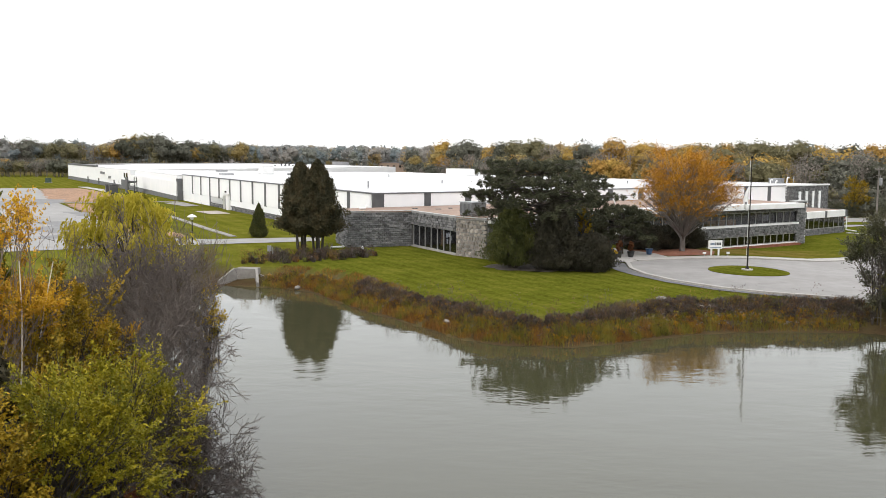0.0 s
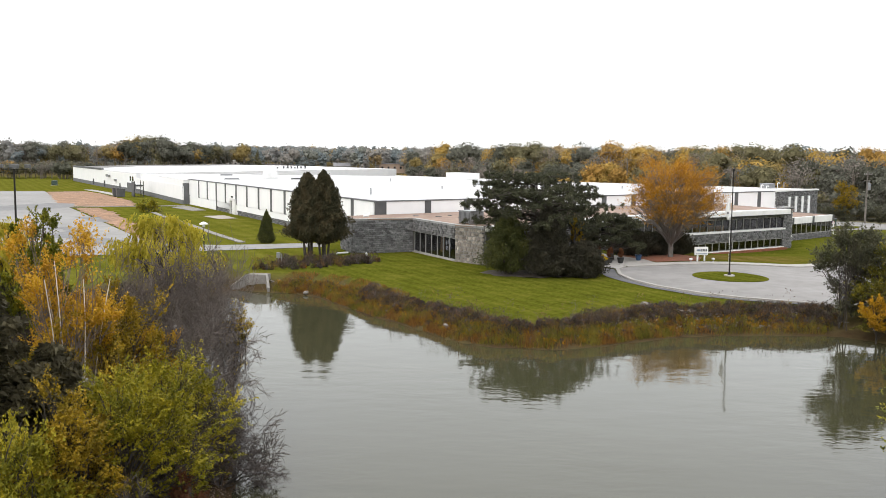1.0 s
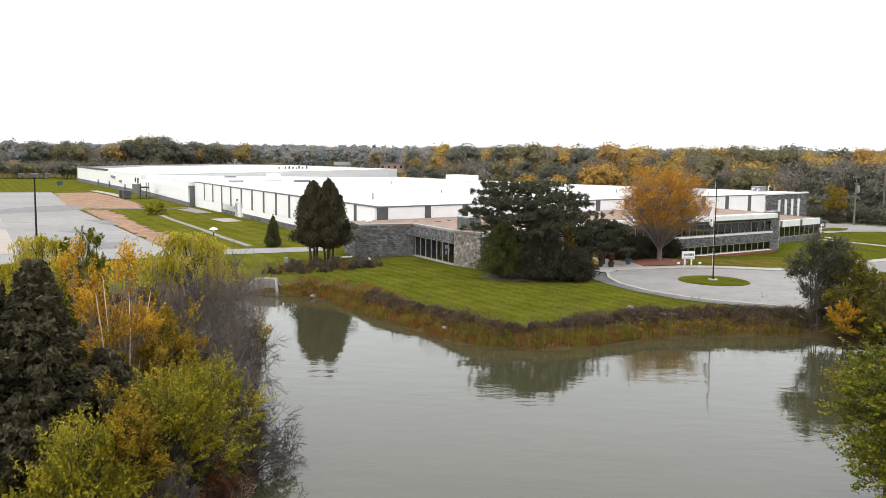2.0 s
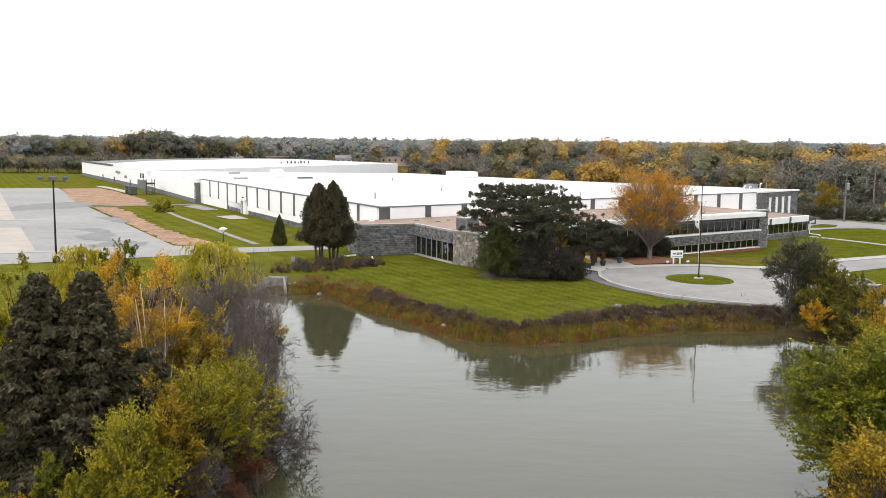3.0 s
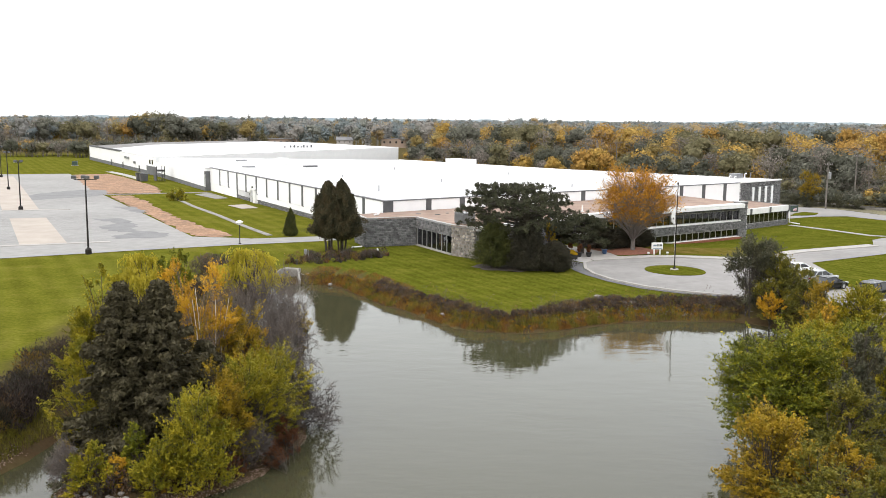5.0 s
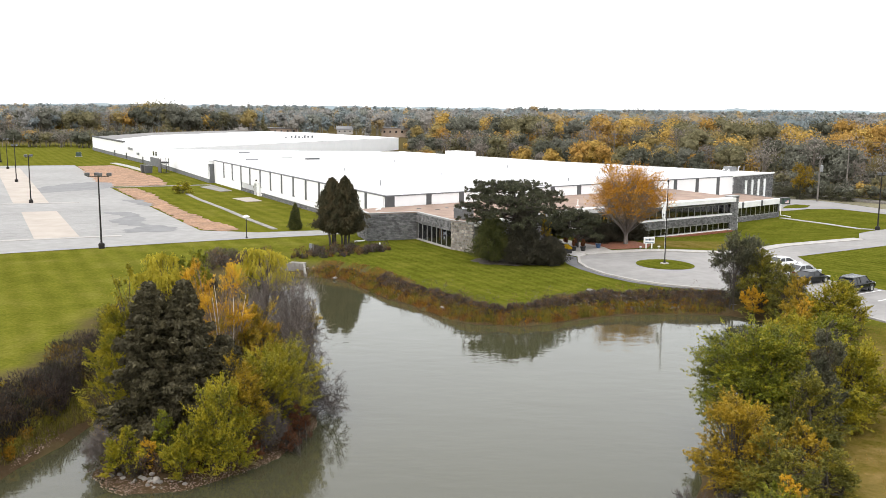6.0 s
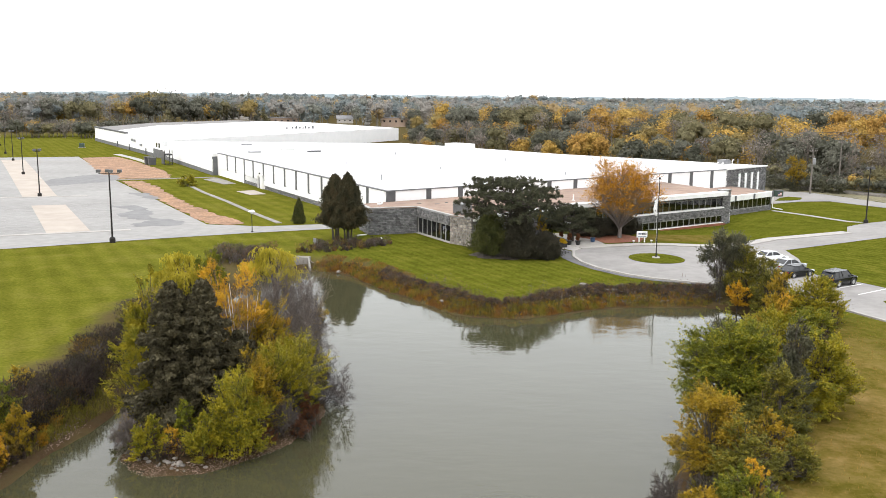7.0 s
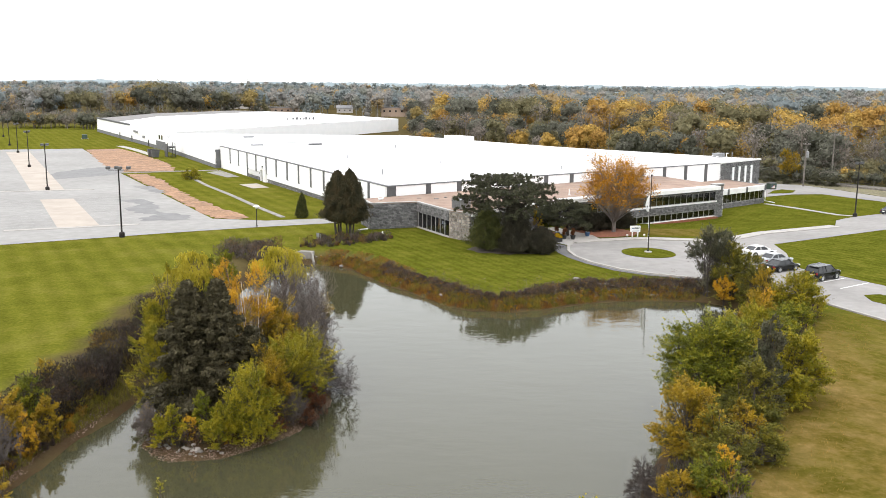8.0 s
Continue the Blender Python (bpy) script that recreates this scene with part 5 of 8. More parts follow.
def bare_bush(name, x, y, h, r, mat, seed, label, stems=14, depth=5, z=None, lean=(0, 0), category="shrub", thick=0.05, kids=3, group="", base_r=0.25, flat=1.0):
    """A leafless shrub or tree: stems that fork again and again to fine twigs."""
    rng = np.random.default_rng(seed)
    z = h1(x, y) - 0.05 if z is None else z
    th = thing(name, x, y, z, 0, label, category, group)
    boughs, twigs = [], []

    def fork(p, d, L, rad, level):
        e = p + d * L
        m = p + d * L * 0.5 + rng.normal(size=3) * L * 0.07
        segs = boughs if level >= depth - 1 else twigs
        segs.append((p, m, rad, rad * 0.85))
        segs.append((m, e, rad * 0.85, rad * 0.68))
        if level:
            for k in range(kids):
                nd = unit(d + rng.normal(size=3) * np.array([0.66, 0.66, 0.5]) + np.array([lean[0], lean[1], 0.04]) * 0.25)
                fork(p + (e - p) * rng.uniform(0.45, 1.0) if k else e, nd, L * rng.uniform(0.62, 0.9), max(rad * 0.6, 0.011), level - 1)

    for s in range(stems):
        a = rng.uniform(0, math.tau)
        d = unit(np.array([math.cos(a) * r / h * 1.6 + lean[0], math.sin(a) * r / h * 1.6 + lean[1], flat * 0.8]) + rng.normal(size=3) * 0.15)
        fork(np.array([math.cos(a), math.sin(a), 0]) * rng.uniform(0, base_r), d, math.hypot(h, r) * 0.30, thick, depth)
    wood, fine = limb_quads(boughs, 4), limb_quads(twigs, 3)
    kz = h / max(np.percentile(fine[:, 2], 99.5), 0.1)
    kr = r / max(np.percentile(np.hypot(fine[:, 0], fine[:, 1]), 97), 0.1)
    for name, co in (("stem", wood), ("twig_crown", fine)):
        co[co[:, 2] < 0, 2] *= 0.1
        fast_mesh(name, co * np.array([kr, kr, kz]), 4, mat, th)
    return th


def along_line(pts, step, rng, wide):
    out = []
    for a, b in zip(pts, pts[1:]):
        k = max(1, int(dist(a, b) / step))
        for i in range(k):
            t = (i + rng.random()) / k
            nx, ny = -(b[1] - a[1]), b[0] - a[0]
            L = math.hypot(nx, ny)
            o = rng.uniform(wide[0], wide[1])
            out.append((a[0] + (b[0] - a[0]) * t + nx / L * o, a[1] + (b[1] - a[1]) * t + ny / L * o))
    return np.array(out)


L_YELLOWGREEN = leaf_material("yellow_green_leaves", [(0.075, 0.077, 0.006), (0.155, 0.145, 0.008), (0.285, 0.24, 0.012), (0.44, 0.34, 0.016)], 0.7, 0.2)
L_GREEN = leaf_material("green_leaves", [(0.040, 0.052, 0.005), (0.088, 0.100, 0.007), (0.180, 0.178, 0.009), (0.36, 0.30, 0.013)], 0.7, 0.18)
L_OLIVE = leaf_material("olive_leaves", [(0.04, 0.043, 0.009), (0.092, 0.092, 0.014), (0.17, 0.148, 0.016), (0.3, 0.22, 0.016)], 0.8, 0.15)
L_GREYGREEN = leaf_material("grey_green_leaves", [(0.045, 0.048, 0.03), (0.082, 0.082, 0.048), (0.135, 0.122, 0.066)], 0.8, 0.2)
L_ORANGE = leaf_material("orange_yellow_leaves", [(0.22, 0.11, 0.01), (0.4, 0.22, 0.014), (0.55, 0.335, 0.02), (0.49, 0.225, 0.015)], 1.2, 0.25)
L_MAPLE = leaf_material("orange_maple_leaves", [(0.20, 0.085, 0.010), (0.36, 0.165, 0.013), (0.50, 0.26, 0.018), (0.44, 0.175, 0.014)], 1.6, 0.25)
L_GOLD = leaf_material("golden_leaves", [(0.085, 0.064, 0.006), (0.190, 0.135, 0.009), (0.35, 0.225, 0.013), (0.30, 0.225, 0.014)], 0.7, 0.2)
L_WILLOW = leaf_material("pale_yellow_willow_leaves", [(0.21, 0.185, 0.014), (0.38, 0.32, 0.028), (0.54, 0.45, 0.055)], 0.8, 0.4)
L_SPRUCE = leaf_material("dark_spruce_needles", [(0.026, 0.022, 0.011), (0.058, 0.050, 0.026), (0.125, 0.108, 0.058)], 0.5, 0.15)
L_PINE = leaf_material("dark_pine_needles", [(0.030, 0.033, 0.018), (0.054, 0.057, 0.032), (0.098, 0.098, 0.052)], 0.8, 0.1)
L_CEDAR = leaf_material("dark_cedar_sprays", [(0.026, 0.027, 0.014), (0.046, 0.044, 0.023), (0.076, 0.064, 0.032), (0.1, 0.07, 0.034)], 1.0, 0.1)
L_YEW = leaf_material("dark_yew_sprays", [(0.024, 0.023, 0.016), (0.040, 0.037, 0.024), (0.064, 0.055, 0.036)], 1.0, 0.1)
L_CEDARDULL = leaf_material("dull_green_cedar_sprays", [(0.030, 0.035, 0.010), (0.056, 0.062, 0.016), (0.100, 0.100, 0.026)], 0.9, 0.1)
L_RUST = leaf_material("rust_red_leaves", [(0.065, 0.025, 0.0130), (0.122, 0.047, 0.020), (0.158, 0.072, 0.029)])
L_REED = leaf_material("tan_reeds", [(0.085, 0.05, 0.013), (0.185, 0.105, 0.022), (0.29, 0.175, 0.04), (0.17, 0.125, 0.022)], 0.9, 0.3)
L_REEDRUST = leaf_material("rusty_reeds", [(0.065, 0.034, 0.013), (0.145, 0.07, 0.018), (0.25, 0.115, 0.022), (0.12, 0.082, 0.028)], 0.9, 0.3)
L_REEDGREEN = leaf_material("green_yellow_reeds", [(0.072, 0.07, 0.01), (0.15, 0.132, 0.018), (0.24, 0.19, 0.03)], 1.2, 0.3)

# pine, cedars and maple by the office
plate_pine("pine_tree", 5.2, 79.6, 8.7, 7.3, L_PINE, 31, "broad dark green pine with level plates of needles", 96, low=0.46)
egg_conifer("yew_bush", 6.3, 75.6, 5.9, 2.4, 0.02, L_YEW, 32, "tall dark cone-shaped yew bush before the pine", 17000, 0.15, category="shrub", lumps=1.0, ragged=0.25, cone=True)
egg_conifer("cedar_bush", 2.9, 76.4, 5.2, 2.2, 0.08, L_CEDARDULL, 33, "mid green cedar bush before the pine", 10000, 0.16, category="shrub", lumps=1.5, ragged=0.45, cone=True)
egg_conifer("yew_bush", 9.2, 75.2, 3.0, 1.6, 0.02, L_YEW, 34, "round dark yew bush beside the entrance drive", 11000, 0.15, category="shrub", lumps=1.2, point=0.8)
tree("small_tree", 8.9, 77.6, 5.2, 1.2, 0.35, L_GOLD, 1500, 0.16, 35, "small tree with a few golden leaves", tips=18)
# one dark brown sheet with a ragged edge lies under the pine
sheet("mulch_bed", ragged(ring(6.0, 77.6, 5.4, 3.4, 14, n=18), 0.5, 0.6, 4), 0.025, M_UNDERPINE, "dark brown ground sheet under the pine", "bare earth", cell=1.5)
plate_pine("spreading_pine", 13.6, 87.6, 4.6, 3.8, L_PINE, 36, "low spreading dark pine by the entrance", 34)
egg_conifer("yew_bush", 17.0, 93.6, 2.4, 2.3, 0.02, L_YEW, 37, "dark clipped yew bush against the office wall", 9000, 0.15, category="shrub", point=0.6)
egg_conifer("yew_bush", 21.6, 97.4, 2.5, 2.3, 0.02, L_YEW, 38, "dark clipped yew bush against the office wall", 9000, 0.15, category="shrub", point=0.6)
egg_conifer("yew_bush", 19.4, 95.2, 2.2, 2.0, 0.02, L_YEW, 39, "dark clipped yew bush against the office wall", 8000, 0.15, category="shrub", point=0.6)
tree("maple_tree", 20.3, 91.5, 10.4, 5.4, 0.20, L_MAPLE, 16000, 0.135, 40, "tall maple in thin orange and yellow autumn leaf", tips=240, spread=0.10, trunk_r=0.30, bark=M_BARK_GREY, twigs=4, gap=0.25, up=0.5, dome=True)
egg_conifer("arborvitae_tree", -16.5, 86.4, 8.3, 2.25, 0.22, L_CEDAR, 41, "tall dark arborvitae with bare lower stems", 22000, 0.18, 5, lumps=1.1, ragged=0.3, cone=True)
egg_conifer("arborvitae_tree", -14.9, 86.2, 8.5, 2.45, 0.20, L_CEDAR, 42, "tall dark arborvitae browned at the top", 24000, 0.18, 4, lumps=1.1, ragged=0.3, cone=True)
egg_conifer("dwarf_conifer", -24.0, 101.0, 3.6, 1.0, 0.02, L_CEDARDULL, 43, "small cone-shaped dark green conifer", 6000, 0.16, 1, lumps=0.5, cone=True)

# island
spruce("spruce_tree", -16.1, 22.9, 8.3, 3.15, L_SPRUCE, 51, "dark brown-green spruce with drooping boughs", 56000)
spruce("spruce_tree", -14.3, 23.0, 8.4, 3.3, L_SPRUCE, 52, "dark brown-green spruce with drooping boughs", 60000)
spruce("spruce_tree", -12.7, 24.4, 5.2, 2.4, L_SPRUCE, 53, "lower dark spruce at the foot of taller ones", 20000)
tree("birch_tree", -13.5, 27.4, 8.6, 1.8, 0.36, L_ORANGE, 3600, 0.092, 54, "slender birch with pale bark and sparse orange leaves", "birch", bark=M_BIRCH, tips=46, trunk_r=0.075, twigs=3, lean=(0.45, 0.1), gap=0.1, stems=4, up=0.5)
tree("birch_tree", -14.6, 28.6, 8.0, 1.7, 0.34, L_ORANGE, 3700, 0.092, 61, "slender birch with pale bark and orange leaves", "birch", bark=M_BIRCH, tips=44, trunk_r=0.06, twigs=3, lean=(-0.2, 0), gap=0.1, up=0.5)
willow("willow_tree", -13.0, 35.2, 7.9, 1.75, L_WILLOW, 55, "small weeping willow with pale yellow hanging leaves", 620, drop=0.14, leaf=0.055)
willow("willow_tree", -18.5, 32.4, 8.6, 1.5, L_WILLOW, 56, "small weeping willow with pale yellow hanging leaves", 460, drop=0.15, leaf=0.055)
tree("poplar_tree", -16.3, 31.0, 8.4, 1.32, 0.15, L_GREEN, 11407, 0.101, 57, "upright young tree with dense yellow-green leaves", tips=80, up=0.8)
tree("alder_tree", -18.6, 26.4, 8.3, 2.0, 0.08, L_YELLOWGREEN, 16672, 0.101, 58, "leafy yellow-green tree behind the spruces", tips=90, up=0.6)
tree("alder_tree", -18.4, 24.2, 5.8, 1.75, 0.06, L_YELLOWGREEN, 10530, 0.092, 76, "leafy yellow-green tree beside the spruces", tips=70, stems=3, up=0.6)
tree("crab_tree", -13.5, 26.0, 5.4, 1.5, 0.06, L_GOLD, 6000, 0.092, 171, "small tree in golden autumn leaf before a birch", tips=60, stems=3, up=0.5)
tree("crab_tree", -12.5, 28.9, 6.2, 2.15, 0.06, L_GOLD, 10500, 0.092, 59, "spreading small tree in golden autumn leaf", tips=70, stems=3, up=0.5)
tree("crab_tree", -11.8, 30.2, 4.4, 1.46, 0.06, L_ORANGE, 4009, 0.084, 75, "small tree in thin orange leaf", tips=50, stems=3, up=0.5)
tree("crab_tree", -10.2, 27.0, 4.5, 2.2, 0.05, L_YELLOWGREEN, 7500, 0.092, 74, "spreading shrub in golden green leaf by the water", tips=80, stems=3, up=0.5)
tree("crab_tree", -10.4, 24.0, 4.5, 2.1, 0.04, L_YELLOWGREEN, 10500, 0.092, 60, "spreading shrub in yellow-green leaf by the water", tips=80, stems=3, up=0.5)
bare_bush("bare_tree", -11.5, 32.6, 7.3, 3.1, M_TWIG, 62, "leafless grey shrubby tree with fine twigs", 12, 6, lean=(0.18, 0.0), thick=0.07, category="tree", flat=1.8)
bare_bush("bare_tree", -13.2, 31.6, 6.9, 2.0, M_TWIG, 162, "leafless grey shrubby tree beside a like one", 10, 5, lean=(0.05, -0.1), thick=0.06, category="tree", flat=1.6)
bare_bush("bare_tree", -10.6, 30.6, 5.4, 1.9, M_TWIG, 163, "low leafless grey tree over the golden shrubs", 10, 5, lean=(0.1, -0.1), thick=0.05, category="tree", flat=1.4)
tree("crab_tree", -11.0, 25.4, 4.9, 1.3, 0.06, L_GOLD, 3600, 0.09, 112, "small golden tree among green shrubs", tips=60, stems=3, up=0.5)
tree("crab_tree", -9.9, 33.6, 5.6, 1.10, 0.5, L_GOLD, 1093, 0.084, 79, "thin small tree with a few yellow leaves", tips=26, trunk_r=0.06)
bare_bush("bare_bush", -8.9, 28.4, 3.3, 2.3, M_TWIG_DK, 63, "dark leafless bush leaning over the water", 12, 5, lean=(0.5, 0.0), thick=0.035)
tree("crab_tree", -11.5, 22.6, 4.6, 1.6, 0.04, L_GOLD, 7500, 0.092, 170, "spreading golden green shrub beside a spruce", tips=70, stems=3, up=0.5)
bare_bush("bare_bush", -10.0, 22.4, 2.3, 1.2, M_TWIG_DK, 70, "grey leafless bush among leafy shrubs", 7, 5, thick=0.03)
bare_bush("bare_bush", -9.5, 25.4, 3.2, 1.3, M_TWIG_DK, 80, "grey leafless bush among leafy shrubs", 8, 5, thick=0.03)
tree("willow_shrub", -11.9, 20.1, 4.4, 1.5, 0.04, L_YELLOWGREEN, 7000, 0.09, 64, "tall yellow-green willow shrub near the shore", "shrub", tips=100, stems=6, trunk_r=0.1, aspect=2.6, up=0.95, spread=0.2)
tree("willow_shrub", -13.3, 18.9, 2.2, 0.92, 0.03, L_YELLOWGREEN, 4320, 0.09, 65, "low yellow-green shrub near the shore", "shrub", tips=50, stems=5, trunk_r=0.06, aspect=2.4, up=0.7, spread=0.18)
tree("willow_shrub", -14.5, 20.2, 2.2, 0.86, 0.03, L_GREEN, 2880, 0.10, 72, "small green leafy shrub under the spruces", "shrub", tips=40, stems=5, trunk_r=0.06, up=0.6)
tree("willow_shrub", -16.2, 18.9, 2.2, 0.98, 0.03, L_YELLOWGREEN, 3600, 0.10, 66, "low yellow-green shrub at the island tip", "shrub", tips=50, stems=5, trunk_r=0.06, up=0.5)
tree("dogwood_shrub", -15.2, 19.2, 1.5, 0.6, 0.03, L_ORANGE, 700, 0.08, 69, "low thin orange shrub at the island tip", "shrub", tips=30, stems=6, trunk_r=0.05)
tree("dogwood_shrub", -8.7, 24.4, 2.2, 0.65, 0.03, L_RUST, 2600, 0.07, 67, "low rust-red shrub on the water's edge", "shrub", tips=40, stems=6, trunk_r=0.05, up=0.8)
tree("dogwood_shrub", -9.0, 23.0, 1.3, 0.55, 0.03, L_RUST, 1500, 0.07, 68, "low rust-red shrub on the water's edge", "shrub", tips=40, stems=6, trunk_r=0.05, up=0.8)
tree("dogwood_shrub", -10.6, 21.4, 1.2, 0.6, 0.03, L_RUST, 1400, 0.07, 73, "low brown-red shrub on the water's edge", "shrub", tips=40, stems=6, trunk_r=0.05, up=0.8)
bare_bush("bare_bush", -17.4, 20.0, 2.2, 1.1, M_TWIG, 71, "reddish-grey leafless bush at the island edge", 8, 5, thick=0.03, lean=(-0.3, 0))
tree("dogwood_shrub", -18.7, 22.2, 1.4, 0.6, 0.03, L_GOLD, 900, 0.09, 77, "golden low shrub by the channel", "shrub", tips=40, stems=6, trunk_r=0.05)

# west bank
tree("willow_shrub", -24.9, 17.2, 3.0, 1.26, 0.03, L_GOLD, 5400, 0.10, 121, "golden leafy shrub on the west bank", "shrub", tips=60, stems=5, trunk_r=0.07, up=0.6)
tree("willow_shrub", -26.6, 18.6, 3.2, 1.15, 0.03, L_ORANGE, 3600, 0.10, 122, "orange leafy shrub on the west bank", "shrub", tips=50, stems=5, trunk_r=0.07, up=0.6)
tree("willow_shrub", -25.2, 20.8, 2.2, 1.09, 0.03, L_GREEN, 4080, 0.10, 123, "dull green leafy shrub at the lawn's edge", "shrub", tips=50, stems=5, trunk_r=0.06, up=0.5)
tree("willow_shrub", -23.4, 16.8, 2.2, 0.69, 0.03, L_ORANGE, 1440, 0.09, 124, "thin orange shrub above the channel", "shrub", tips=40, stems=5, trunk_r=0.05, up=0.7)
tree("willow_shrub", -23.3, 19.3, 2.4, 0.92, 0.03, L_GOLD, 2640, 0.10, 125, "golden leafy shrub above the channel", "shrub", tips=40, stems=5, trunk_r=0.06, up=0.6)
tree("willow_shrub", -22.9, 11.8, 2.8, 1.26, 0.03, L_GOLD, 4320, 0.10, 126, "golden leafy shrub above the channel", "shrub", tips=50, stems=5, trunk_r=0.06, up=0.6)
tree("willow_shrub", -24.8, 13.6, 3.2, 1.38, 0.03, L_YELLOWGREEN, 5040, 0.10, 127, "yellow-green leafy shrub on the west bank", "shrub", tips=50, stems=5, trunk_r=0.06, up=0.6)
tree("willow_shrub", -26.0, 24.8, 2.2, 0.92, 0.03, L_GOLD, 960, 0.09, 128, "thin golden shrub in the dark thicket", "shrub", tips=40, stems=5, trunk_r=0.05, up=0.7)
bare_bush("bare_bush", -23.9, 15.2, 2.4, 1.2, M_TWIG, 129, "grey leafless bush among golden shrubs", 9, 5, thick=0.03)

tree("willow_shrub", -56.9, 153.0, 2.3, 1.84, 0.03, L_YELLOWGREEN, 2160, 0.2, 78, "small yellow-green shrub beside the path", "shrub", tips=40, stems=5, trunk_r=0.07)

# east shore
tree("elm_tree", 24.5, 57.7, 6.8, 2.3, 0.16, L_GREYGREEN, 12000, 0.12, 81, "dark grey-green multi-stemmed tree at the culvert", tips=110, stems=4, spread=0.14, gap=0.3, trunk_r=0.07)
tree("elm_tree", 26.2, 56.8, 6.0, 2.04, 0.06, L_OLIVE, 11250, 0.12, 82, "dull olive green multi-stemmed tree at the culvert", tips=90, stems=3)
tree("maple_shrub", 25.0, 54.9, 3.2, 0.98, 0.2, L_ORANGE, 2860, 0.12, 83, "small bright orange-yellow sapling over the water", "shrub", tips=30, trunk_r=0.06)
tree("alder_tree", 28.4, 57.4, 3.7, 1.72, 0.03, L_OLIVE, 5850, 0.12, 84, "dull olive and gold bushy tree", tips=60, stems=3)
tree("alder_tree", 27.4, 53.4, 4.6, 1.49, 0.03, L_OLIVE, 5850, 0.12, 120, "dull olive bushy tree", tips=60, stems=3)
tree("alder_tree", 27.4, 50.2, 4.6, 1.72, 0.03, L_GOLD, 7800, 0.12, 85, "golden-green bushy tree by the lot", tips=80, stems=4, up=0.5)
tree("alder_tree", 29.7, 48.8, 3.8, 2.30, 0.03, L_YELLOWGREEN, 12350, 0.125, 86, "yellow-green bushy tree by the lot", tips=100, stems=3, up=0.5)
tree("maple_shrub", 24.7, 43.9, 3.8, 1.72, 0.05, L_GOLD, 6500, 0.12, 87, "golden bushy maple on the bank", tips=80, stems=3, up=0.5)
tree("maple_shrub", 25.6, 45.6, 3.6, 1.26, 0.05, L_ORANGE, 3380, 0.12, 99, "orange bushy maple on the bank", tips=60, stems=3, up=0.5)
tree("alder_tree", 27.3, 43.6, 2.0, 1.84, 0.03, L_GREEN, 7800, 0.12, 89, "low green bush beside the dry lawn", tips=70, stems=3)
tree("alder_tree", 22.6, 37.6, 3.6, 1.95, 0.03, L_YELLOWGREEN, 9100, 0.12, 88, "yellow-green bushy tree on the bank", tips=80, stems=3)
tree("alder_tree", 24.6, 39.0, 2.4, 1.84, 0.03, L_GREEN, 6500, 0.12, 100, "green bush beside the dry lawn", tips=60, stems=3)
tree("box_elder_tree", 19.0, 31.4, 5.0, 1.62, 0.05, L_YELLOWGREEN, 8049, 0.12, 104, "yellow-green tree behind larger ones", tips=80, stems=3)
tree("box_elder_tree", 16.6, 25.6, 5.8, 3.4, 0.04, L_GREEN, 28000, 0.13, 90, "large leafy green tree spreading over the water", tips=210, stems=3, trunk_r=0.24, spread=0.12, up=0.2, lean=(-0.2, 0))
tree("box_elder_tree", 21.0, 25.3, 4.5, 1.95, 0.05, L_YELLOWGREEN, 14000, 0.13, 91, "leafy yellow-green tree beside the dry lawn", tips=120, stems=3, trunk_r=0.18, up=0.25)
tree("grey_shrub", 18.4, 22.9, 5.8, 1.1, 0.05, L_GREYGREEN, 9000, 0.11, 92, "grey-green narrow-leaved tree among green ones", tips=90, stems=3, aspect=2.6, up=0.7)
tree("box_elder_tree", 17.3, 21.4, 3.7, 1.9, 0.05, L_OLIVE, 9500, 0.12, 94, "olive green tree below taller trees", tips=90, stems=4)
tree("box_elder_tree", 12.6, 16.8, 4.5, 1.89, 0.10, L_GOLD, 10925, 0.11, 93, "golden-green small tree on the near bank", tips=110, stems=3, up=0.45)
tree("willow_shrub", 13.6, 15.2, 3.0, 1.72, 0.03, L_OLIVE, 7200, 0.11, 105, "olive green shrub under the golden tree", "shrub", tips=70, stems=4)
tree("maple_shrub", 15.5, 17.2, 2.9, 1.03, 0.03, L_GOLD, 2860, 0.11, 95, "thin golden shrub beside the dry lawn", "shrub", tips=50, stems=4, up=0.6)
tree("willow_shrub", 16.3, 15.8, 2.0, 0.98, 0.03, L_OLIVE, 4320, 0.10, 96, "green shrub beside the dry lawn", "shrub", tips=60, stems=4)
tree("willow_shrub", 12.6, 11.6, 2.4, 1.38, 0.03, L_GREEN, 6000, 0.10, 97, "green shrub on the near bank", "shrub", tips=60, stems=4, up=0.5)
tree("maple_shrub", 13.1, 11.9, 2.5, 0.57, 0.4, L_ORANGE, 780, 0.10, 106, "thin orange shrub on the near bank", "shrub", tips=30, stems=3)
tree("willow_shrub", 10.9, 12.0, 1.8, 1.03, 0.03, L_GOLD, 3120, 0.10, 107, "golden shrub on the near bank", "shrub", tips=50, stems=4, up=0.5)
bare_bush("bare_bush", 10.2, 14.0, 1.9, 1.4, M_TWIG_DK, 98, "dark leafless bush leaning over the water", 10, 5, lean=(-0.4, 0), thick=0.03)
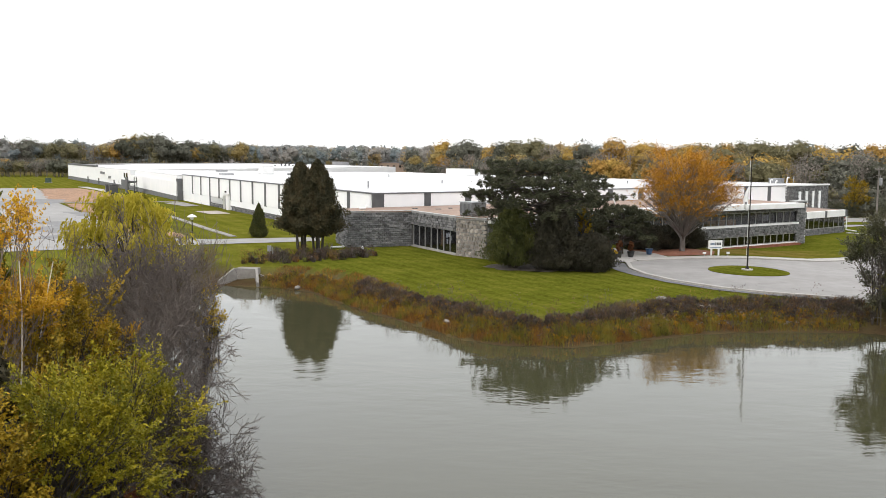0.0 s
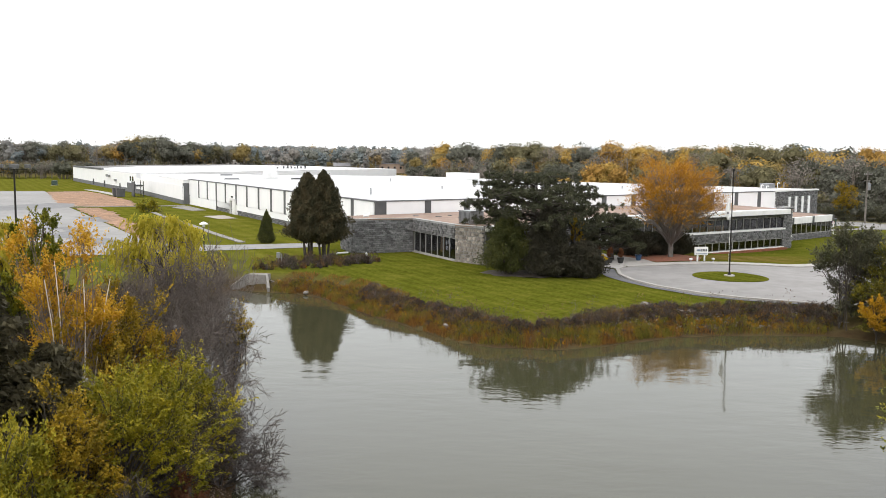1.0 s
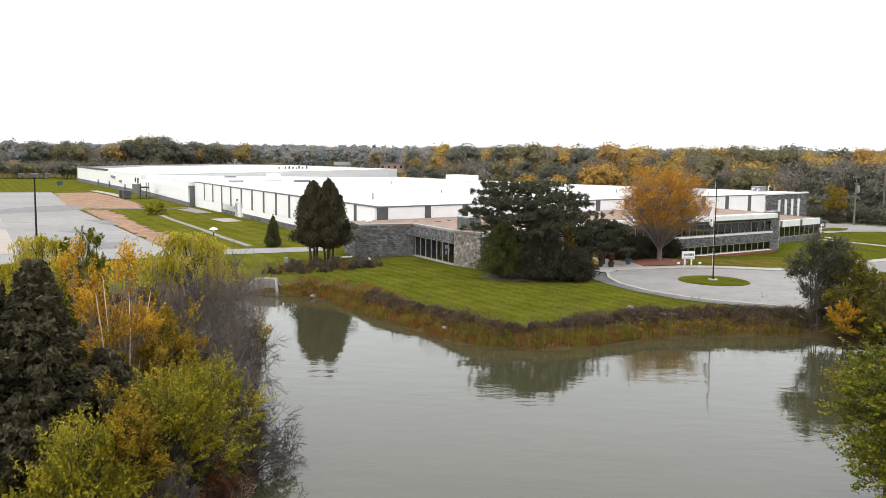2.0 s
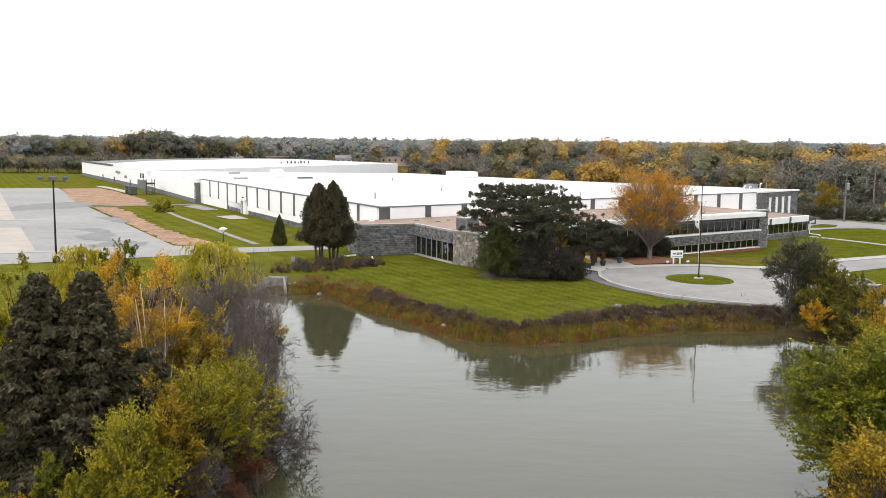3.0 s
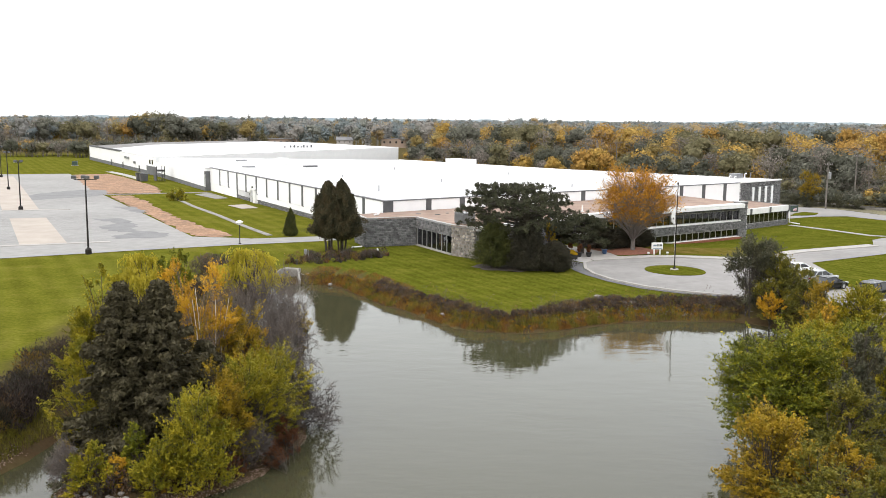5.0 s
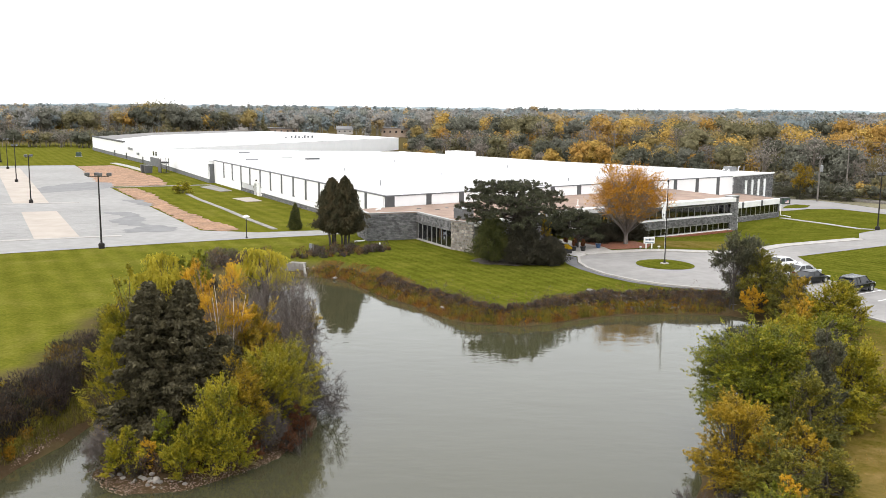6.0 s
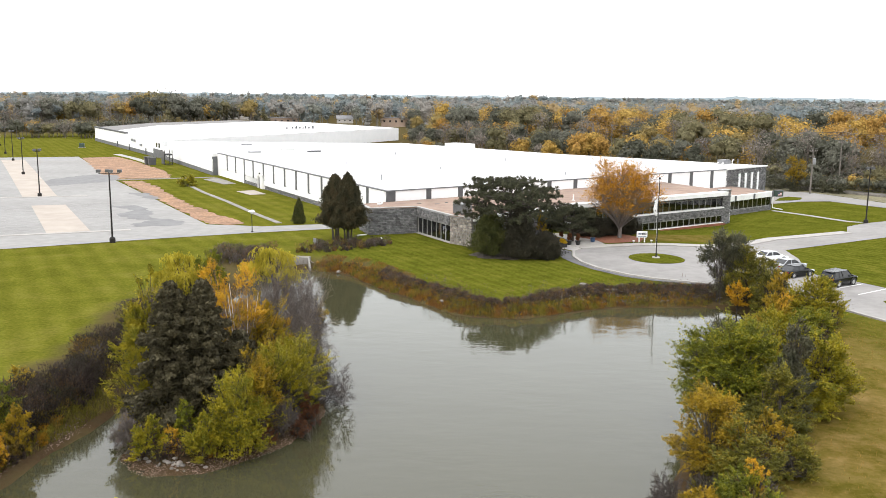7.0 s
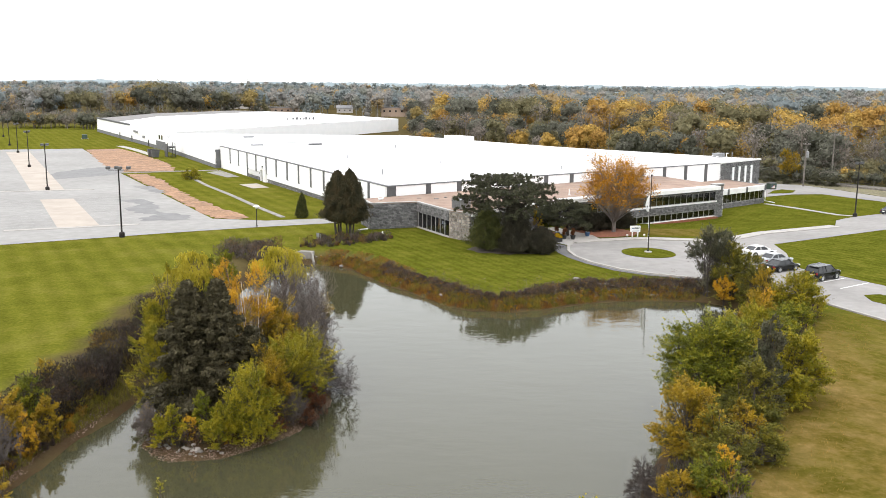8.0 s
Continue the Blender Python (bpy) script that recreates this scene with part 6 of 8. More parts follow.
# saplings at the foot of the walk
tree("sapling", 4.3, -3.4, 8.6, 0.8, 0.45, L_YELLOWGREEN, 166, 0.13, 101, "thin young tree with sparse pale green leaves", tips=22, trunk_r=0.05, z=-1.0)
tree("sapling", -8.3, -3.6, 8.4, 0.8, 0.45, L_YELLOWGREEN, 140, 0.13, 102, "thin young tree with sparse pale green leaves", tips=20, trunk_r=0.05, z=-1.0)
tree("sapling", -6.6, -3.2, 8.0, 0.7, 0.45, L_YELLOWGREEN, 116, 0.13, 103, "thin young tree with sparse pale green leaves", tips=18, trunk_r=0.05, z=-1.0)


# ---------------------------------------------------------------- woods and distance
# autumn tree colours; the greys also carry a little painted haze
WOOD_TONES = [(0.180, 0.158, 0.138), (0.215, 0.190, 0.165), (0.100, 0.102, 0.076), (0.165, 0.150, 0.082), (0.35, 0.215, 0.060), (0.40, 0.270, 0.075), (0.28, 0.215, 0.085), (0.145, 0.145, 0.115)]
M_WOODS = woods_material("autumn_woods", WOOD_TONES, 0.26)
# haze is painted into these far tree colours: paler, bluer, less contrast
HAZED_TONES = [(0.250, 0.246, 0.232), (0.205, 0.232, 0.230), (0.285, 0.268, 0.242), (0.190, 0.222, 0.228), (0.36, 0.275, 0.150), (0.225, 0.232, 0.200)]
M_FAR = woods_material("distant_woods", HAZED_TONES, 0.10, 1.8, 0.18)
# the ridge's blue is distance haze put into its base colour
M_RIDGE = material("haze_blue_ridge", (0.22, 0.275, 0.305), (0.28, 0.325, 0.340), 60.0, 1.0)
PHI = (1 + math.sqrt(5)) / 2
ICO = unit(np.array([(-1, PHI, 0), (1, PHI, 0), (-1, -PHI, 0), (1, -PHI, 0), (0, -1, PHI), (0, 1, PHI), (0, -1, -PHI), (0, 1, -PHI), (PHI, 0, -1), (PHI, 0, 1), (-PHI, 0, -1), (-PHI, 0, 1)], float))
ICO_FACES = np.array([f for f in itertools.combinations(range(12), 3) if all(np.linalg.norm(ICO[a] - ICO[b]) < 1.1 for a, b in itertools.combinations(f, 2))])
_c = ICO[ICO_FACES]
_flip = np.einsum("ij,ij->i", np.cross(_c[:, 1] - _c[:, 0], _c[:, 2] - _c[:, 0]), _c[:, 0]) < 0
ICO_FACES[_flip] = ICO_FACES[_flip][:, ::-1]


def crowns(name, trees_xy, rng, heights, tones, quads, size, mat, label, trunk_tone=0.13, lobes=(7, 10), conifer=0.0, bare_below=0.24, wide=(0.36, 0.52)):
    """Many trees as one stand: each a domed crown of uneven leafy lumps on a stem, or a few conifers among them."""
    leaf, tone, segs = [], [], []
    for (x, y), h, t, q in zip(trees_xy, heights, tones, quads):
        z = float(lie(x, y)) - 0.1
        bare = t < bare_below
        m = int(rng.integers(*lobes))
        if rng.random() < conifer:
            u = np.linspace(0.08, 0.97, m)
            a = rng.uniform(0, math.tau, m)
            off = 0.10 * h * (1 - u)
            lobe = np.column_stack([np.cos(a) * off, np.sin(a) * off, u * h])
            rad = 0.20 * h * (1.08 - u)
        else:
            r = h * rng.uniform(*wide)
            d = unit(rng.normal(size=(m, 3)) + np.array([0, 0, 0.45]))
            d[0] = (0, 0, 1)
            rad = r * rng.uniform(0.34, 0.56, m)
            lobe = d * (np.array([r, r, h * 0.42]) - np.minimum(rad, h * 0.3)[:, None]) * rng.uniform(0.75, 1.05, (m, 1)) + np.array([0, 0, h * 0.56])
            lobe[:, 2] = np.maximum(lobe[:, 2], rad * 0.6)
        lobe = lobe + np.array([x, y, z])
        k = rng.choice(m, q, p=rad ** 2 / np.sum(rad ** 2))
        nrm = unit(rng.normal(size=(q, 3)) + np.array([0, 0, 0.3]))
        c = lobe[k] + nrm * (rad[k] * rng.uniform(0.78, 1.14, q))[:, None] * np.array([1, 1, 0.86])
        c[:, 2] = np.maximum(c[:, 2], z + 0.3)
        # leaf clumps lie along the outside of each lump
        a = unit(np.cross(nrm + rng.normal(size=(q, 3)) * 0.3, rng.normal(size=(q, 3))))
        b = unit(np.cross(nrm + rng.normal(size=(q, 3)) * 0.3, a))
        s = size * (0.55 if bare else 1.0) * rng.uniform(0.5, 1.35, (q, 1))
        leaf.append(np.stack([c - a * s * 0.6 + b * s * 0.55, c + a * s * 0.75, c - a * s * 0.6 - b * s * 0.55], 1).reshape(-1, 3))
        tone.append(np.full(q * 3, t))
        if not bare:
            core = lobe[:, None] + ICO[None] * rad[:, None, None] * rng.uniform(0.50, 0.74, (m, 12, 1)) * np.array([1, 1, 0.86])
            leaf.append(core[:, ICO_FACES].reshape(-1, 3))
            tone.append(np.full(m * 60, t))
        segs.append((np.array([x, y, z]), np.array([x + rng.normal() * 0.4, y, z + h * 0.75]), 0.02 * h, 0.006 * h))
        for p in lobe[:int((7 if bare else 3) * (q > 100))]:
            segs.append((np.array([x, y, z + h * rng.uniform(0.2, 0.5)]), p, 0.008 * h, 0.003 * h))
    lq = limb_quads(segs, 3).reshape(-1, 4, 3)
    lq = np.concatenate([lq[:, :3], lq[:, (0, 2, 3)]], 1).reshape(-1, 3)
    ob = fast_mesh(name, np.concatenate(leaf + [lq]), 3, mat, tone=np.concatenate(tone + [np.full(len(lq), trunk_tone)]))
    return tagged(ob, label, "woods", kind="stuff")


def tone_pick(rng, n, weights):
    w = np.array(weights, float)
    return (rng.choice(len(w), n, p=w / w.sum()) + 0.5) / len(w)


# golden tree and dark bushes where the service road turns
tree("autumn_tree", 73.6, 177.6, 7.6, 2.7, 0.2, L_GOLD, 5200, 0.17, 301, "golden yellow tree beside the service road", tips=60, trunk_r=0.12)
for bx, by, bh, br, sd in ((69.6, 177.6, 3.0, 2.0, 302), (72.4, 175.4, 3.0, 1.8, 303), (76.2, 176.6, 3.6, 2.2, 304), (78.6, 173.4, 3.2, 1.9, 305), (80.4, 170.6, 2.4, 1.6, 306)):
    tree("dark_bush", bx, by, bh, br, 0.02, L_GREYGREEN, 2600, 0.16, sd, "dark dull green bush beside the service road", "shrub", tips=40, stems=4, trunk_r=0.05)


def build_woods():
    rng = np.random.default_rng(7)
    # east belt behind the hall and the service road: grey and dull green, then a golden stand behind it
    near = along_line([(66, 196), (78, 190), (90, 183), (104, 170), (125, 150), (150, 130), (190, 105)], 2.2, rng, (-1, 26))
    back = along_line([(60, 222), (110, 210), (150, 170), (200, 140), (260, 100)], 2.2, rng, (-10, 70))
    mid = along_line([(66, 196), (40, 206), (20, 226), (-4, 262), (-14, 300), (-20, 372), (-40, 430)], 2.2, rng, (-42, -6))
    mid2 = along_line([(160, 250), (110, 270), (60, 280), (20, 320), (0, 380), (-10, 460)], 2.2, rng, (-80, 20))
    xy = np.concatenate([near, back, mid, mid2])
    n = len(xy)
    # tones keep to patches, as stands of one kind do
    patch = np.array([noise.noise(Vector((x * 0.022, y * 0.022, 0.3))) for x, y in xy]) + rng.normal(size=n) * 0.2
    patch += 0.30 * smooth(xy[:, 1], 215, 260) * smooth(xy[:, 0], 15, 55) - 0.34 * smooth(-xy[:, 1], -215, -190)
    tn = np.where(patch > 0.17, tone_pick(rng, n, (1, 1, 1, 2, 5, 7, 4, 1)), tone_pick(rng, n, (8, 6, 5, 4, 0.3, 0.8, 2.0, 5)))
    hs = np.concatenate([rng.uniform(9, 14.5, len(near)), rng.uniform(11, 16.5, len(back)), rng.uniform(7, 12, len(mid)), rng.uniform(13, 19, len(mid2))])
    crowns("woods", xy, rng, hs, tn, np.full(n, 640), 0.52, M_WOODS, "mixed autumn woods in grey, green and golden yellow", conifer=0.03)
    # grey growth close behind the rear hall
    grey = np.column_stack([rng.uniform(-26, 14, 60), rng.uniform(318, 450, 60)])
    crowns("woods", grey, rng, rng.uniform(5, 9, 60), tone_pick(rng, 60, (7, 6, 3, 3, 0.2, 1, 2, 4)), np.full(60, 420), 0.5, M_WOODS, "low grey-brown trees behind the rear hall")
    # low scrub at the foot of the woods
    scrub = np.concatenate([along_line([(64, 186), (76, 180), (88, 171), (102, 160), (130, 140), (170, 112)], 0.8, rng, (-3, 5)), along_line([(62, 188), (38, 199), (16, 222), (-6, 256), (-16, 300), (-26, 372)], 2.2, rng, (-6, 2))])
    m = len(scrub)
    crowns("scrub", scrub, rng, rng.uniform(2.2, 4.8, m), tone_pick(rng, m, (4, 2, 9, 3, 0.2, 0.8, 1, 5)), np.full(m, 220), 0.30, M_WOODS, "tangled dark scrub at the wood's edge", lobes=(5, 8), wide=(0.5, 0.7))
    under = along_line([(64, 188), (78, 184), (90, 177), (104, 164), (125, 146), (150, 126), (190, 101)], 1.0, rng, (-2, 22))
    m = len(under)
    crowns("scrub", under, rng, rng.uniform(3.0, 6.5, m), tone_pick(rng, m, (5, 3, 8, 3, 0.2, 0.8, 1.2, 6)), np.full(m, 200), 0.40, M_WOODS, "dark undergrowth between the trees", lobes=(5, 8), wide=(0.45, 0.65))
    # west trees beyond the field
    west = along_line([(-420, 420), (-330, 440), (-260, 480), (-205, 505), (-150, 520), (-120, 560)], 3.4, rng, (-4, 40))
    m = len(west)
    wh = rng.uniform(14, 20.5, m) + 6.0 * np.exp(-((west[:, 0] + 190) / 26) ** 2)
    crowns("woods", west, rng, wh, tone_pick(rng, m, (4, 3, 7, 6, 0.8, 0.6, 2, 6)), np.full(m, 560), 0.72, M_WOODS, "mixed trees beyond the far field", conifer=0.12)
    edge = np.concatenate([along_line([(-420, 405), (-330, 425), (-260, 462), (-205, 488), (-160, 505)], 1.7, rng, (-3, 5)), np.column_stack([rng.uniform(-212, -163, 90), rng.uniform(366, 394, 90)])])
    m = len(edge)
    crowns("scrub", edge, rng, np.concatenate([rng.uniform(3.0, 7.0, m - 90), rng.uniform(4.5, 9.0, 90)]), tone_pick(rng, m, (7, 5, 5, 3, 0.5, 1.0, 1.5, 3)), np.full(m, 240), 0.42, M_WOODS, "tangled scrub at the far field's edge", lobes=(5, 8), wide=(0.5, 0.7))
    # middle distance
    pts = np.column_stack([rng.uniform(-560, 620, 2300), rng.uniform(330, 900, 2300)])
    keep = ((pts[:, 1] > 520) | (pts[:, 0] > 40) | (pts[:, 0] < -240)) & (np.abs(pts[:, 0]) < 0.60 * pts[:, 1] + 60) & (pts[:, 1] > 400 - 0.2 * pts[:, 0])
    pts = pts[keep]
    for bx, by in FAR_SITES:
        u = np.clip((pts[:, 0] * bx + (pts[:, 1] + 28) * (by + 28)) / (bx * bx + (by + 28) ** 2), 0, 1)
        pts = pts[(np.hypot(pts[:, 0] - u * bx, pts[:, 1] + 28 - u * (by + 28)) > 8) | (u > 0.99)]
    m = len(pts)
    stand = np.array([noise.noise(Vector((x * 0.012, y * 0.012, 7.0))) for x, y in pts]) + rng.normal(size=m) * 0.18
    tn = np.where(stand + 0.2 * smooth(pts[:, 0], 20, 90) > 0.2, tone_pick(rng, m, (3, 2, 3, 1, 4, 3)), tone_pick(rng, m, (4, 4, 3, 3, 0.4, 4)))
    crowns("distant_woods", pts, rng, rng.uniform(13, 20.5, m) + 2.5 * stand, tn, np.full(m, 125), 1.0, M_FAR, "middle-distance trees in dull green, grey and gold, haze put into their colours", lobes=(6, 9), bare_below=-1, conifer=0.06)
    far = np.column_stack([rng.uniform(-1300, 1300, 2600), rng.uniform(850, 1900, 2600)])
    far = far[np.abs(far[:, 0]) < 0.60 * far[:, 1] + 60]
    m = len(far)
    roll = np.array([noise.noise(Vector((x * 0.006, y * 0.003, 4.0))) for x, y in far])
    crowns("distant_woods", far, rng, rng.uniform(12, 19, m) + 6.0 * roll, tone_pick(rng, m, (3, 5, 2, 5, 0.5, 3)), np.full(m, 30), 2.0, M_FAR, "trees far off, coloured blue-green and grey for haze", lobes=(4, 6), bare_below=-1)
    # the last ridge, its wooded slope painted the blue of haze
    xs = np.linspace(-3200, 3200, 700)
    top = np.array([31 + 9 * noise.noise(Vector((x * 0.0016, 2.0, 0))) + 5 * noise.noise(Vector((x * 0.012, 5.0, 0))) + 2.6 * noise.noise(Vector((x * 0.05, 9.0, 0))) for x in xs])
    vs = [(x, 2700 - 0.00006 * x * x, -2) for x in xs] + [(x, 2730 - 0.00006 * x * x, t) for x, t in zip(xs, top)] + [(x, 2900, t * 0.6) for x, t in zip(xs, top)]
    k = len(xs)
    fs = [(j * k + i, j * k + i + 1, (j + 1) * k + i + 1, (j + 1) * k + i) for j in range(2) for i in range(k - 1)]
    tagged(mesh_object("backdrop", vs, fs, M_RIDGE), "low wooded ridge on the horizon, coloured haze blue", "ridge", kind="structure")


FAR_SITES = [(-137, 617), (-51, 590), (-198, 730), (-22, 470), (-96, 660)]
build_woods()


# ---------------------------------------------------------------- lamps, poles, signs
M_LAMPGLASS = material("frosted_lamp_glass", (0.62, 0.63, 0.62), (0.74, 0.75, 0.74), 0.3, 0.3)
M_PORCELAIN = material("porcelain_insulator", (0.210, 0.203, 0.196), (0.315, 0.308, 0.301), 0.2, 0.3)
M_WIRE = material("weathered_wire", (0.035, 0.035, 0.035), (0.063, 0.063, 0.063), 1.0, 0.6)
M_FLAG = material("white_flag_cloth", (0.66, 0.66, 0.65), (0.80, 0.80, 0.79), 0.5, 0.9)
M_SIGNGREY = material("sign_grey_mark", (0.042, 0.045, 0.049), (0.084, 0.087, 0.091), 0.4, 0.6)
M_SIGNBLUE = material("sign_blue_grey_mark", (0.140, 0.182, 0.231), (0.196, 0.238, 0.294), 0.4, 0.6)
M_GREENBOX = material("dark_green_steel", (0.021, 0.042, 0.032), (0.038, 0.066, 0.049), 0.8, 0.5)
M_FLAGRED = material("painted_red", (0.245, 0.035, 0.035), (0.336, 0.063, 0.056), 0.5, 0.6)
M_FLAGBLUE = material("painted_blue", (0.021, 0.035, 0.112), (0.042, 0.063, 0.168), 0.5, 0.6)
M_BLUEPOT = material("blue_glazed_pot", (0.021, 0.049, 0.112), (0.042, 0.091, 0.182), 0.2, 0.3)
M_MUM = leaf_material("yellow_flowers", [(0.350, 0.210, 0.0070), (0.455, 0.294, 0.0105), (0.504, 0.350, 0.0140)], 0.3)


def lot_lamp(x, y, turn, tall=8.9, heads=4, label="tall dark lot lamp with four floodlight heads", z=None):
    z = float(lie(x, y)) if z is None else z
    th = thing("lot_lamp", x, y, z, turn, label, "lot lamp", "lot lamps")
    part("base", tube([(0, 0, -0.3), (0, 0, 0.55), (0, 0, 0.7)], [0.36, 0.36, 0.2], 12), M_BRONZE, th, "dark round footing")
    part("pole", tube([(0, 0, 0.6), (0, 0, tall)], [0.115, 0.075], 10), M_BRONZE, th)
    part("crossarm", tube([(-1.25 if heads > 2 else -0.6, 0, tall - 0.35), (1.25 if heads > 2 else 0.6, 0, tall - 0.35)], 0.045, 6), M_BRONZE, th)
    spots = [(-1.25, 0), (1.25, 0), (-0.28, 0.35), (0.28, -0.35)] if heads > 2 else [(-0.5, 0), (0.5, 0)]
    for hx, hy in spots[:heads]:
        hd = part("lamp_head", box(hx - 0.26, hx + 0.26, hy - 0.2, hy + 0.2, tall - 0.25, tall + 0.12, bevel=0.05), M_GREYBAND, th, "dark floodlight head")
        part("lens", box(hx - 0.2, hx + 0.2, hy - 0.15, hy + 0.15, tall - 0.265, tall - 0.25), M_LAMPGLASS, hd, "pale glass lens")
    return th


lot_lamp(-43.5, 82.0, 8)
for lx, ly in ((-76.4, 131.0), (-102.0, 175.8), (-128.0, 221.6), (-147.5, 254.5), (-175, 303)):
    lot_lamp(lx, ly, 60, 8.4, 2, "tall dark lot lamp with two floodlight heads")
lot_lamp(63.6, 117.4, 20, 8.9, 2, "tall dark lot lamp with two floodlight heads beside the drive")


def post_lamp(x, y):
    th = thing("post_lamp", x, y, float(lie(x, y)), 0, "low dark post lamp with a white domed cap beside the path", "post lamp")
    part("base", tube([(0, 0, -0.2), (0, 0, 0.12), (0, 0, 0.2)], [0.17, 0.17, 0.07], 10), M_BRONZE, th)
    part("pole", tube([(0, 0, 0.15), (0, 0, 2.55)], [0.06, 0.05], 8), M_BRONZE, th)
    part("globe", tube([(0, 0, 2.5), (0, 0, 2.6), (0, 0, 2.8)], [0.1, 0.17, 0.2], 12), M_LAMPGLASS, th, "frosted lamp globe")
    part("shade", tube([(0, 0, 2.78), (0, 0, 2.84), (0, 0, 2.98), (0, 0, 3.06)], [0.46, 0.45, 0.26, 0.05], 16), M_FASCIA, th, "white domed cap")


post_lamp(-28.6, 92.0)


def flagpole(x, y):
    th = thing("flagpole", x, y, float(lie(x, y)) + 0.1, 0, "tall dark flagpole with a limp white flag", "flagpole")
    part("base", tube([(0, 0, -0.1), (0, 0, 0.08), (0, 0, 0.1)], [0.45, 0.45, 0.4], 16), M_CONCRETE, th, "pale concrete footing")
    part("collar", tube([(0, 0, 0.08), (0, 0, 0.28)], [0.16, 0.11], 12), M_BRONZE, th)
    part("pole", tube([(0, 0, 0.1), (0, 0, 9.0)], [0.065, 0.035], 10), M_BRONZE, th)
    part("finial", tube([(0, 0, 9.0), (0, 0, 9.08), (0, 0, 9.2), (0, 0, 9.26)], [0.05, 0.11, 0.1, 0.02], 10), M_BRONZE, th)
    part("rope", tube([(-0.1, 0, 1.2), (-0.12, 0, 8.9)], 0.012, 4), M_FLAG, th)
    bm = bmesh.new()
    n, m = 9, 12
    rows = []
    for j in range(m + 1):
        v = j / m
        row = []
        for i in range(n + 1):
            u = i / n
            w = 0.10 + 0.34 * math.sin(min(1.0, v * 1.25) * math.pi * 0.62)
            row.append(bm.verts.new((-0.13 - u * w, 0.13 * math.sin(u * 9 + v * 2.2) * (0.3 + v), 6.9 - 1.95 * v - 0.35 * u * (1 - v) - 0.12 * math.sin(u * 5))))
        rows.append(row)
    for a, b in zip(rows, rows[1:]):
        for i in range(n):
            bm.faces.new((a[i], a[i + 1], b[i + 1], b[i]))
    flag = part("flag", bm, M_FLAG, th, "white cloth flag hanging in folds", shade=True)
    so = flag.modifiers.new("cloth", "SOLIDIFY")
    so.thickness = 0.01
    part("emblem", box(-0.42, -0.28, -0.10, -0.07, 5.35, 5.55, bevel=0.01), M_SIGNGREY, flag, "small dark emblem")


flagpole(22.0, 76.4)


def sign_board(x, y, turn):
    th = thing("sign_board", x, y, float(lie(x, y)), turn, "white entrance sign on two white posts", "sign")
    th.scale = (0.82, 0.82, 0.82)
    part("board", box(-0.85, 0.85, -0.09, 0.09, 0.75, 1.75, bevel=0.02), M_FASCIA, th)
    for sx in (-0.45, 0.45):
        part("post", box(sx - 0.09, sx + 0.09, -0.08, 0.08, -0.2, 0.75, bevel=0.01), M_FASCIA, th)
    board = th.children[0]
    part("mark", box(-0.62, -0.12, -0.112, -0.09, 1.22, 1.46), M_SIGNBLUE, board, "pale blue-grey logo shape")
    for k in range(4):
        part("letter_bar", box(-0.04 + k * 0.19, 0.10 + k * 0.19, -0.112, -0.09, 1.2, 1.5), M_SIGNGREY, board, "dark grey bar of lettering")
    part("line_bar", box(-0.7, 0.7, -0.112, -0.09, 0.86, 0.96), M_SIGNBLUE, board, "grey-blue bar of small lettering")
    for sx in (-1.15, 1.2):
        fl = thing("ground_lamp", x + sx * math.cos(radians(turn)), y + sx * math.sin(radians(turn)) - 0.4, float(lie(x, y)), turn, "small white ground floodlight by the sign", "ground lamp", "sign lamps")
        part("stem", box(-0.03, 0.03, -0.03, 0.03, -0.1, 0.2), M_GALV, fl)
        part("lamp_head", box(-0.14, 0.14, -0.1, 0.1, 0.18, 0.36, bevel=0.03), M_FASCIA, fl)


sign_board(22.6, 88.3, 10)


def utility_pole(x, y, z, tall, turn, label, transformer):
    th = thing("utility_pole", x, y, z, turn, label, "utility pole")
    part("pole", tube([(0, 0, -0.5), (0, 0, tall)], [0.19, 0.12], 8), M_POLE, th)
    part("crossarm", box(-1.2, 1.2, -0.16, -0.06, tall - 0.75, tall - 0.6), M_POLE, th)
    for sx in (-1.1, -0.45, 0.45, 1.1):
        part("insulator", tube([(sx, -0.11, tall - 0.6), (sx, -0.11, tall - 0.52), (sx, -0.11, tall - 0.38)], [0.03, 0.07, 0.04], 8), M_PORCELAIN, th)
    if transformer:
        can = part("transformer", tube([(0.45, -0.1, tall - 3.6), (0.45, -0.1, tall - 3.5), (0.45, -0.1, tall - 2.3), (0.45, -0.1, tall - 2.2)], [0.3, 0.36, 0.36, 0.2], 12), M_GALV, th, "pale grey transformer can")
        part("bushing", tube([(0.4, -0.1, tall - 2.2), (0.4, -0.1, tall - 1.8)], 0.05, 6), M_PORCELAIN, can)
        part("crossarm", box(-0.8, 0.8, -0.14, -0.05, tall - 1.8, tall - 1.68), M_POLE, th)


utility_pole(74.4, 170.0, -1.2, 9.8, 30, "weathered wooden utility pole with a transformer", True)
utility_pole(84.6, 180.4, -1.2, 11.3, 30, "weathered wooden utility pole behind the railway", False)
utility_pole(150.0, 190.0, -1.2, 12.0, 30, "weathered wooden utility pole behind the railway", False)
utility_pole(47.0, 272.0, -1.2, 12.0, 30, "weathered wooden utility pole among the trees", False)


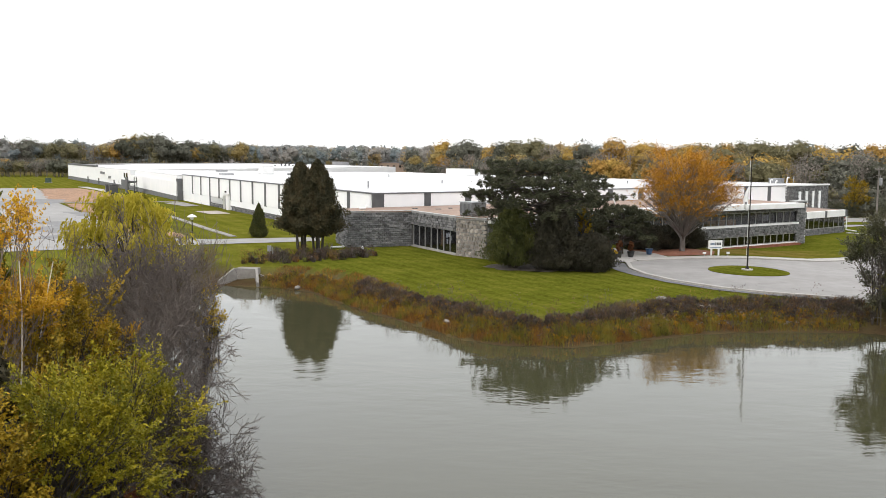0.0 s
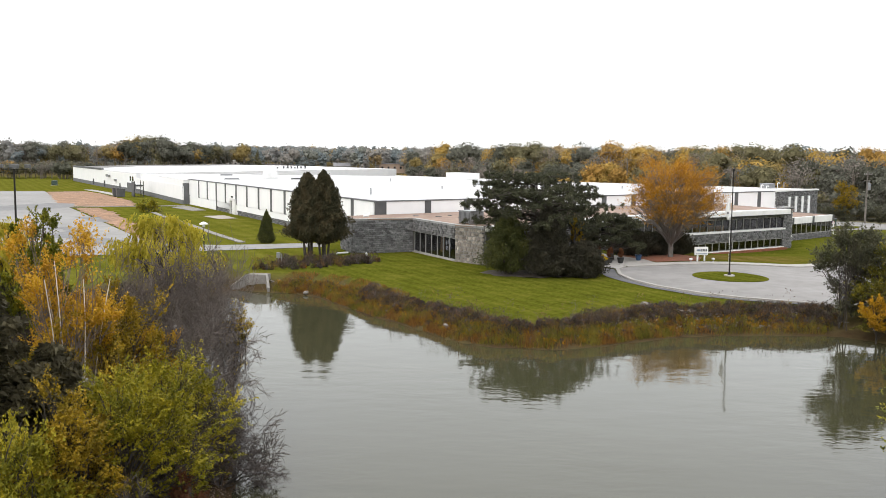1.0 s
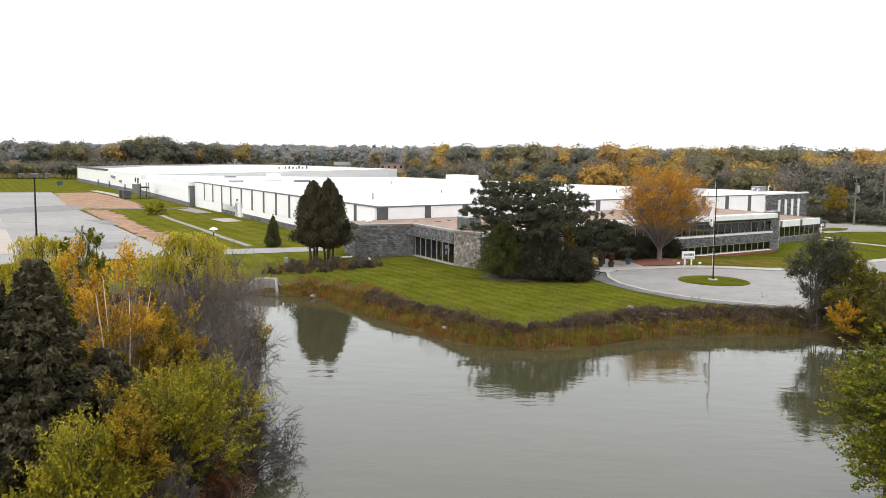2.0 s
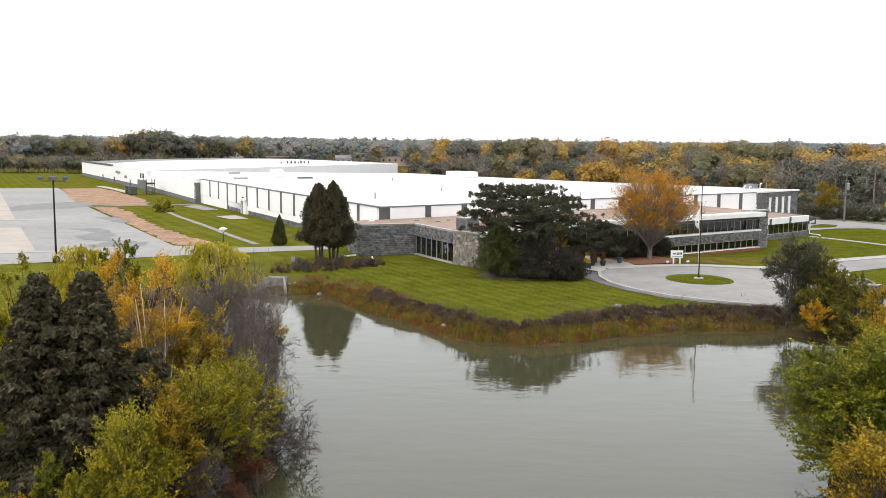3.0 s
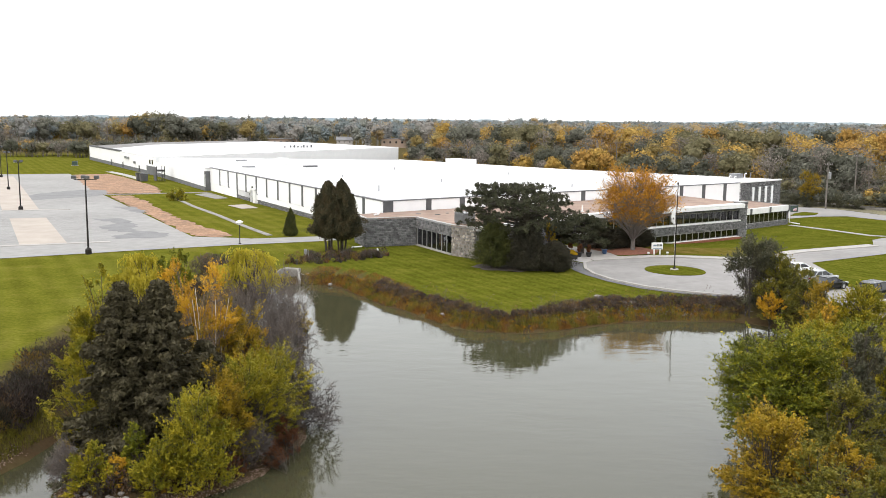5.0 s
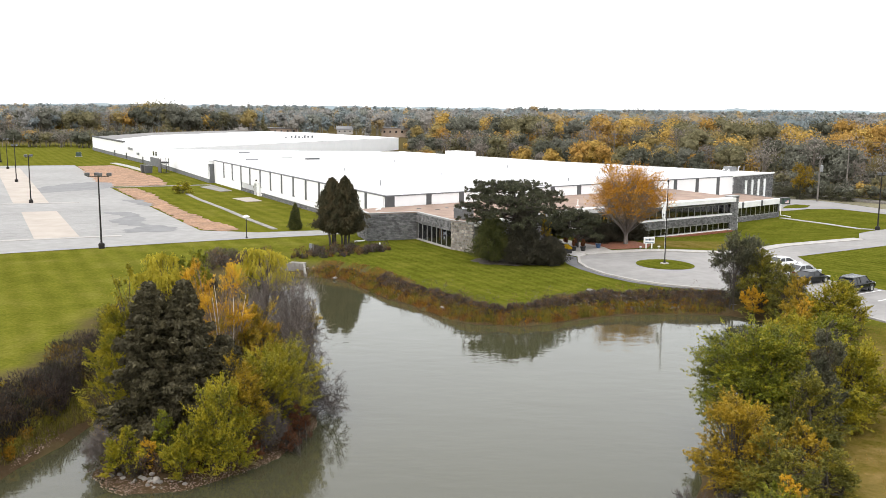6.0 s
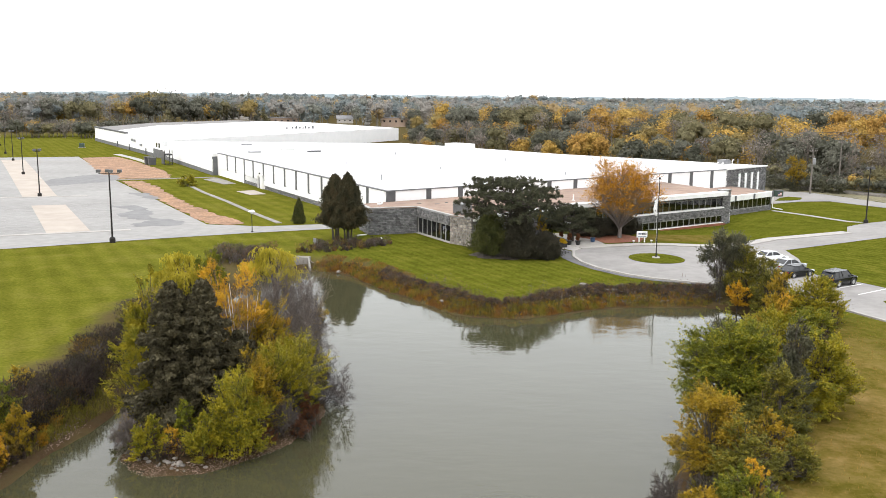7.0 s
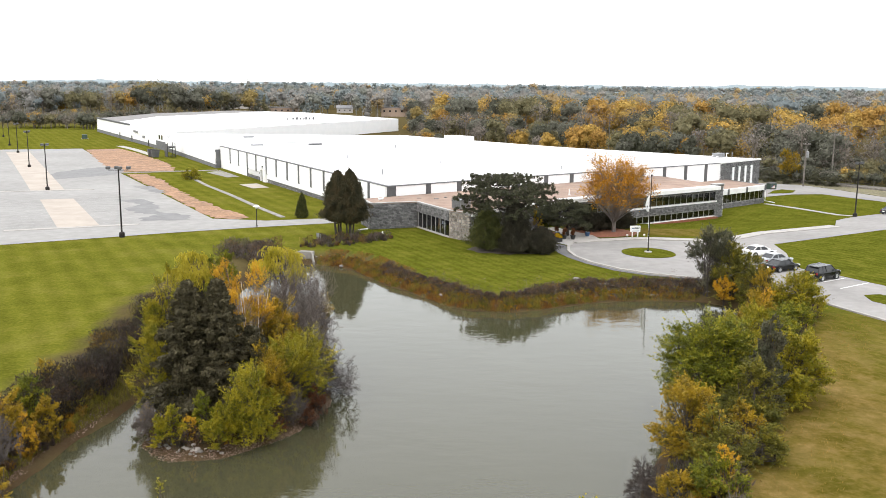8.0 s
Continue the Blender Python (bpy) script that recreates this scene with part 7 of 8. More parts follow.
def wire(a, b, sag):
    pts = [tuple(Vector(a).lerp(Vector(b), t / 12) - Vector((0, 0, sag * 4 * (t / 12) * (1 - t / 12)))) for t in range(13)]
    tagged(part("overhead_wire", tube(pts, 0.022, 4), M_WIRE), "thin dark overhead power wire between poles", "wire")


for dx in (-0.9, 0.0, 0.9):
    wire((101 + dx, 222, 10.4), (150 + dx, 190, 10.4), 1.0)
    wire((101 + dx, 222, 10.4), (47 + dx, 272, 10.4), 1.2)
wire((74.4, 170, 8.4), (101, 222, 10.2), 0.9)
wire((74.4, 170, 6.9), (58.0, 157.5, 5.0), 0.5)


# ---------------------------------------------------------------- vehicles
M_TYRE = material("tyre_rubber", (0.012, 0.012, 0.012), (0.025, 0.025, 0.025), 0.2, 0.85)
M_RIM = material("alloy_rim", (0.42, 0.43, 0.44), (0.58, 0.58, 0.59), 0.2, 0.3, metal=0.7)
M_CARGLASS = material("tinted_car_glass", (0.012, 0.014, 0.016), (0.02, 0.022, 0.024), 0.5, 0.05)
M_TAIL = material("red_tail_lamp", (0.154, 0.0084, 0.0084), (0.224, 0.0140, 0.0140), 0.2, 0.2)
M_HEADLAMP = material("clear_headlamp", (0.5, 0.52, 0.54), (0.66, 0.68, 0.70), 0.2, 0.1)


def car_paint(name, c):
    m = material(name, tuple(v * 0.9 for v in c), tuple(min(1, v * 1.1) for v in c), 1.0, 0.25)
    m.node_tree.nodes["Principled BSDF"].inputs["Coat Weight"].default_value = 0.0
    m.node_tree.nodes["Principled BSDF"].inputs["Specular IOR Level"].default_value = 0.35
    return m


def loft(stations, name, mat, parent, label=""):
    """A skin over cross-sections, each a ring of the same number of points."""
    bm = bmesh.new()
    rings = [[bm.verts.new(p) for p in st] for st in stations]
    k = len(stations[0])
    for a, b in zip(rings, rings[1:]):
        for i in range(k):
            bm.faces.new((a[i], a[(i + 1) % k], b[(i + 1) % k], b[i]))
    bm.faces.new(rings[0][::-1])
    bm.faces.new(rings[-1])
    bmesh.ops.recalc_face_normals(bm, faces=bm.faces)
    bmesh.ops.bevel(bm, geom=[e for e in bm.edges if e.calc_face_angle(0) > 0.5], offset=0.035, segments=2, affect="EDGES", profile=0.6)
    return part(name, bm, mat, parent, label, shade=False)


def car(x, y, z, turn, kind, paint, label):
    """kind: sedan or suv. Nose to +x."""
    th = thing(kind, x, y, z, turn, label, "car", "parked cars")
    th.scale = (0.9, 0.9, 0.88)
    suv = kind == "suv"
    L, W = (4.75, 1.9) if suv else (4.8, 1.83)
    wheel_r, wb = (0.39, 2.79) if suv else (0.33, 2.8)
    belt, hood, roof = (1.12, 1.1, 1.80) if suv else (0.95, 0.92, 1.44)
    low = 0.36 if suv else 0.22
    hw = W / 2

    def section(px, top, wide, bottom=low):
        h2 = hw * wide
        return [(px, -h2 * 0.94, bottom), (px, -h2, bottom + 0.18), (px, -h2, top - 0.16), (px, -h2 * 0.93, top), (px, h2 * 0.93, top), (px, h2, top - 0.16), (px, h2, bottom + 0.18), (px, h2 * 0.94, bottom)]

    xf, xr = L / 2, -L / 2
    if suv:
        prof = [(xr, belt - 0.05, 0.93), (xr + 0.12, belt, 0.97), (xr + 1.2, belt + 0.02, 1.0), (0.5, belt, 1.0), (1.1, hood + 0.02, 0.99), (xf - 0.35, hood - 0.06, 0.95), (xf - 0.05, hood - 0.25, 0.88)]
    else:
        prof = [(xr, belt - 0.12, 0.88), (xr + 0.15, belt, 0.94), (xr + 0.9, belt + 0.03, 0.99), (0.4, belt, 1.0), (0.95, hood, 0.99), (xf - 0.5, hood - 0.16, 0.94), (xf - 0.05, hood - 0.36, 0.84)]
    body = loft([section(px, tp, wd) for px, tp, wd in prof], "body", paint, th)
    if suv:
        g0, g1, r0, r1 = xr + 0.08, 1.12, xr + 0.38, 0.45
    else:
        g0, g1, r0, r1 = xr + 0.62, 1.02, xr + 1.35, 0.25
    gl = lambda px, zz, wd: [(px, -hw * wd, zz), (px, hw * wd, zz)]
    bm = bmesh.new()
    a = [bm.verts.new(p) for p in ((g0, -hw * 0.92, belt - 0.02), (g1, -hw * 0.92, belt - 0.02), (g1, hw * 0.92, belt - 0.02), (g0, hw * 0.92, belt - 0.02))]
    b = [bm.verts.new(p) for p in ((r0, -hw * 0.76, roof - 0.05), (r1, -hw * 0.76, roof - 0.05), (r1, hw * 0.76, roof - 0.05), (r0, hw * 0.76, roof - 0.05))]
    for i in range(4):
        bm.faces.new((a[i], a[(i + 1) % 4], b[(i + 1) % 4], b[i]))
    bm.faces.new(b)
    bmesh.ops.recalc_face_normals(bm, faces=bm.faces)
    part("windows", bm, M_CARGLASS, th, "dark tinted cabin glass").name = "cabin_glass"
    part("roof", box(r0 - 0.04, r1 + 0.04, -hw * 0.78, hw * 0.78, roof - 0.06, roof, bevel=0.04), paint, th)
    for sy in (-1, 1):
        for (bx, tx) in ((g0, r0), (g1, r1), ((g0 + g1) / 2 - 0.1, (r0 + r1) / 2 - 0.05)) + ((((g0 * 0.7 + g1 * 0.3) - 0.1, (r0 * 0.72 + r1 * 0.28)),) if suv else ()):
            part("pillar", tube([(bx, sy * hw * 0.925, belt - 0.02), (tx, sy * hw * 0.768, roof - 0.04)], 0.045, 5), paint, th)
        part("mirror", box(g1 - 0.35, g1 - 0.15, sy * (hw + 0.1) - 0.1, sy * (hw + 0.1) + 0.1, belt, belt + 0.16, bevel=0.03), paint, th)
        part("headlamp", box(xf - 0.24, xf - 0.06, sy * hw * 0.66 - 0.2, sy * hw * 0.66 + 0.2, hood - 0.34, hood - 0.2, bevel=0.02), M_HEADLAMP, th)
        part("tail_lamp", box(xr - 0.02, xr + 0.1, sy * hw * 0.76 - 0.14, sy * hw * 0.76 + 0.14, belt - 0.3, belt - (0.05 if suv else 0.14), bevel=0.02), M_TAIL, th)
        for wx in (-wb / 2 - 0.05, wb / 2 - 0.05):
            ar = part("wheel_arch", tube([(wx, sy * (hw - 0.02), wheel_r), (wx, sy * (hw + 0.012), wheel_r)], wheel_r + 0.09, 18), M_BLACK, th)
            wh = part("wheel", tube([(wx, sy * (hw - 0.2), wheel_r), (wx, sy * (hw - 0.2), wheel_r), (wx, sy * (hw + 0.02), wheel_r), (wx, sy * (hw + 0.03), wheel_r)], [wheel_r * 0.9, wheel_r, wheel_r, wheel_r * 0.9], 18), M_TYRE, th, "black tyre")
            part("rim", tube([(wx, sy * (hw + 0.015), wheel_r), (wx, sy * (hw + 0.045), wheel_r)], wheel_r * 0.64, 14), M_RIM, wh, "alloy rim")
        if suv:
            part("roof_rail", tube([(r0 + 0.15, sy * hw * 0.66, roof + 0.06), (r1 - 0.2, sy * hw * 0.66, roof + 0.06)], 0.025, 6), M_GALV, th, "metal roof rail")
    part("bumper", box(xr - 0.06, xr + 0.12, -hw * 0.9, hw * 0.9, low, low + 0.26, bevel=0.05), M_BLACK if suv else paint, th)
    part("bumper", box(xf - 0.2, xf + 0.02, -hw * 0.82, hw * 0.82, low, low + 0.26, bevel=0.05), M_BLACK if suv else paint, th)
    part("grille", box(xf - 0.1, xf + 0.0, -hw * 0.42, hw * 0.42, hood - 0.42, hood - 0.24, bevel=0.01), M_BLACK, th)
    part("number_plate", box(xr - 0.08, xr - 0.03, -0.22, 0.22, belt - 0.4, belt - 0.27), M_PAPER, th, "plain pale plate")
    if suv:
        part("rear_wiper_box", box(xr + 0.02, xr + 0.3, -hw * 0.6, hw * 0.6, roof - 0.06, roof + 0.0, bevel=0.02), M_BLACK, th)


P_BLACK, P_WHITE = car_paint("black_car_paint", (0.004, 0.0045, 0.005)), car_paint("white_car_paint", (0.72, 0.72, 0.72))
P_SILVER, P_GREY = car_paint("silver_car_paint", (0.34, 0.35, 0.36)), car_paint("dark_grey_car_paint", (0.035, 0.037, 0.042))
LOT_Z = float(lie(39.0, 66.0)) + 0.055
car(38.2, 65.0, LOT_Z, 36, "suv", P_BLACK, "black off-road car with roof rails, parked on the lot")
car(35.4, 69.3, LOT_Z, 32, "sedan", P_BLACK, "black saloon car parked on the lot")
car(35.9, 73.0, LOT_Z, 30, "sedan", P_SILVER, "silver saloon car parked on the lot")
car(35.6, 78.0, LOT_Z, 26, "sedan", P_WHITE, "white saloon car parked on the lot")
car(72.0, 122.4, float(lie(72.0, 122.4)) + 0.055, 25, "sedan", P_GREY, "dark saloon car parked beside the drive")


# ---------------------------------------------------------------- roof gear
def roof_box(name, x, y, z, sx, sy, sz, turn, mat, label, lid=True):
    th = thing(name, x, y, z, turn, label, "roof unit", "roof gear")
    part("curb", box(-sx / 2 - 0.08, sx / 2 + 0.08, -sy / 2 - 0.08, sy / 2 + 0.08, 0, 0.16), M_ROOF_W, th)
    part("housing", box(-sx / 2, sx / 2, -sy / 2, sy / 2, 0.12, sz, bevel=0.03), mat, th)
    if lid:
        part("lid", box(-sx / 2 - 0.06, sx / 2 + 0.06, -sy / 2 - 0.06, sy / 2 + 0.06, sz, sz + 0.08, bevel=0.02), mat, th)
    return th


RZ = 5.27
roof_box("roof_unit", -45.7, 199, RZ, 2.6, 2.2, 1.7, 38, M_FASCIA, "large white roof housing")
roof_box("roof_curb", -37.2, 189, RZ, 3.2, 1.2, 0.45, 38, M_GREYBAND, "low dark roof hatch", False)
roof_box("roof_curb", -50.5, 184.4, RZ, 2.6, 1.4, 0.4, 38, M_GALV, "low grey roof hatch", False)
roof_box("roof_curb", -60.6, 217, RZ, 2.6, 1.2, 0.5, 38, M_GALV, "low grey roof hatch", False)
roof_box("roof_unit", -2.4, 211.5, RZ, 7.5, 4.0, 1.5, -48, M_FASCIA, "long white raised roof box at the roof edge", False)
roof_box("air_handler", 53.6, 163.4, RZ, 2.4, 1.6, 0.9, 40, M_GALV, "grey metal air handler on the roof")
for k in range(9):
    roof_box("roof_vent", -78 + k * 1.1 + 0.9 * (k % 3), 355 + 0.4 * k + 2.0 * (k % 2), RZ, 0.5, 0.5, 0.5 + 0.3 * (k % 3), 30, M_GREYBAND, "small dark roof vent")


def roof_pipe(x, y, z, h, hook, mat, label="white bent vent pipe on the roof"):
    th = thing("vent_pipe", x, y, z, 0, label, "vent pipe", "roof gear")
    pts = [(0, 0, 0), (0, 0, h)] + ([(0.08, 0, h + 0.12), (0.25, 0, h + 0.16), (0.38, 0, h + 0.04)] if hook else [])
    part("pipe", tube(pts, 0.09, 8), mat, th)
    part("flashing", tube([(0, 0, 0), (0, 0, 0.14)], [0.28, 0.12], 10), M_ROOF_W, th)


for px, py, ph, hk in ((50.4, 157.0, 0.7, True), (51.8, 158.4, 0.5, True), (54.6, 161.0, 1.0, True), (56.0, 161.8, 1.3, False), (-0.8, 110.4, 1.1, True), (-13.6, 116.0, 1.0, False), (17.0, 130.2, 0.7, False),
                       (-17.0, 182, 0.7, False), (25, 150, 0.6, False), (-5, 140, 0.6, False), (-24, 150, 0.6, False), (8, 165, 0.7, False), (33, 152, 0.6, True)):
    roof_pipe(px, py, RZ, ph, hk, M_FASCIA if hk else M_GALV, "white bent vent pipe on the roof" if hk else "short grey vent pipe on the roof")


def cooling_unit(x, y, z, turn):
    th = thing("cooling_unit", x, y, z, turn, "grey slatted cooling unit on the office roof", "cooling unit")
    part("housing", box(-1.0, 1.0, -0.8, 0.8, 0.1, 1.25, bevel=0.02), M_GALV, th)
    for k in range(9):
        part("slat", box(-0.95 + k * 0.22, -0.89 + k * 0.22, -0.84, -0.8, 0.2, 1.15), M_GREYWALL, th)
    part("top", box(-1.05, 1.05, -0.85, 0.85, 1.25, 1.32), M_GALV, th)
    for sx in (-0.9, 0.9):
        part("skid", box(sx - 0.08, sx + 0.08, -0.8, 0.8, 0, 0.1), M_GREYBAND, th)


cooling_unit(-0.4, 87.0, 3.86, -55)
for k, (rx, ry) in enumerate(((-6.5, 97.5), (-4.0, 97.0), (-1.5, 95.5), (0.6, 94.2), (2.4, 95.0), (-2.8, 99.0))):
    th = thing("roof_tile", rx, ry, 3.86, 20 * k, "dark loose paver lying on the gravel roof", "paver", "roof pavers")
    part("slab", box(-0.3, 0.3, -0.2, 0.2, 0, 0.07, bevel=0.01), M_GREYBAND, th)
th = thing("roof_spout", -11.6, 95.0, 3.86, 30, "white bent spout lying on the office roof", "spout")
part("pipe", tube([(-0.5, 0, 0.12), (0.1, 0, 0.14), (0.3, 0.1, 0.42)], 0.12, 8), M_FASCIA, th)
th = thing("drain_pipe", -13.6, 90.2, 0.35, 20, "white drain pipe lying on the grass beside the wall", "pipe")
part("pipe", tube([(-0.7, 0, 0.06), (0.6, 0, 0.12)], 0.09, 8), M_FASCIA, th)
roof_pipe(15.5, 103.8, 3.86, 0.9, False, M_FASCIA, "short white vent pipe on the office roof")


# ---------------------------------------------------------------- yard things
def container(x, y, turn):
    th = thing("steel_container", x, y, float(lie(x, y)), turn, "dark green steel container with a painted striped flag", "container")
    th.scale = (0.52, 0.52, 0.6)
    part("body", box(-1.7, 1.7, -1.1, 1.1, 0.1, 2.1, bevel=0.03), M_GREENBOX, th)
    part("lid", box(-1.8, 1.8, -1.2, 1.2, 2.1, 2.3, bevel=0.04), M_GREYWALL, th)
    for k in range(7):
        part("stripe", box(-0.9, 0.9, -1.125, -1.1, 0.45 + k * 0.14, 0.59 + k * 0.14), M_FLAGRED if k % 2 == 0 else M_FASCIA, th, "painted stripe")
    part("canton", box(-0.9, -0.2, -1.135, -1.12, 1.01, 1.43), M_FLAGBLUE, th, "painted blue field")


container(65.2, 163.2, 25)



def skip_bin(x, y, turn, w, d, h, label):
    th = thing("waste_bin", x, y, float(lie(x, y)), turn, label, "waste bin", "bins by the hall")
    bm = bmesh.new()
    lo = [bm.verts.new(p) for p in ((-w * 0.42, -d * 0.42, 0.12), (w * 0.42, -d * 0.42, 0.12), (w * 0.42, d * 0.42, 0.12), (-w * 0.42, d * 0.42, 0.12))]
    hi = [bm.verts.new(p) for p in ((-w / 2, -d / 2, h), (w / 2, -d / 2, h), (w / 2, d / 2, h), (-w / 2, d / 2, h))]
    bm.faces.new(lo[::-1])
    bm.faces.new(hi)
    for i in range(4):
        bm.faces.new((lo[i], lo[(i + 1) % 4], hi[(i + 1) % 4], hi[i]))
    part("body", bm, M_GREYBAND, th)
    part("lid", box(-w / 2 - 0.05, w / 2 + 0.05, -d / 2 - 0.05, d / 2 + 0.05, h, h + 0.1, bevel=0.02), M_BLACK, th)
    part("skid", box(-w * 0.4, w * 0.4, -d * 0.3, -d * 0.2, 0, 0.14), M_BLACK, th)
    part("skid", box(-w * 0.4, w * 0.4, d * 0.2, d * 0.3, 0, 0.14), M_BLACK, th)


skip_bin(-86.6, 213.6, 30, 2.2, 1.7, 2.0, "dark steel waste bin beside the hall")
skip_bin(-84.8, 211.2, 30, 2.0, 1.7, 1.9, "dark steel waste bin beside the hall")
th = thing("steel_stair", -81.6, 214.2, float(lie(-81.6, 214.2)), -60, "dark enclosed steel stair against the hall wall", "stair")
part("frame", prism([(-1.9, -1.2), (1.9, -1.2), (1.9, 1.0), (-1.9, 1.0)], 2.6, 2.9), M_BLACK, th)
for sx, sy in ((-1.8, -1.1), (1.8, -1.1), (1.8, 0.9), (-1.8, 0.9)):
    part("post", box(sx - 0.08, sx + 0.08, sy - 0.08, sy + 0.08, 0, 3.9), M_BLACK, th)
part("side_panel", box(-1.9, 1.9, -1.25, -1.18, 0.1, 3.6), M_GREYBAND, th)
for k in range(8):
    part("step", box(2.0 + 0.25 * k, 2.28 + 0.25 * k, -1.1, 0.6, 2.55 - 0.33 * k, 2.6 - 0.33 * k), M_BLACK, th)

th = thing("utility_cabinet", -141.0, 296, float(lie(-141, 296)), 20, "small green utility cabinet on the far lawn", "cabinet")
part("body", box(-0.9, 0.9, -0.8, 0.8, 0, 1.6, bevel=0.05), M_GREENBOX, th)
part("pad", box(-1.2, 1.2, -1.1, 1.1, -0.2, 0.08), M_CONCRETE, th)


def planter(x, y, kind, seed):
    rng = np.random.default_rng(seed)
    z = float(lie(x, y)) + 0.12
    if kind == "mum":
        th = thing("flower_tub", x, y, z, 10, "black square tub full of yellow chrysanthemums", "planter")
        part("tub", box(-0.62, 0.62, -0.4, 0.4, 0, 0.62, bevel=0.04), M_BLACK, th)
        c = shell_points(rng, 1500, 0, 0, 0.72, 0.72, 0.34, 0.6)
        fast_mesh("flowers", leaf_quads(rng, c, 0.10, 1.1), 4, M_MUM, th).name = "blossom"
        return
    th = thing("plant_pot", x, y, z, 0, "dark round pot with a shaggy dark plant" if kind == "dark" else "blue glazed pot with a shaggy plant", "planter", "entrance pots")
    part("pot", tube([(0, 0, 0), (0, 0, 0.05), (0, 0, 0.5), (0, 0, 0.55)], [0.2, 0.24, 0.34, 0.36], 14), M_BLACK if kind == "dark" else M_BLUEPOT, th)
    c = shell_points(rng, 500, 0, 0, 0.95, 0.34, 0.5, 0.1)
    fast_mesh("plant", leaf_quads(rng, c, 0.10, 2.4, np.tile(np.array([0, 0, 1.0]), (500, 1)), 0.6), 4, L_RUST if kind == "dark" else L_GREYGREEN, th)


planter(11.8, 82.8, "mum", 201)
planter(12.2, 86.6, "dark", 202)
planter(12.9, 84.6, "dark", 203)
planter(14.0, 84.6, "dark", 204)
planter(16.2, 87.3, "blue", 205)

th = thing("meter_post", -18.1, 80.2, h1(-18.1, 80.2), 0, "grey utility meter box on a short post in the shrub bed", "meter box")
part("post", box(-0.05, 0.05, -0.05, 0.05, -0.1, 1.0), M_GALV, th)
part("cabinet", box(-0.17, 0.17, -0.16, 0.0, 0.7, 1.2, bevel=0.02), M_GALV, th)
part("conduit", tube([(0.3, -0.1, 0), (0.3, -0.1, 1.1)], 0.04, 6), M_GALV, th)
th = thing("bed_light", -10.4, 83.8, h1(-10.4, 83.8), 0, "small white bollard light in the shrub bed", "bollard light")
part("post", tube([(0, 0, -0.1), (0, 0, 0.62)], 0.07, 8), M_GREYBAND, th)
part("cap", tube([(0, 0, 0.62), (0, 0, 0.66), (0, 0, 0.9)], [0.13, 0.13, 0.08], 10), M_FASCIA, th)


def headwall(x, y, z, turn, label, w=3.0, open_r=0.55):
    """A concrete culvert mouth with splayed wing walls."""
    th = thing("culvert_headwall", x, y, z, turn, label, "culvert")
    th.scale = (0.72, 0.72, 0.78)
    bm = bmesh.new()
    n = 14
    arc = [(open_r * math.cos(math.pi * k / n), open_r * math.sin(math.pi * k / n)) for k in range(n + 1)]
    poly = [(w / 2, -0.6), (w / 2, 1.35), (-w / 2, 1.35), (-w / 2, -0.6), (-open_r, -0.6)] + [(-c, s + 0.1) for c, s in arc] + [(open_r, -0.6)]
    f = [bm.verts.new((px, 0.0, pz)) for px, pz in poly]
    face = bm.faces.new(f)
    r = bmesh.ops.extrude_face_region(bm, geom=[face])
    for v in r["geom"]:
        if isinstance(v, bmesh.types.BMVert):
            v.co.y += 0.35
    bmesh.ops.recalc_face_normals(bm, faces=bm.faces)
    part("headwall", bm, M_OLDWALK, th, "weathered pale concrete")
    for s in (-1, 1):
        bm = bmesh.new()
        pr = [(0, -0.6), (0, 1.35), (0.25, 1.35), (2.3, 0.25), (2.3, -0.6)]
        for off in (0.0, 0.28):
            for u, pz in pr:
                bm.verts.new((s * (w / 2 - 0.1 + u * 0.5 + off * 0.9), -u * 0.88 + off * 0.4, pz))
        vs = list(bm.verts)
        k = len(pr)
        bm.faces.new(vs[:k])
        bm.faces.new(vs[k:][::-1])
        for i in range(k):
            bm.faces.new((vs[i], vs[(i + 1) % k], vs[k + (i + 1) % k], vs[k + i]))
        bmesh.ops.recalc_face_normals(bm, faces=bm.faces)
        part("wing_wall", bm, M_OLDWALK, th, "sloping pale concrete")
    part("top_slab", box(-w / 2, w / 2, 0.36, 1.2, 0.6, 1.38, bevel=0.03), M_OLDWALK, th, "weathered pale concrete")
    # a black block in the opening stands in for the pipe's unlit inside
    part("pipe_back", box(-open_r, open_r, 0.36, 0.5, -0.6, open_r + 0.12), M_BLACK, th, "black block for the dark inside the pipe")


headwall(-18.6, 73.9, -0.80, -12, "pale concrete culvert headwall with wing walls on the pond", 2.4, 0.3)
headwall(25.2, 58.0, -1.35, -45, "pale concrete culvert headwall under the dark tree", 2.6)
th = thing("culvert_wall", 22.6, 58.6, -1.35, 12, "weathered pale concrete wall at the culvert's mouth", "culvert")
part("ledge", box(-1.6, 1.7, -0.75, -0.35, -0.5, 0.42, bevel=0.04), M_OLDWALK, th)
bm = bmesh.new()
for off in (0.0, 0.35):
    for u, pz in ((-1.2, -0.5), (-1.2, 0.45), (2.0, 1.35), (2.6, 1.35), (2.6, -0.5)):
        bm.verts.new((u, off + 0.25 + 0.32 * u, pz))
vs = list(bm.verts)
bm.faces.new(vs[:5])
bm.faces.new(vs[5:][::-1])
for i in range(5):
    bm.faces.new((vs[i], vs[(i + 1) % 5], vs[5 + (i + 1) % 5], vs[5 + i]))
bmesh.ops.recalc_face_normals(bm, faces=bm.faces)
part("wing_wall", bm, M_OLDWALK, th, "sloping pale concrete")
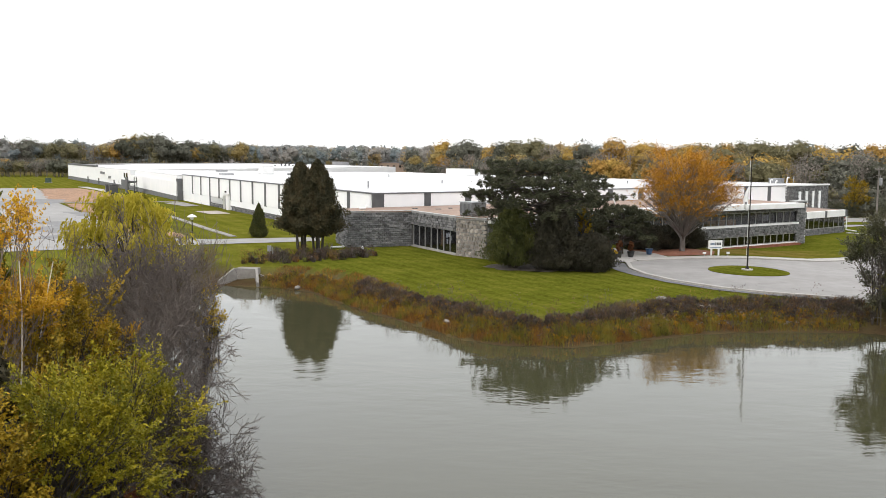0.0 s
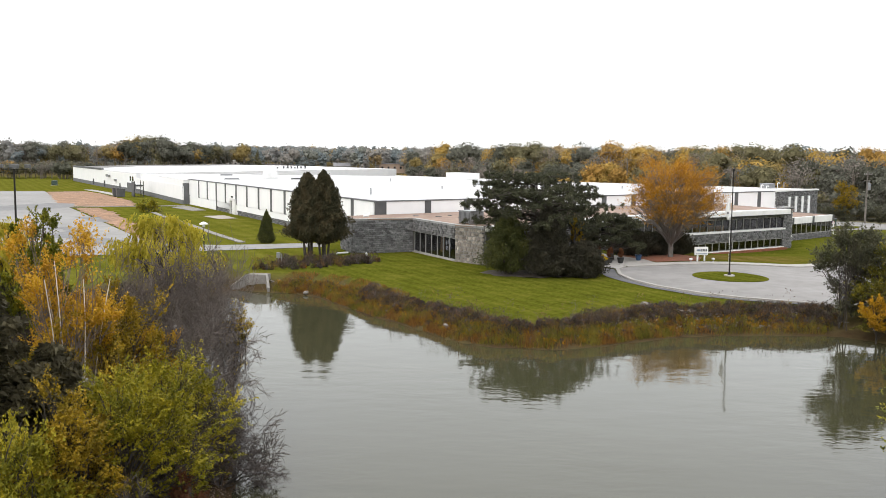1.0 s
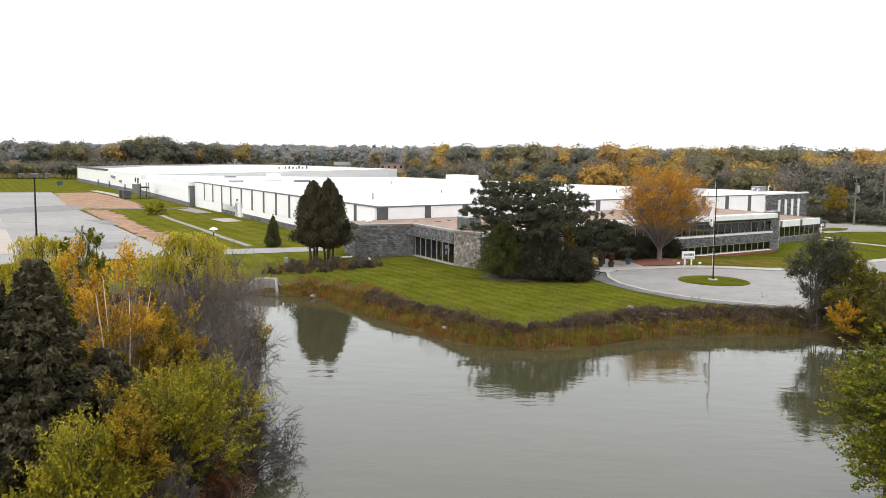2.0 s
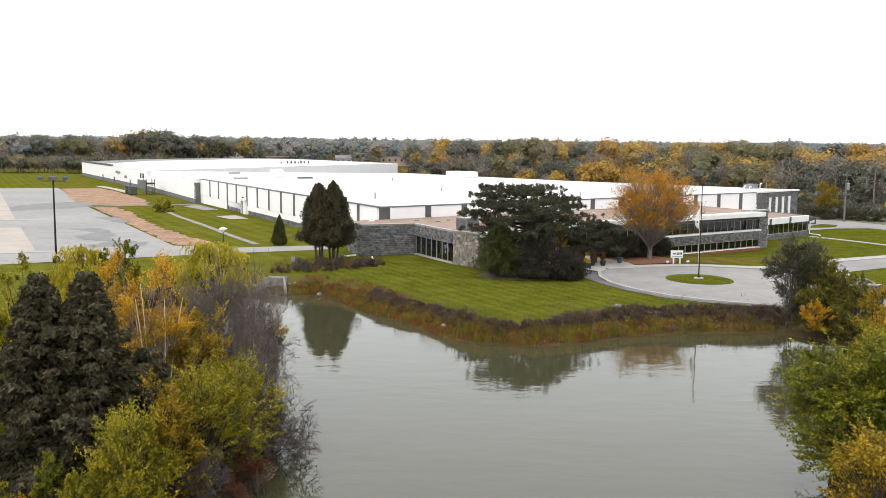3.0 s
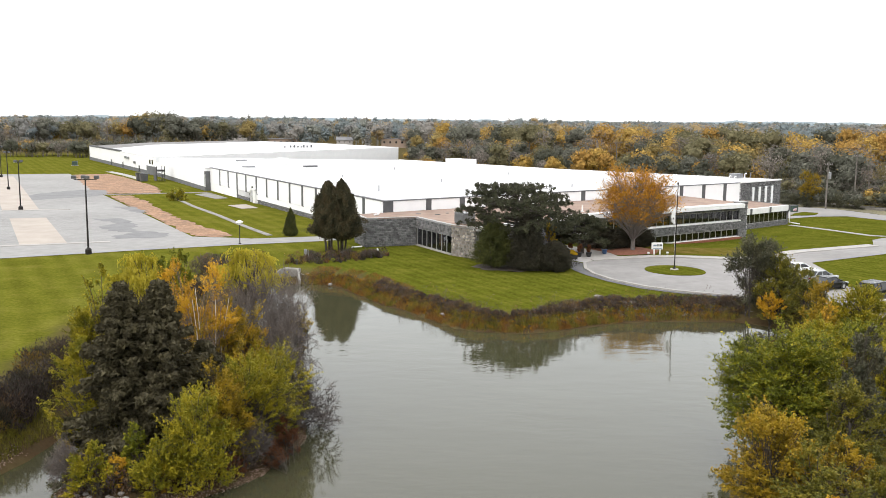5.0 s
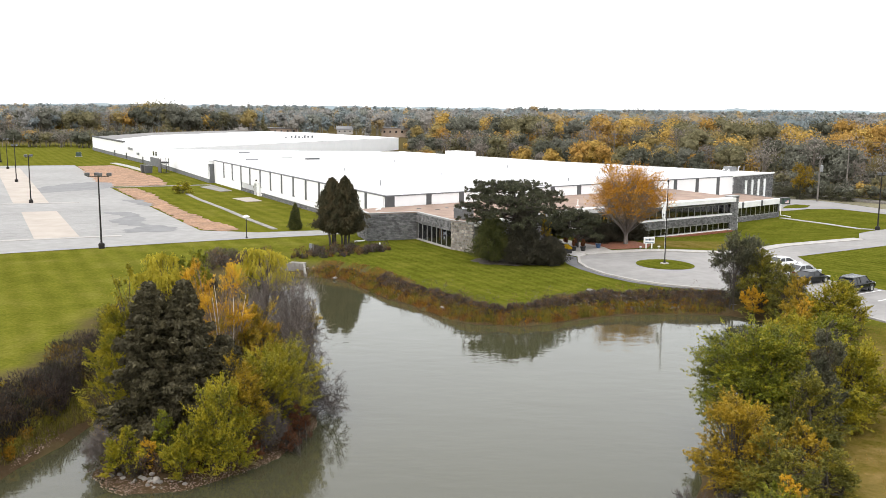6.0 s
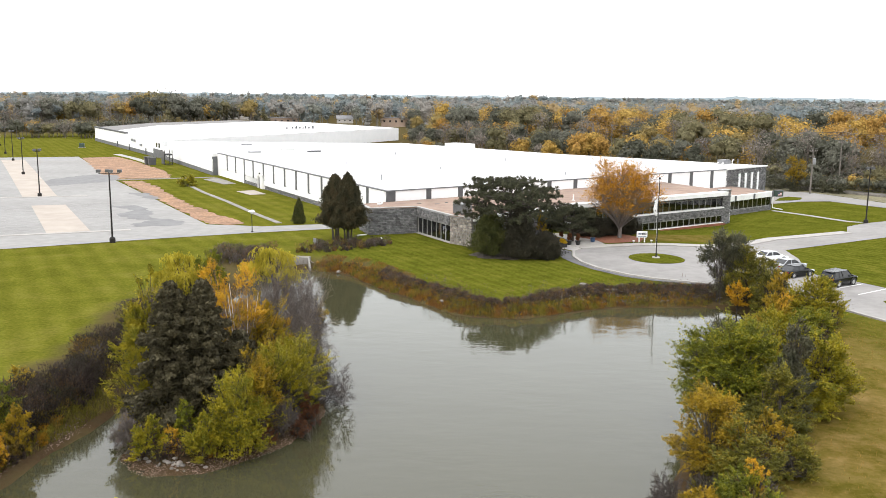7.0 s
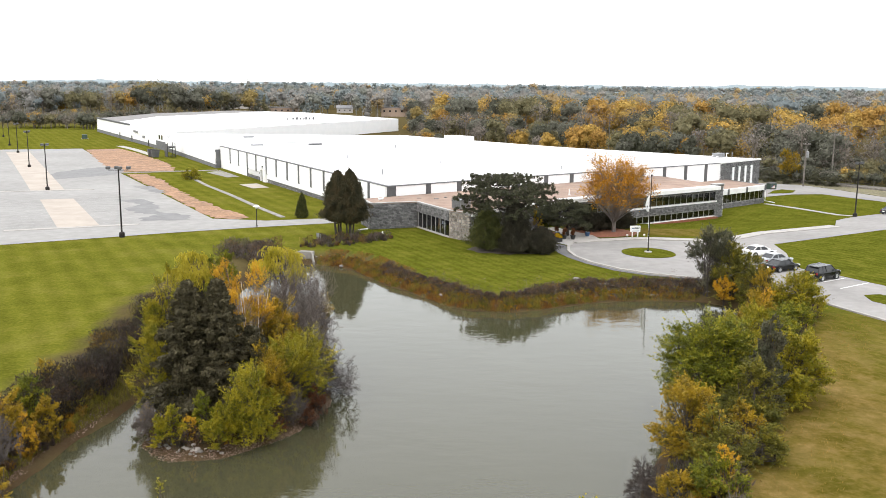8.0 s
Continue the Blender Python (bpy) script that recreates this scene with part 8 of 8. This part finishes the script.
band("railway", [(66, 196), (79, 179.5), (90, 163.5), (112, 139), (150, 108)], 4.0, 0.45, 0.9, M_ROCK, "pale ballast railway bank at the wood's edge", "railway")
for off in (-0.72, 0.72):
    tagged(part("rail", tube([(79 + off, 179.5 + off * 0.6, -0.36), (90 + off, 163.5 + off * 0.6, -0.36), (112 + off, 139 + off * 0.6, -0.36)], 0.07, 4), M_BRONZE), "rusty steel rail on the ballast", "rail", kind="structure")


# low houses and sheds far beyond the hall
def far_house(x, y, w, d, h, turn, wall, roof_mat, label, flat=True):
    th = thing("far_building", x, y, float(lie(x, y)), turn, label, "building", "buildings far off")
    part("wall", box(-w / 2, w / 2, -d / 2, d / 2, -0.5, h), wall, th)
    if flat:
        part("roof", box(-w / 2 - 0.3, w / 2 + 0.3, -d / 2 - 0.3, d / 2 + 0.3, h, h + 0.4), roof_mat, th)
    else:
        bm = bmesh.new()
        a = [bm.verts.new(p) for p in ((-w / 2 - 0.5, -d / 2 - 0.5, h), (w / 2 + 0.5, -d / 2 - 0.5, h), (w / 2 + 0.5, d / 2 + 0.5, h), (-w / 2 - 0.5, d / 2 + 0.5, h), (-w / 2 - 0.5, 0, h + d * 0.28), (w / 2 + 0.5, 0, h + d * 0.28))]
        for f in ((0, 1, 5, 4), (2, 3, 4, 5), (0, 4, 3), (1, 2, 5), (3, 2, 1, 0)):
            bm.faces.new([a[i] for i in f])
        part("roof", bm, roof_mat, th)
    for k in range(max(2, int(w / 4))):
        wx = -w / 2 + (k + 0.5) * w / max(2, int(w / 4))
        part("window", box(wx - 0.6, wx + 0.6, -d / 2 - 0.06, -d / 2 + 0.02, h * 0.5, h * 0.72), M_DARKGLASS, th)


M_FARWALL = material("pale_far_wall", (0.336, 0.315, 0.294), (0.420, 0.399, 0.378), 5.0, 0.9)
M_FARTAN = material("tan_far_wall", (0.322, 0.238, 0.182), (0.392, 0.301, 0.238), 5.0, 0.9)
M_FARROOF = material("grey_shingle_roof", (0.140, 0.140, 0.147), (0.210, 0.210, 0.217), 3.0, 0.9)
for (bx, by), (bw, bd, bh), wall, roof_mat, flat, text in zip(FAR_SITES, ((26, 14, 4.6), (20, 12, 6), (22, 12, 5.5), (12, 9, 3.6), (12, 9, 3.4)), (M_FARTAN, M_FARTAN, M_FARWALL, M_FARWALL, M_FARWALL),
                                                   (M_FARROOF, M_FARROOF, M_FASCIA, M_FARROOF, M_FARROOF), (True, True, True, False, False),
                                                   ("tan low building beyond the trees", "tan building beyond the trees", "white low building beyond the trees", "pale house beyond the trees", "pale house beyond the trees")):
    far_house(bx, by, bw, bd, bh, 5, wall, roof_mat, text, flat)


# ---------------------------------------------------------------- bank growth, stones, litter
def blades(name, xy, hmin, hmax, width, mat, seed, label, lean=0.25):
    """Grass and reed blades as narrow quads standing on the land."""
    rng = np.random.default_rng(seed)
    n = len(xy)
    z = height(xy[:, 0], xy[:, 1])
    p = np.column_stack([xy, z - 0.03])
    hgt = rng.uniform(hmin, hmax, n)[:, None]
    top = p + np.column_stack([rng.normal(size=(n, 2)) * lean, np.ones(n)]) * hgt
    a = rng.uniform(0, math.tau, n)
    side = np.column_stack([np.cos(a), np.sin(a), np.zeros(n)]) * width * rng.uniform(0.6, 1.4, n)[:, None]
    q = np.stack([p - side, p + side, top + side * 0.25, top - side * 0.25], 1).reshape(-1, 3)
    return tagged(fast_mesh(name, q, 4, mat), label, "reeds", kind="stuff")


def thicket(name, xy, rng, heights, tones, quads, size, mat, label, spread=0.5):
    """Bushy dry growth: fine upright twigs and a few leaves, many plants as one stand."""
    z = height(xy[:, 0], xy[:, 1])
    out, tn, segs = [], [], []
    for (x, y), zz, h, t, q in zip(xy, z, heights, tones, quads):
        r = h * spread
        u = rng.uniform(0.05, 1.0, q)
        a = rng.uniform(0, math.tau, q)
        k = r * (0.35 + 0.75 * np.sin(np.clip(u, 0, 1) * 2.6)) * np.sqrt(rng.uniform(0, 1, q))
        c = np.column_stack([x + np.cos(a) * k, y + np.sin(a) * k, zz + u * h * rng.uniform(0.85, 1.1)])
        al = np.column_stack([np.cos(a) * 0.5, np.sin(a) * 0.5, np.ones(q)])
        out.append(leaf_tris(rng, c, size, 5.0, al, 0.45))
        tn.append(np.full(q * 3, t))
    return tagged(fast_mesh(name, np.concatenate(out), 3, mat, tone=np.concatenate(tn)), label, "brush", kind="stuff")


BRUSH_TONES = [(0.075, 0.056, 0.046), (0.105, 0.078, 0.064), (0.066, 0.058, 0.040), (0.140, 0.085, 0.045), (0.112, 0.094, 0.084), (0.18, 0.125, 0.034), (0.19, 0.165, 0.028), (0.29, 0.155, 0.018)]
M_BRUSH = woods_material("dry_brush", BRUSH_TONES, 0.4)
M_THICKET = woods_material("dark_leafless_thicket", [(0.046, 0.036, 0.031), (0.068, 0.052, 0.043), (0.044, 0.040, 0.028), (0.088, 0.058, 0.034), (0.072, 0.062, 0.056), (0.12, 0.088, 0.026), (0.125, 0.112, 0.024), (0.18, 0.105, 0.018)], 0.4)
NORTH = POND[1:17]


def bank_points(line, n, rng, lo, hi):
    """Points beside a shore line, that many metres up the bank."""
    d = [dist(a, b) for a, b in zip(line, line[1:])]
    cum = np.concatenate([[0], np.cumsum(d)])
    s = rng.uniform(0, cum[-1], n)
    i = np.clip(np.searchsorted(cum, s) - 1, 0, len(d) - 1)
    A, B = np.array(line)[i], np.array(line)[i + 1]
    t = ((s - cum[i]) / np.array(d)[i])[:, None]
    e = B - A
    nrm = np.column_stack([-e[:, 1], e[:, 0]]) / np.linalg.norm(e, axis=1)[:, None]
    return A + e * t + nrm * rng.uniform(lo, hi, n)[:, None], s / cum[-1]


BENDS = [(12.7, 58.4), (13.0, 59.3), (13.1, 60.0)]


def build_bank():
    rng = np.random.default_rng(21)
    # reeds by the water: tan, orange and dull green in patches
    xy, s = bank_points(NORTH, 30000, rng, -0.35, 1.35)
    clump = np.array([noise.noise(Vector((x * 0.55, y * 0.55, 3.0))) for x, y in xy])
    second = np.array([noise.noise(Vector((x * 0.8, y * 0.8, 9.0))) for x, y in xy])
    keep = (clump + rng.normal(size=len(xy)) * 0.25 > -0.2) & ~((s > 0.82) & (rng.random(len(xy)) < 0.6))
    xy, s, clump, second = xy[keep], s[keep], clump[keep], second[keep]
    green = second + rng.normal(size=len(xy)) * 0.15 + 0.25 * (s > 0.5) > 0.16
    rust = ~green & (second + rng.normal(size=len(xy)) * 0.15 < -0.12)
    blades("reeds", xy[~green & ~rust], 0.15, 0.55, 0.015, L_REED, 22, "tan dry reeds along the pond edge")
    blades("reeds", xy[rust], 0.15, 0.5, 0.016, L_REEDRUST, 28, "orange-brown dry reeds along the pond edge")
    blades("reeds", xy[green], 0.2, 0.6, 0.016, L_REEDGREEN, 23, "yellow-green reeds along the pond edge")
    low, _ = bank_points(NORTH[:5], 5000, rng, 0.0, 3.2)
    blades("reeds", low, 0.1, 0.3, 0.014, L_REEDRUST, 24, "low brown bank grass by the culvert")
    xy, s = bank_points(NORTH, 1500, rng, 0.1, 1.6)
    n = len(xy)
    thicket("brush", xy, rng, rng.uniform(0.12, 0.45, n), tone_pick(rng, n, (1, 1, 2, 6, 1, 5, 3, 8)), np.full(n, 36), 0.03, M_BRUSH, "mixed brown and orange weeds on the bank")
    # dark dry shrubs at the top of the bank
    xy, s = bank_points(NORTH[3:], 2800, rng, 0.9, 2.3)
    xy = xy + np.column_stack([np.zeros(len(xy)), 0.7 * smooth(xy[:, 0], 3, 9)])
    keep = ~((s > 0.86) & (rng.random(len(xy)) < 0.4))
    xy = xy[keep]
    n = len(xy)
    lift = np.array([1.0 + 1.1 * noise.noise(Vector((x * 0.45, y * 0.45, 5.0))) for x, y in xy])
    thicket("brush", xy, rng, rng.uniform(0.12, 0.48, n) * np.maximum(lift, 0.35), tone_pick(rng, n, (6, 6, 4, 5, 5, 1.5, 0.5, 0.2)), np.full(n, 40), 0.028, M_BRUSH, "dark brown dry shrubs along the top of the bank")
    xy, s = bank_points(NORTH[4:], 110, rng, 0.8, 2.8)
    n = len(xy)
    thicket("brush", xy, rng, rng.uniform(0.7, 1.5, n), tone_pick(rng, n, (4, 4, 2, 5, 2, 1, 0, 0)), np.full(n, 36), 0.026, M_BRUSH, "tall thin dry weeds on the bank", 0.28)
    # weeds in the bends of the bank and by the east culvert
    bends = [(rng.normal(bx, 0.45, 60), rng.normal(by, 0.4, 60)) for bx, by in BENDS] + [(rng.uniform(17.5, 24.4, 420), rng.uniform(58.2, 61.4, 420))]
    xy = np.column_stack([np.concatenate([b[0] for b in bends]), np.concatenate([b[1] for b in bends])])
    xy = xy[signed_distance(POND, xy[:, 0], xy[:, 1]) > 0.5]
    n = len(xy)
    thicket("brush", xy, rng, rng.uniform(0.12, 0.5, n), tone_pick(rng, n, (6, 6, 4, 5, 5, 1.5, 0.5, 0.4)), np.full(n, 40), 0.028, M_BRUSH, "brown dry weeds on the bank by the culvert")
    # west bank thicket between lawn and water
    xy = np.column_stack([rng.uniform(-30, -21.5, 1500), rng.uniform(18, 73, 1500)])
    d = signed_distance(POND, xy[:, 0], xy[:, 1])
    xy = xy[(d > 1.3) & (d < 4.6 - 1.7 * smooth(xy[:, 1], 40, 52) + 0.7 * np.sin(xy[:, 1] * 0.6)) & (xy[:, 1] < 62) & (xy[:, 1] > 20.5)]
    n = len(xy)
    hs = rng.uniform(0.85, 1.85, n) * (1 - 0.35 * smooth(xy[:, 1], 50, 66))
    thicket("thicket", xy, rng, hs, tone_pick(rng, n, (9, 4, 7, 3, 2.5, 1.0, 0.5, 0.2)), np.full(n, 300), 0.038, M_THICKET, "dark grey-brown leafless thicket along the west bank")
    xy = np.column_stack([rng.uniform(-31, -22.5, 620), rng.uniform(2, 27, 620)])
    d = signed_distance(POND, xy[:, 0], xy[:, 1])
    xy = xy[(d > 0.25) & (d < 4.6)]
    n = len(xy)
    thicket("thicket", xy, rng, rng.uniform(0.3, 0.9, n), tone_pick(rng, n, (3, 3, 3, 3, 2, 4, 4, 3)), np.full(n, 150), 0.04, M_BRUSH, "golden and brown brush along the west bank")
    # channel side grasses, low bank cover
    xy, _ = bank_points(POND[29:36], 9000, rng, -3.0, -0.1)
    xy2, _ = bank_points(POND[29:36], 9000, rng, 0.1, 3.0)
    xy3, _ = bank_points(POND[33:38], 6000, rng, -2.6, 2.6)
    for pts, sd in ((xy, 25), (xy2, 26), (xy3, 29)):
        dd = signed_distance(POND, pts[:, 0], pts[:, 1])
        pts = pts[dd > 0.15]
        if len(pts):
            blades("reeds", pts, 0.12, 0.45, 0.016, L_REED if sd == 25 else L_REEDGREEN, sd, "brown and green bank grass by the channel")
    # shrub bed by the arborvitae
    xy = np.column_stack([rng.uniform(-20.5, -8.4, 420), rng.uniform(75, 88, 420)])
    q = np.hypot((xy[:, 0] + 14.8 - 0.2 * (xy[:, 1] - 81)) / 5.0, (xy[:, 1] - 81.0 - 0.5 * (xy[:, 0] + 14.8)) / 3.3)
    xy = xy[q < 1]
    n = len(xy)
    thicket("brush", xy, rng, 0.22 + 0.85 * rng.random(n) ** 1.6, tone_pick(rng, n, (6, 6, 4, 4, 5, 0.6, 0.2, 0.1)), np.full(n, 110), 0.042, M_BRUSH, "dry dark shrubs in the bed under the arborvitae")
    # scrub by the west end of the pond
    xy = np.column_stack([rng.uniform(-28, -22, 60), rng.uniform(68, 76.5, 60)])
    thicket("brush", xy, rng, rng.uniform(0.8, 1.9, 60), tone_pick(rng, 60, (6, 6, 5, 2, 5, 0.5, 0.4, 0)), np.full(60, 200), 0.045, M_BRUSH, "dark dry shrubs above the culvert")
    # island floor and lower east bank
    xy = np.column_stack([rng.uniform(-19.5, -8, 900), rng.uniform(17, 39, 900)])
    xy = xy[signed_distance(ISLAND, xy[:, 0], xy[:, 1]) < -0.9]
    n = len(xy)
    thicket("brush", xy, rng, rng.uniform(0.3, 1.3, n), tone_pick(rng, n, (5, 5, 3, 6, 2, 2, 1, 1)), np.full(n, 90), 0.04, M_BRUSH, "low brown brush on the island floor")
    xy, _ = bank_points(POND[17:28], 420, rng, 0.5, 4.5)
    xy = xy[signed_distance(POND, xy[:, 0], xy[:, 1]) > 0.3]
    n = len(xy)
    thicket("brush", xy, rng, rng.uniform(0.5, 1.7, n), tone_pick(rng, n, (4, 4, 5, 3, 2, 3, 4, 1)), np.full(n, 110), 0.06, M_BRUSH, "green and brown brush under the east bank trees")
    # dry lawn tufts
    xy = np.column_stack([rng.uniform(13, 40, 9000), rng.uniform(8, 50, 9000)])
    d = signed_distance(POND, xy[:, 0], xy[:, 1])
    blades("tall_grass", xy[(d > 4) & (d < 9)], 0.06, 0.22, 0.012, L_REED, 27, "uneven dry grass beside the bank trees")


build_bank()


def stone(x, y, z, size, seed, label="pale rounded stone on the shore", name="shore_stone", group="shore stones"):
    rnd = random.Random(seed)
    bm = bmesh.new()
    bmesh.ops.create_icosphere(bm, subdivisions=2, radius=1.0)
    k = (size * rnd.uniform(0.8, 1.3), size * rnd.uniform(0.65, 1.0), size * rnd.uniform(0.45, 0.7))
    off = Vector((rnd.uniform(-50, 50), rnd.uniform(-50, 50), 0))
    for v in bm.verts:
        f = 1 + 0.28 * noise.noise(v.co * 1.3 + off)
        v.co = Vector((v.co.x * k[0] * f, v.co.y * k[1] * f, v.co.z * k[2] * f))
    ob = part(name, bm, M_ROCK, None, shade=True)
    ob.matrix_world = pose(x, y, z, 0, 0, rnd.uniform(0, 360))
    return tagged(ob, label, "stone", group)


rs = random.Random(77)
for k in range(46):
    t = rs.random()
    a, b = (-18.0, 19.9), (-13.6, 17.7)
    sx = a[0] + (b[0] - a[0]) * t + rs.uniform(-0.25, 0.5)
    sy = a[1] + (b[1] - a[1]) * t - 0.75 * math.sin(t * math.pi) + rs.uniform(0.0, 0.9)
    s = rs.choice((0.06, 0.08, 0.1, 0.12, 0.16))
    stone(sx, sy, h1(sx, sy) + s * 0.2, s, 300 + k)
for sx, sy, s in ((-15.2, 18.4, 0.17), (-14.4, 18.3, 0.2), (-16.7, 18.8, 0.16), (-13.0, 18.2, 0.13), (-17.3, 19.6, 0.15)):
    stone(sx, sy, h1(sx, sy) + s * 0.2, s, int(sx * -100), "large pale boulder at the island tip")
for sx, sy, s in ((-13.9, 71.2, 0.28), (-2.0, 56.2, 0.3), (11.7, 60.6, 0.35), (-11.0, 68.4, 0.14), (-6.4, 61.9, 0.12), (1.2, 53.2, 0.14), (2.2, 52.9, 0.12), (0.4, 53.4, 0.13), (8.9, 54.6, 0.14)):
    stone(sx, sy, h1(sx, sy) + s * 0.3, s, int(sx * 100) + 900, "pale stone among the shore reeds")


def build_rubble():
    """Broken stone on the bank by the east culvert, and gravel on the island's beach."""
    rng = np.random.default_rng(91)
    base = np.array([(1, 0, 0), (-1, 0, 0), (0, 1, 0), (0, -1, 0), (0, 0, 1), (0, 0, -1)], float)
    tri = np.array([(0, 2, 4), (2, 1, 4), (1, 3, 4), (3, 0, 4), (2, 0, 5), (1, 2, 5), (3, 1, 5), (0, 3, 5)])

    def heap(name, xy, lo, hi, label, mat=None):
        z = height(xy[:, 0], xy[:, 1])
        n = len(xy)
        s = rng.uniform(lo, hi, n)[:, None, None]
        v = base[None] * s * rng.uniform(0.6, 1.3, (n, 6, 3)) * np.array([1, 1, 0.6])
        v = v + np.column_stack([xy, z + 0.02])[:, None]
        tagged(fast_mesh(name, v[:, tri].reshape(-1, 3), 3, mat or M_ROCK), label, "rubble", kind="stuff")

    xy, _ = bank_points(NORTH[-5:], 620, rng, 0.5, 3.0)
    heap("rubble", xy, 0.05, 0.17, "brownish broken stone on the bank by the culvert", M_RUBBLE)
    xy, _ = bank_points(POND[:6], 90, rng, 0.1, 1.6)
    heap("rubble", xy, 0.05, 0.2, "dark stones and broken concrete on the bank by the culvert", M_RUBBLE)
    loop = ISLAND + ISLAND[:1]
    xy = np.concatenate([bank_points(loop[:8], 2600, rng, 0.0, 1.1)[0], bank_points(loop[:8], 500, rng, -0.5, 0.6)[0]])
    heap("gravel", xy, 0.015, 0.045, "reddish and pale gravel beach on the island", M_GRAVEL)
    xy, _ = bank_points(POND[29:35], 1200, rng, -0.2, 0.8)
    heap("gravel", xy, 0.02, 0.06, "reddish gravel along the channel shore", M_GRAVEL)


build_rubble()
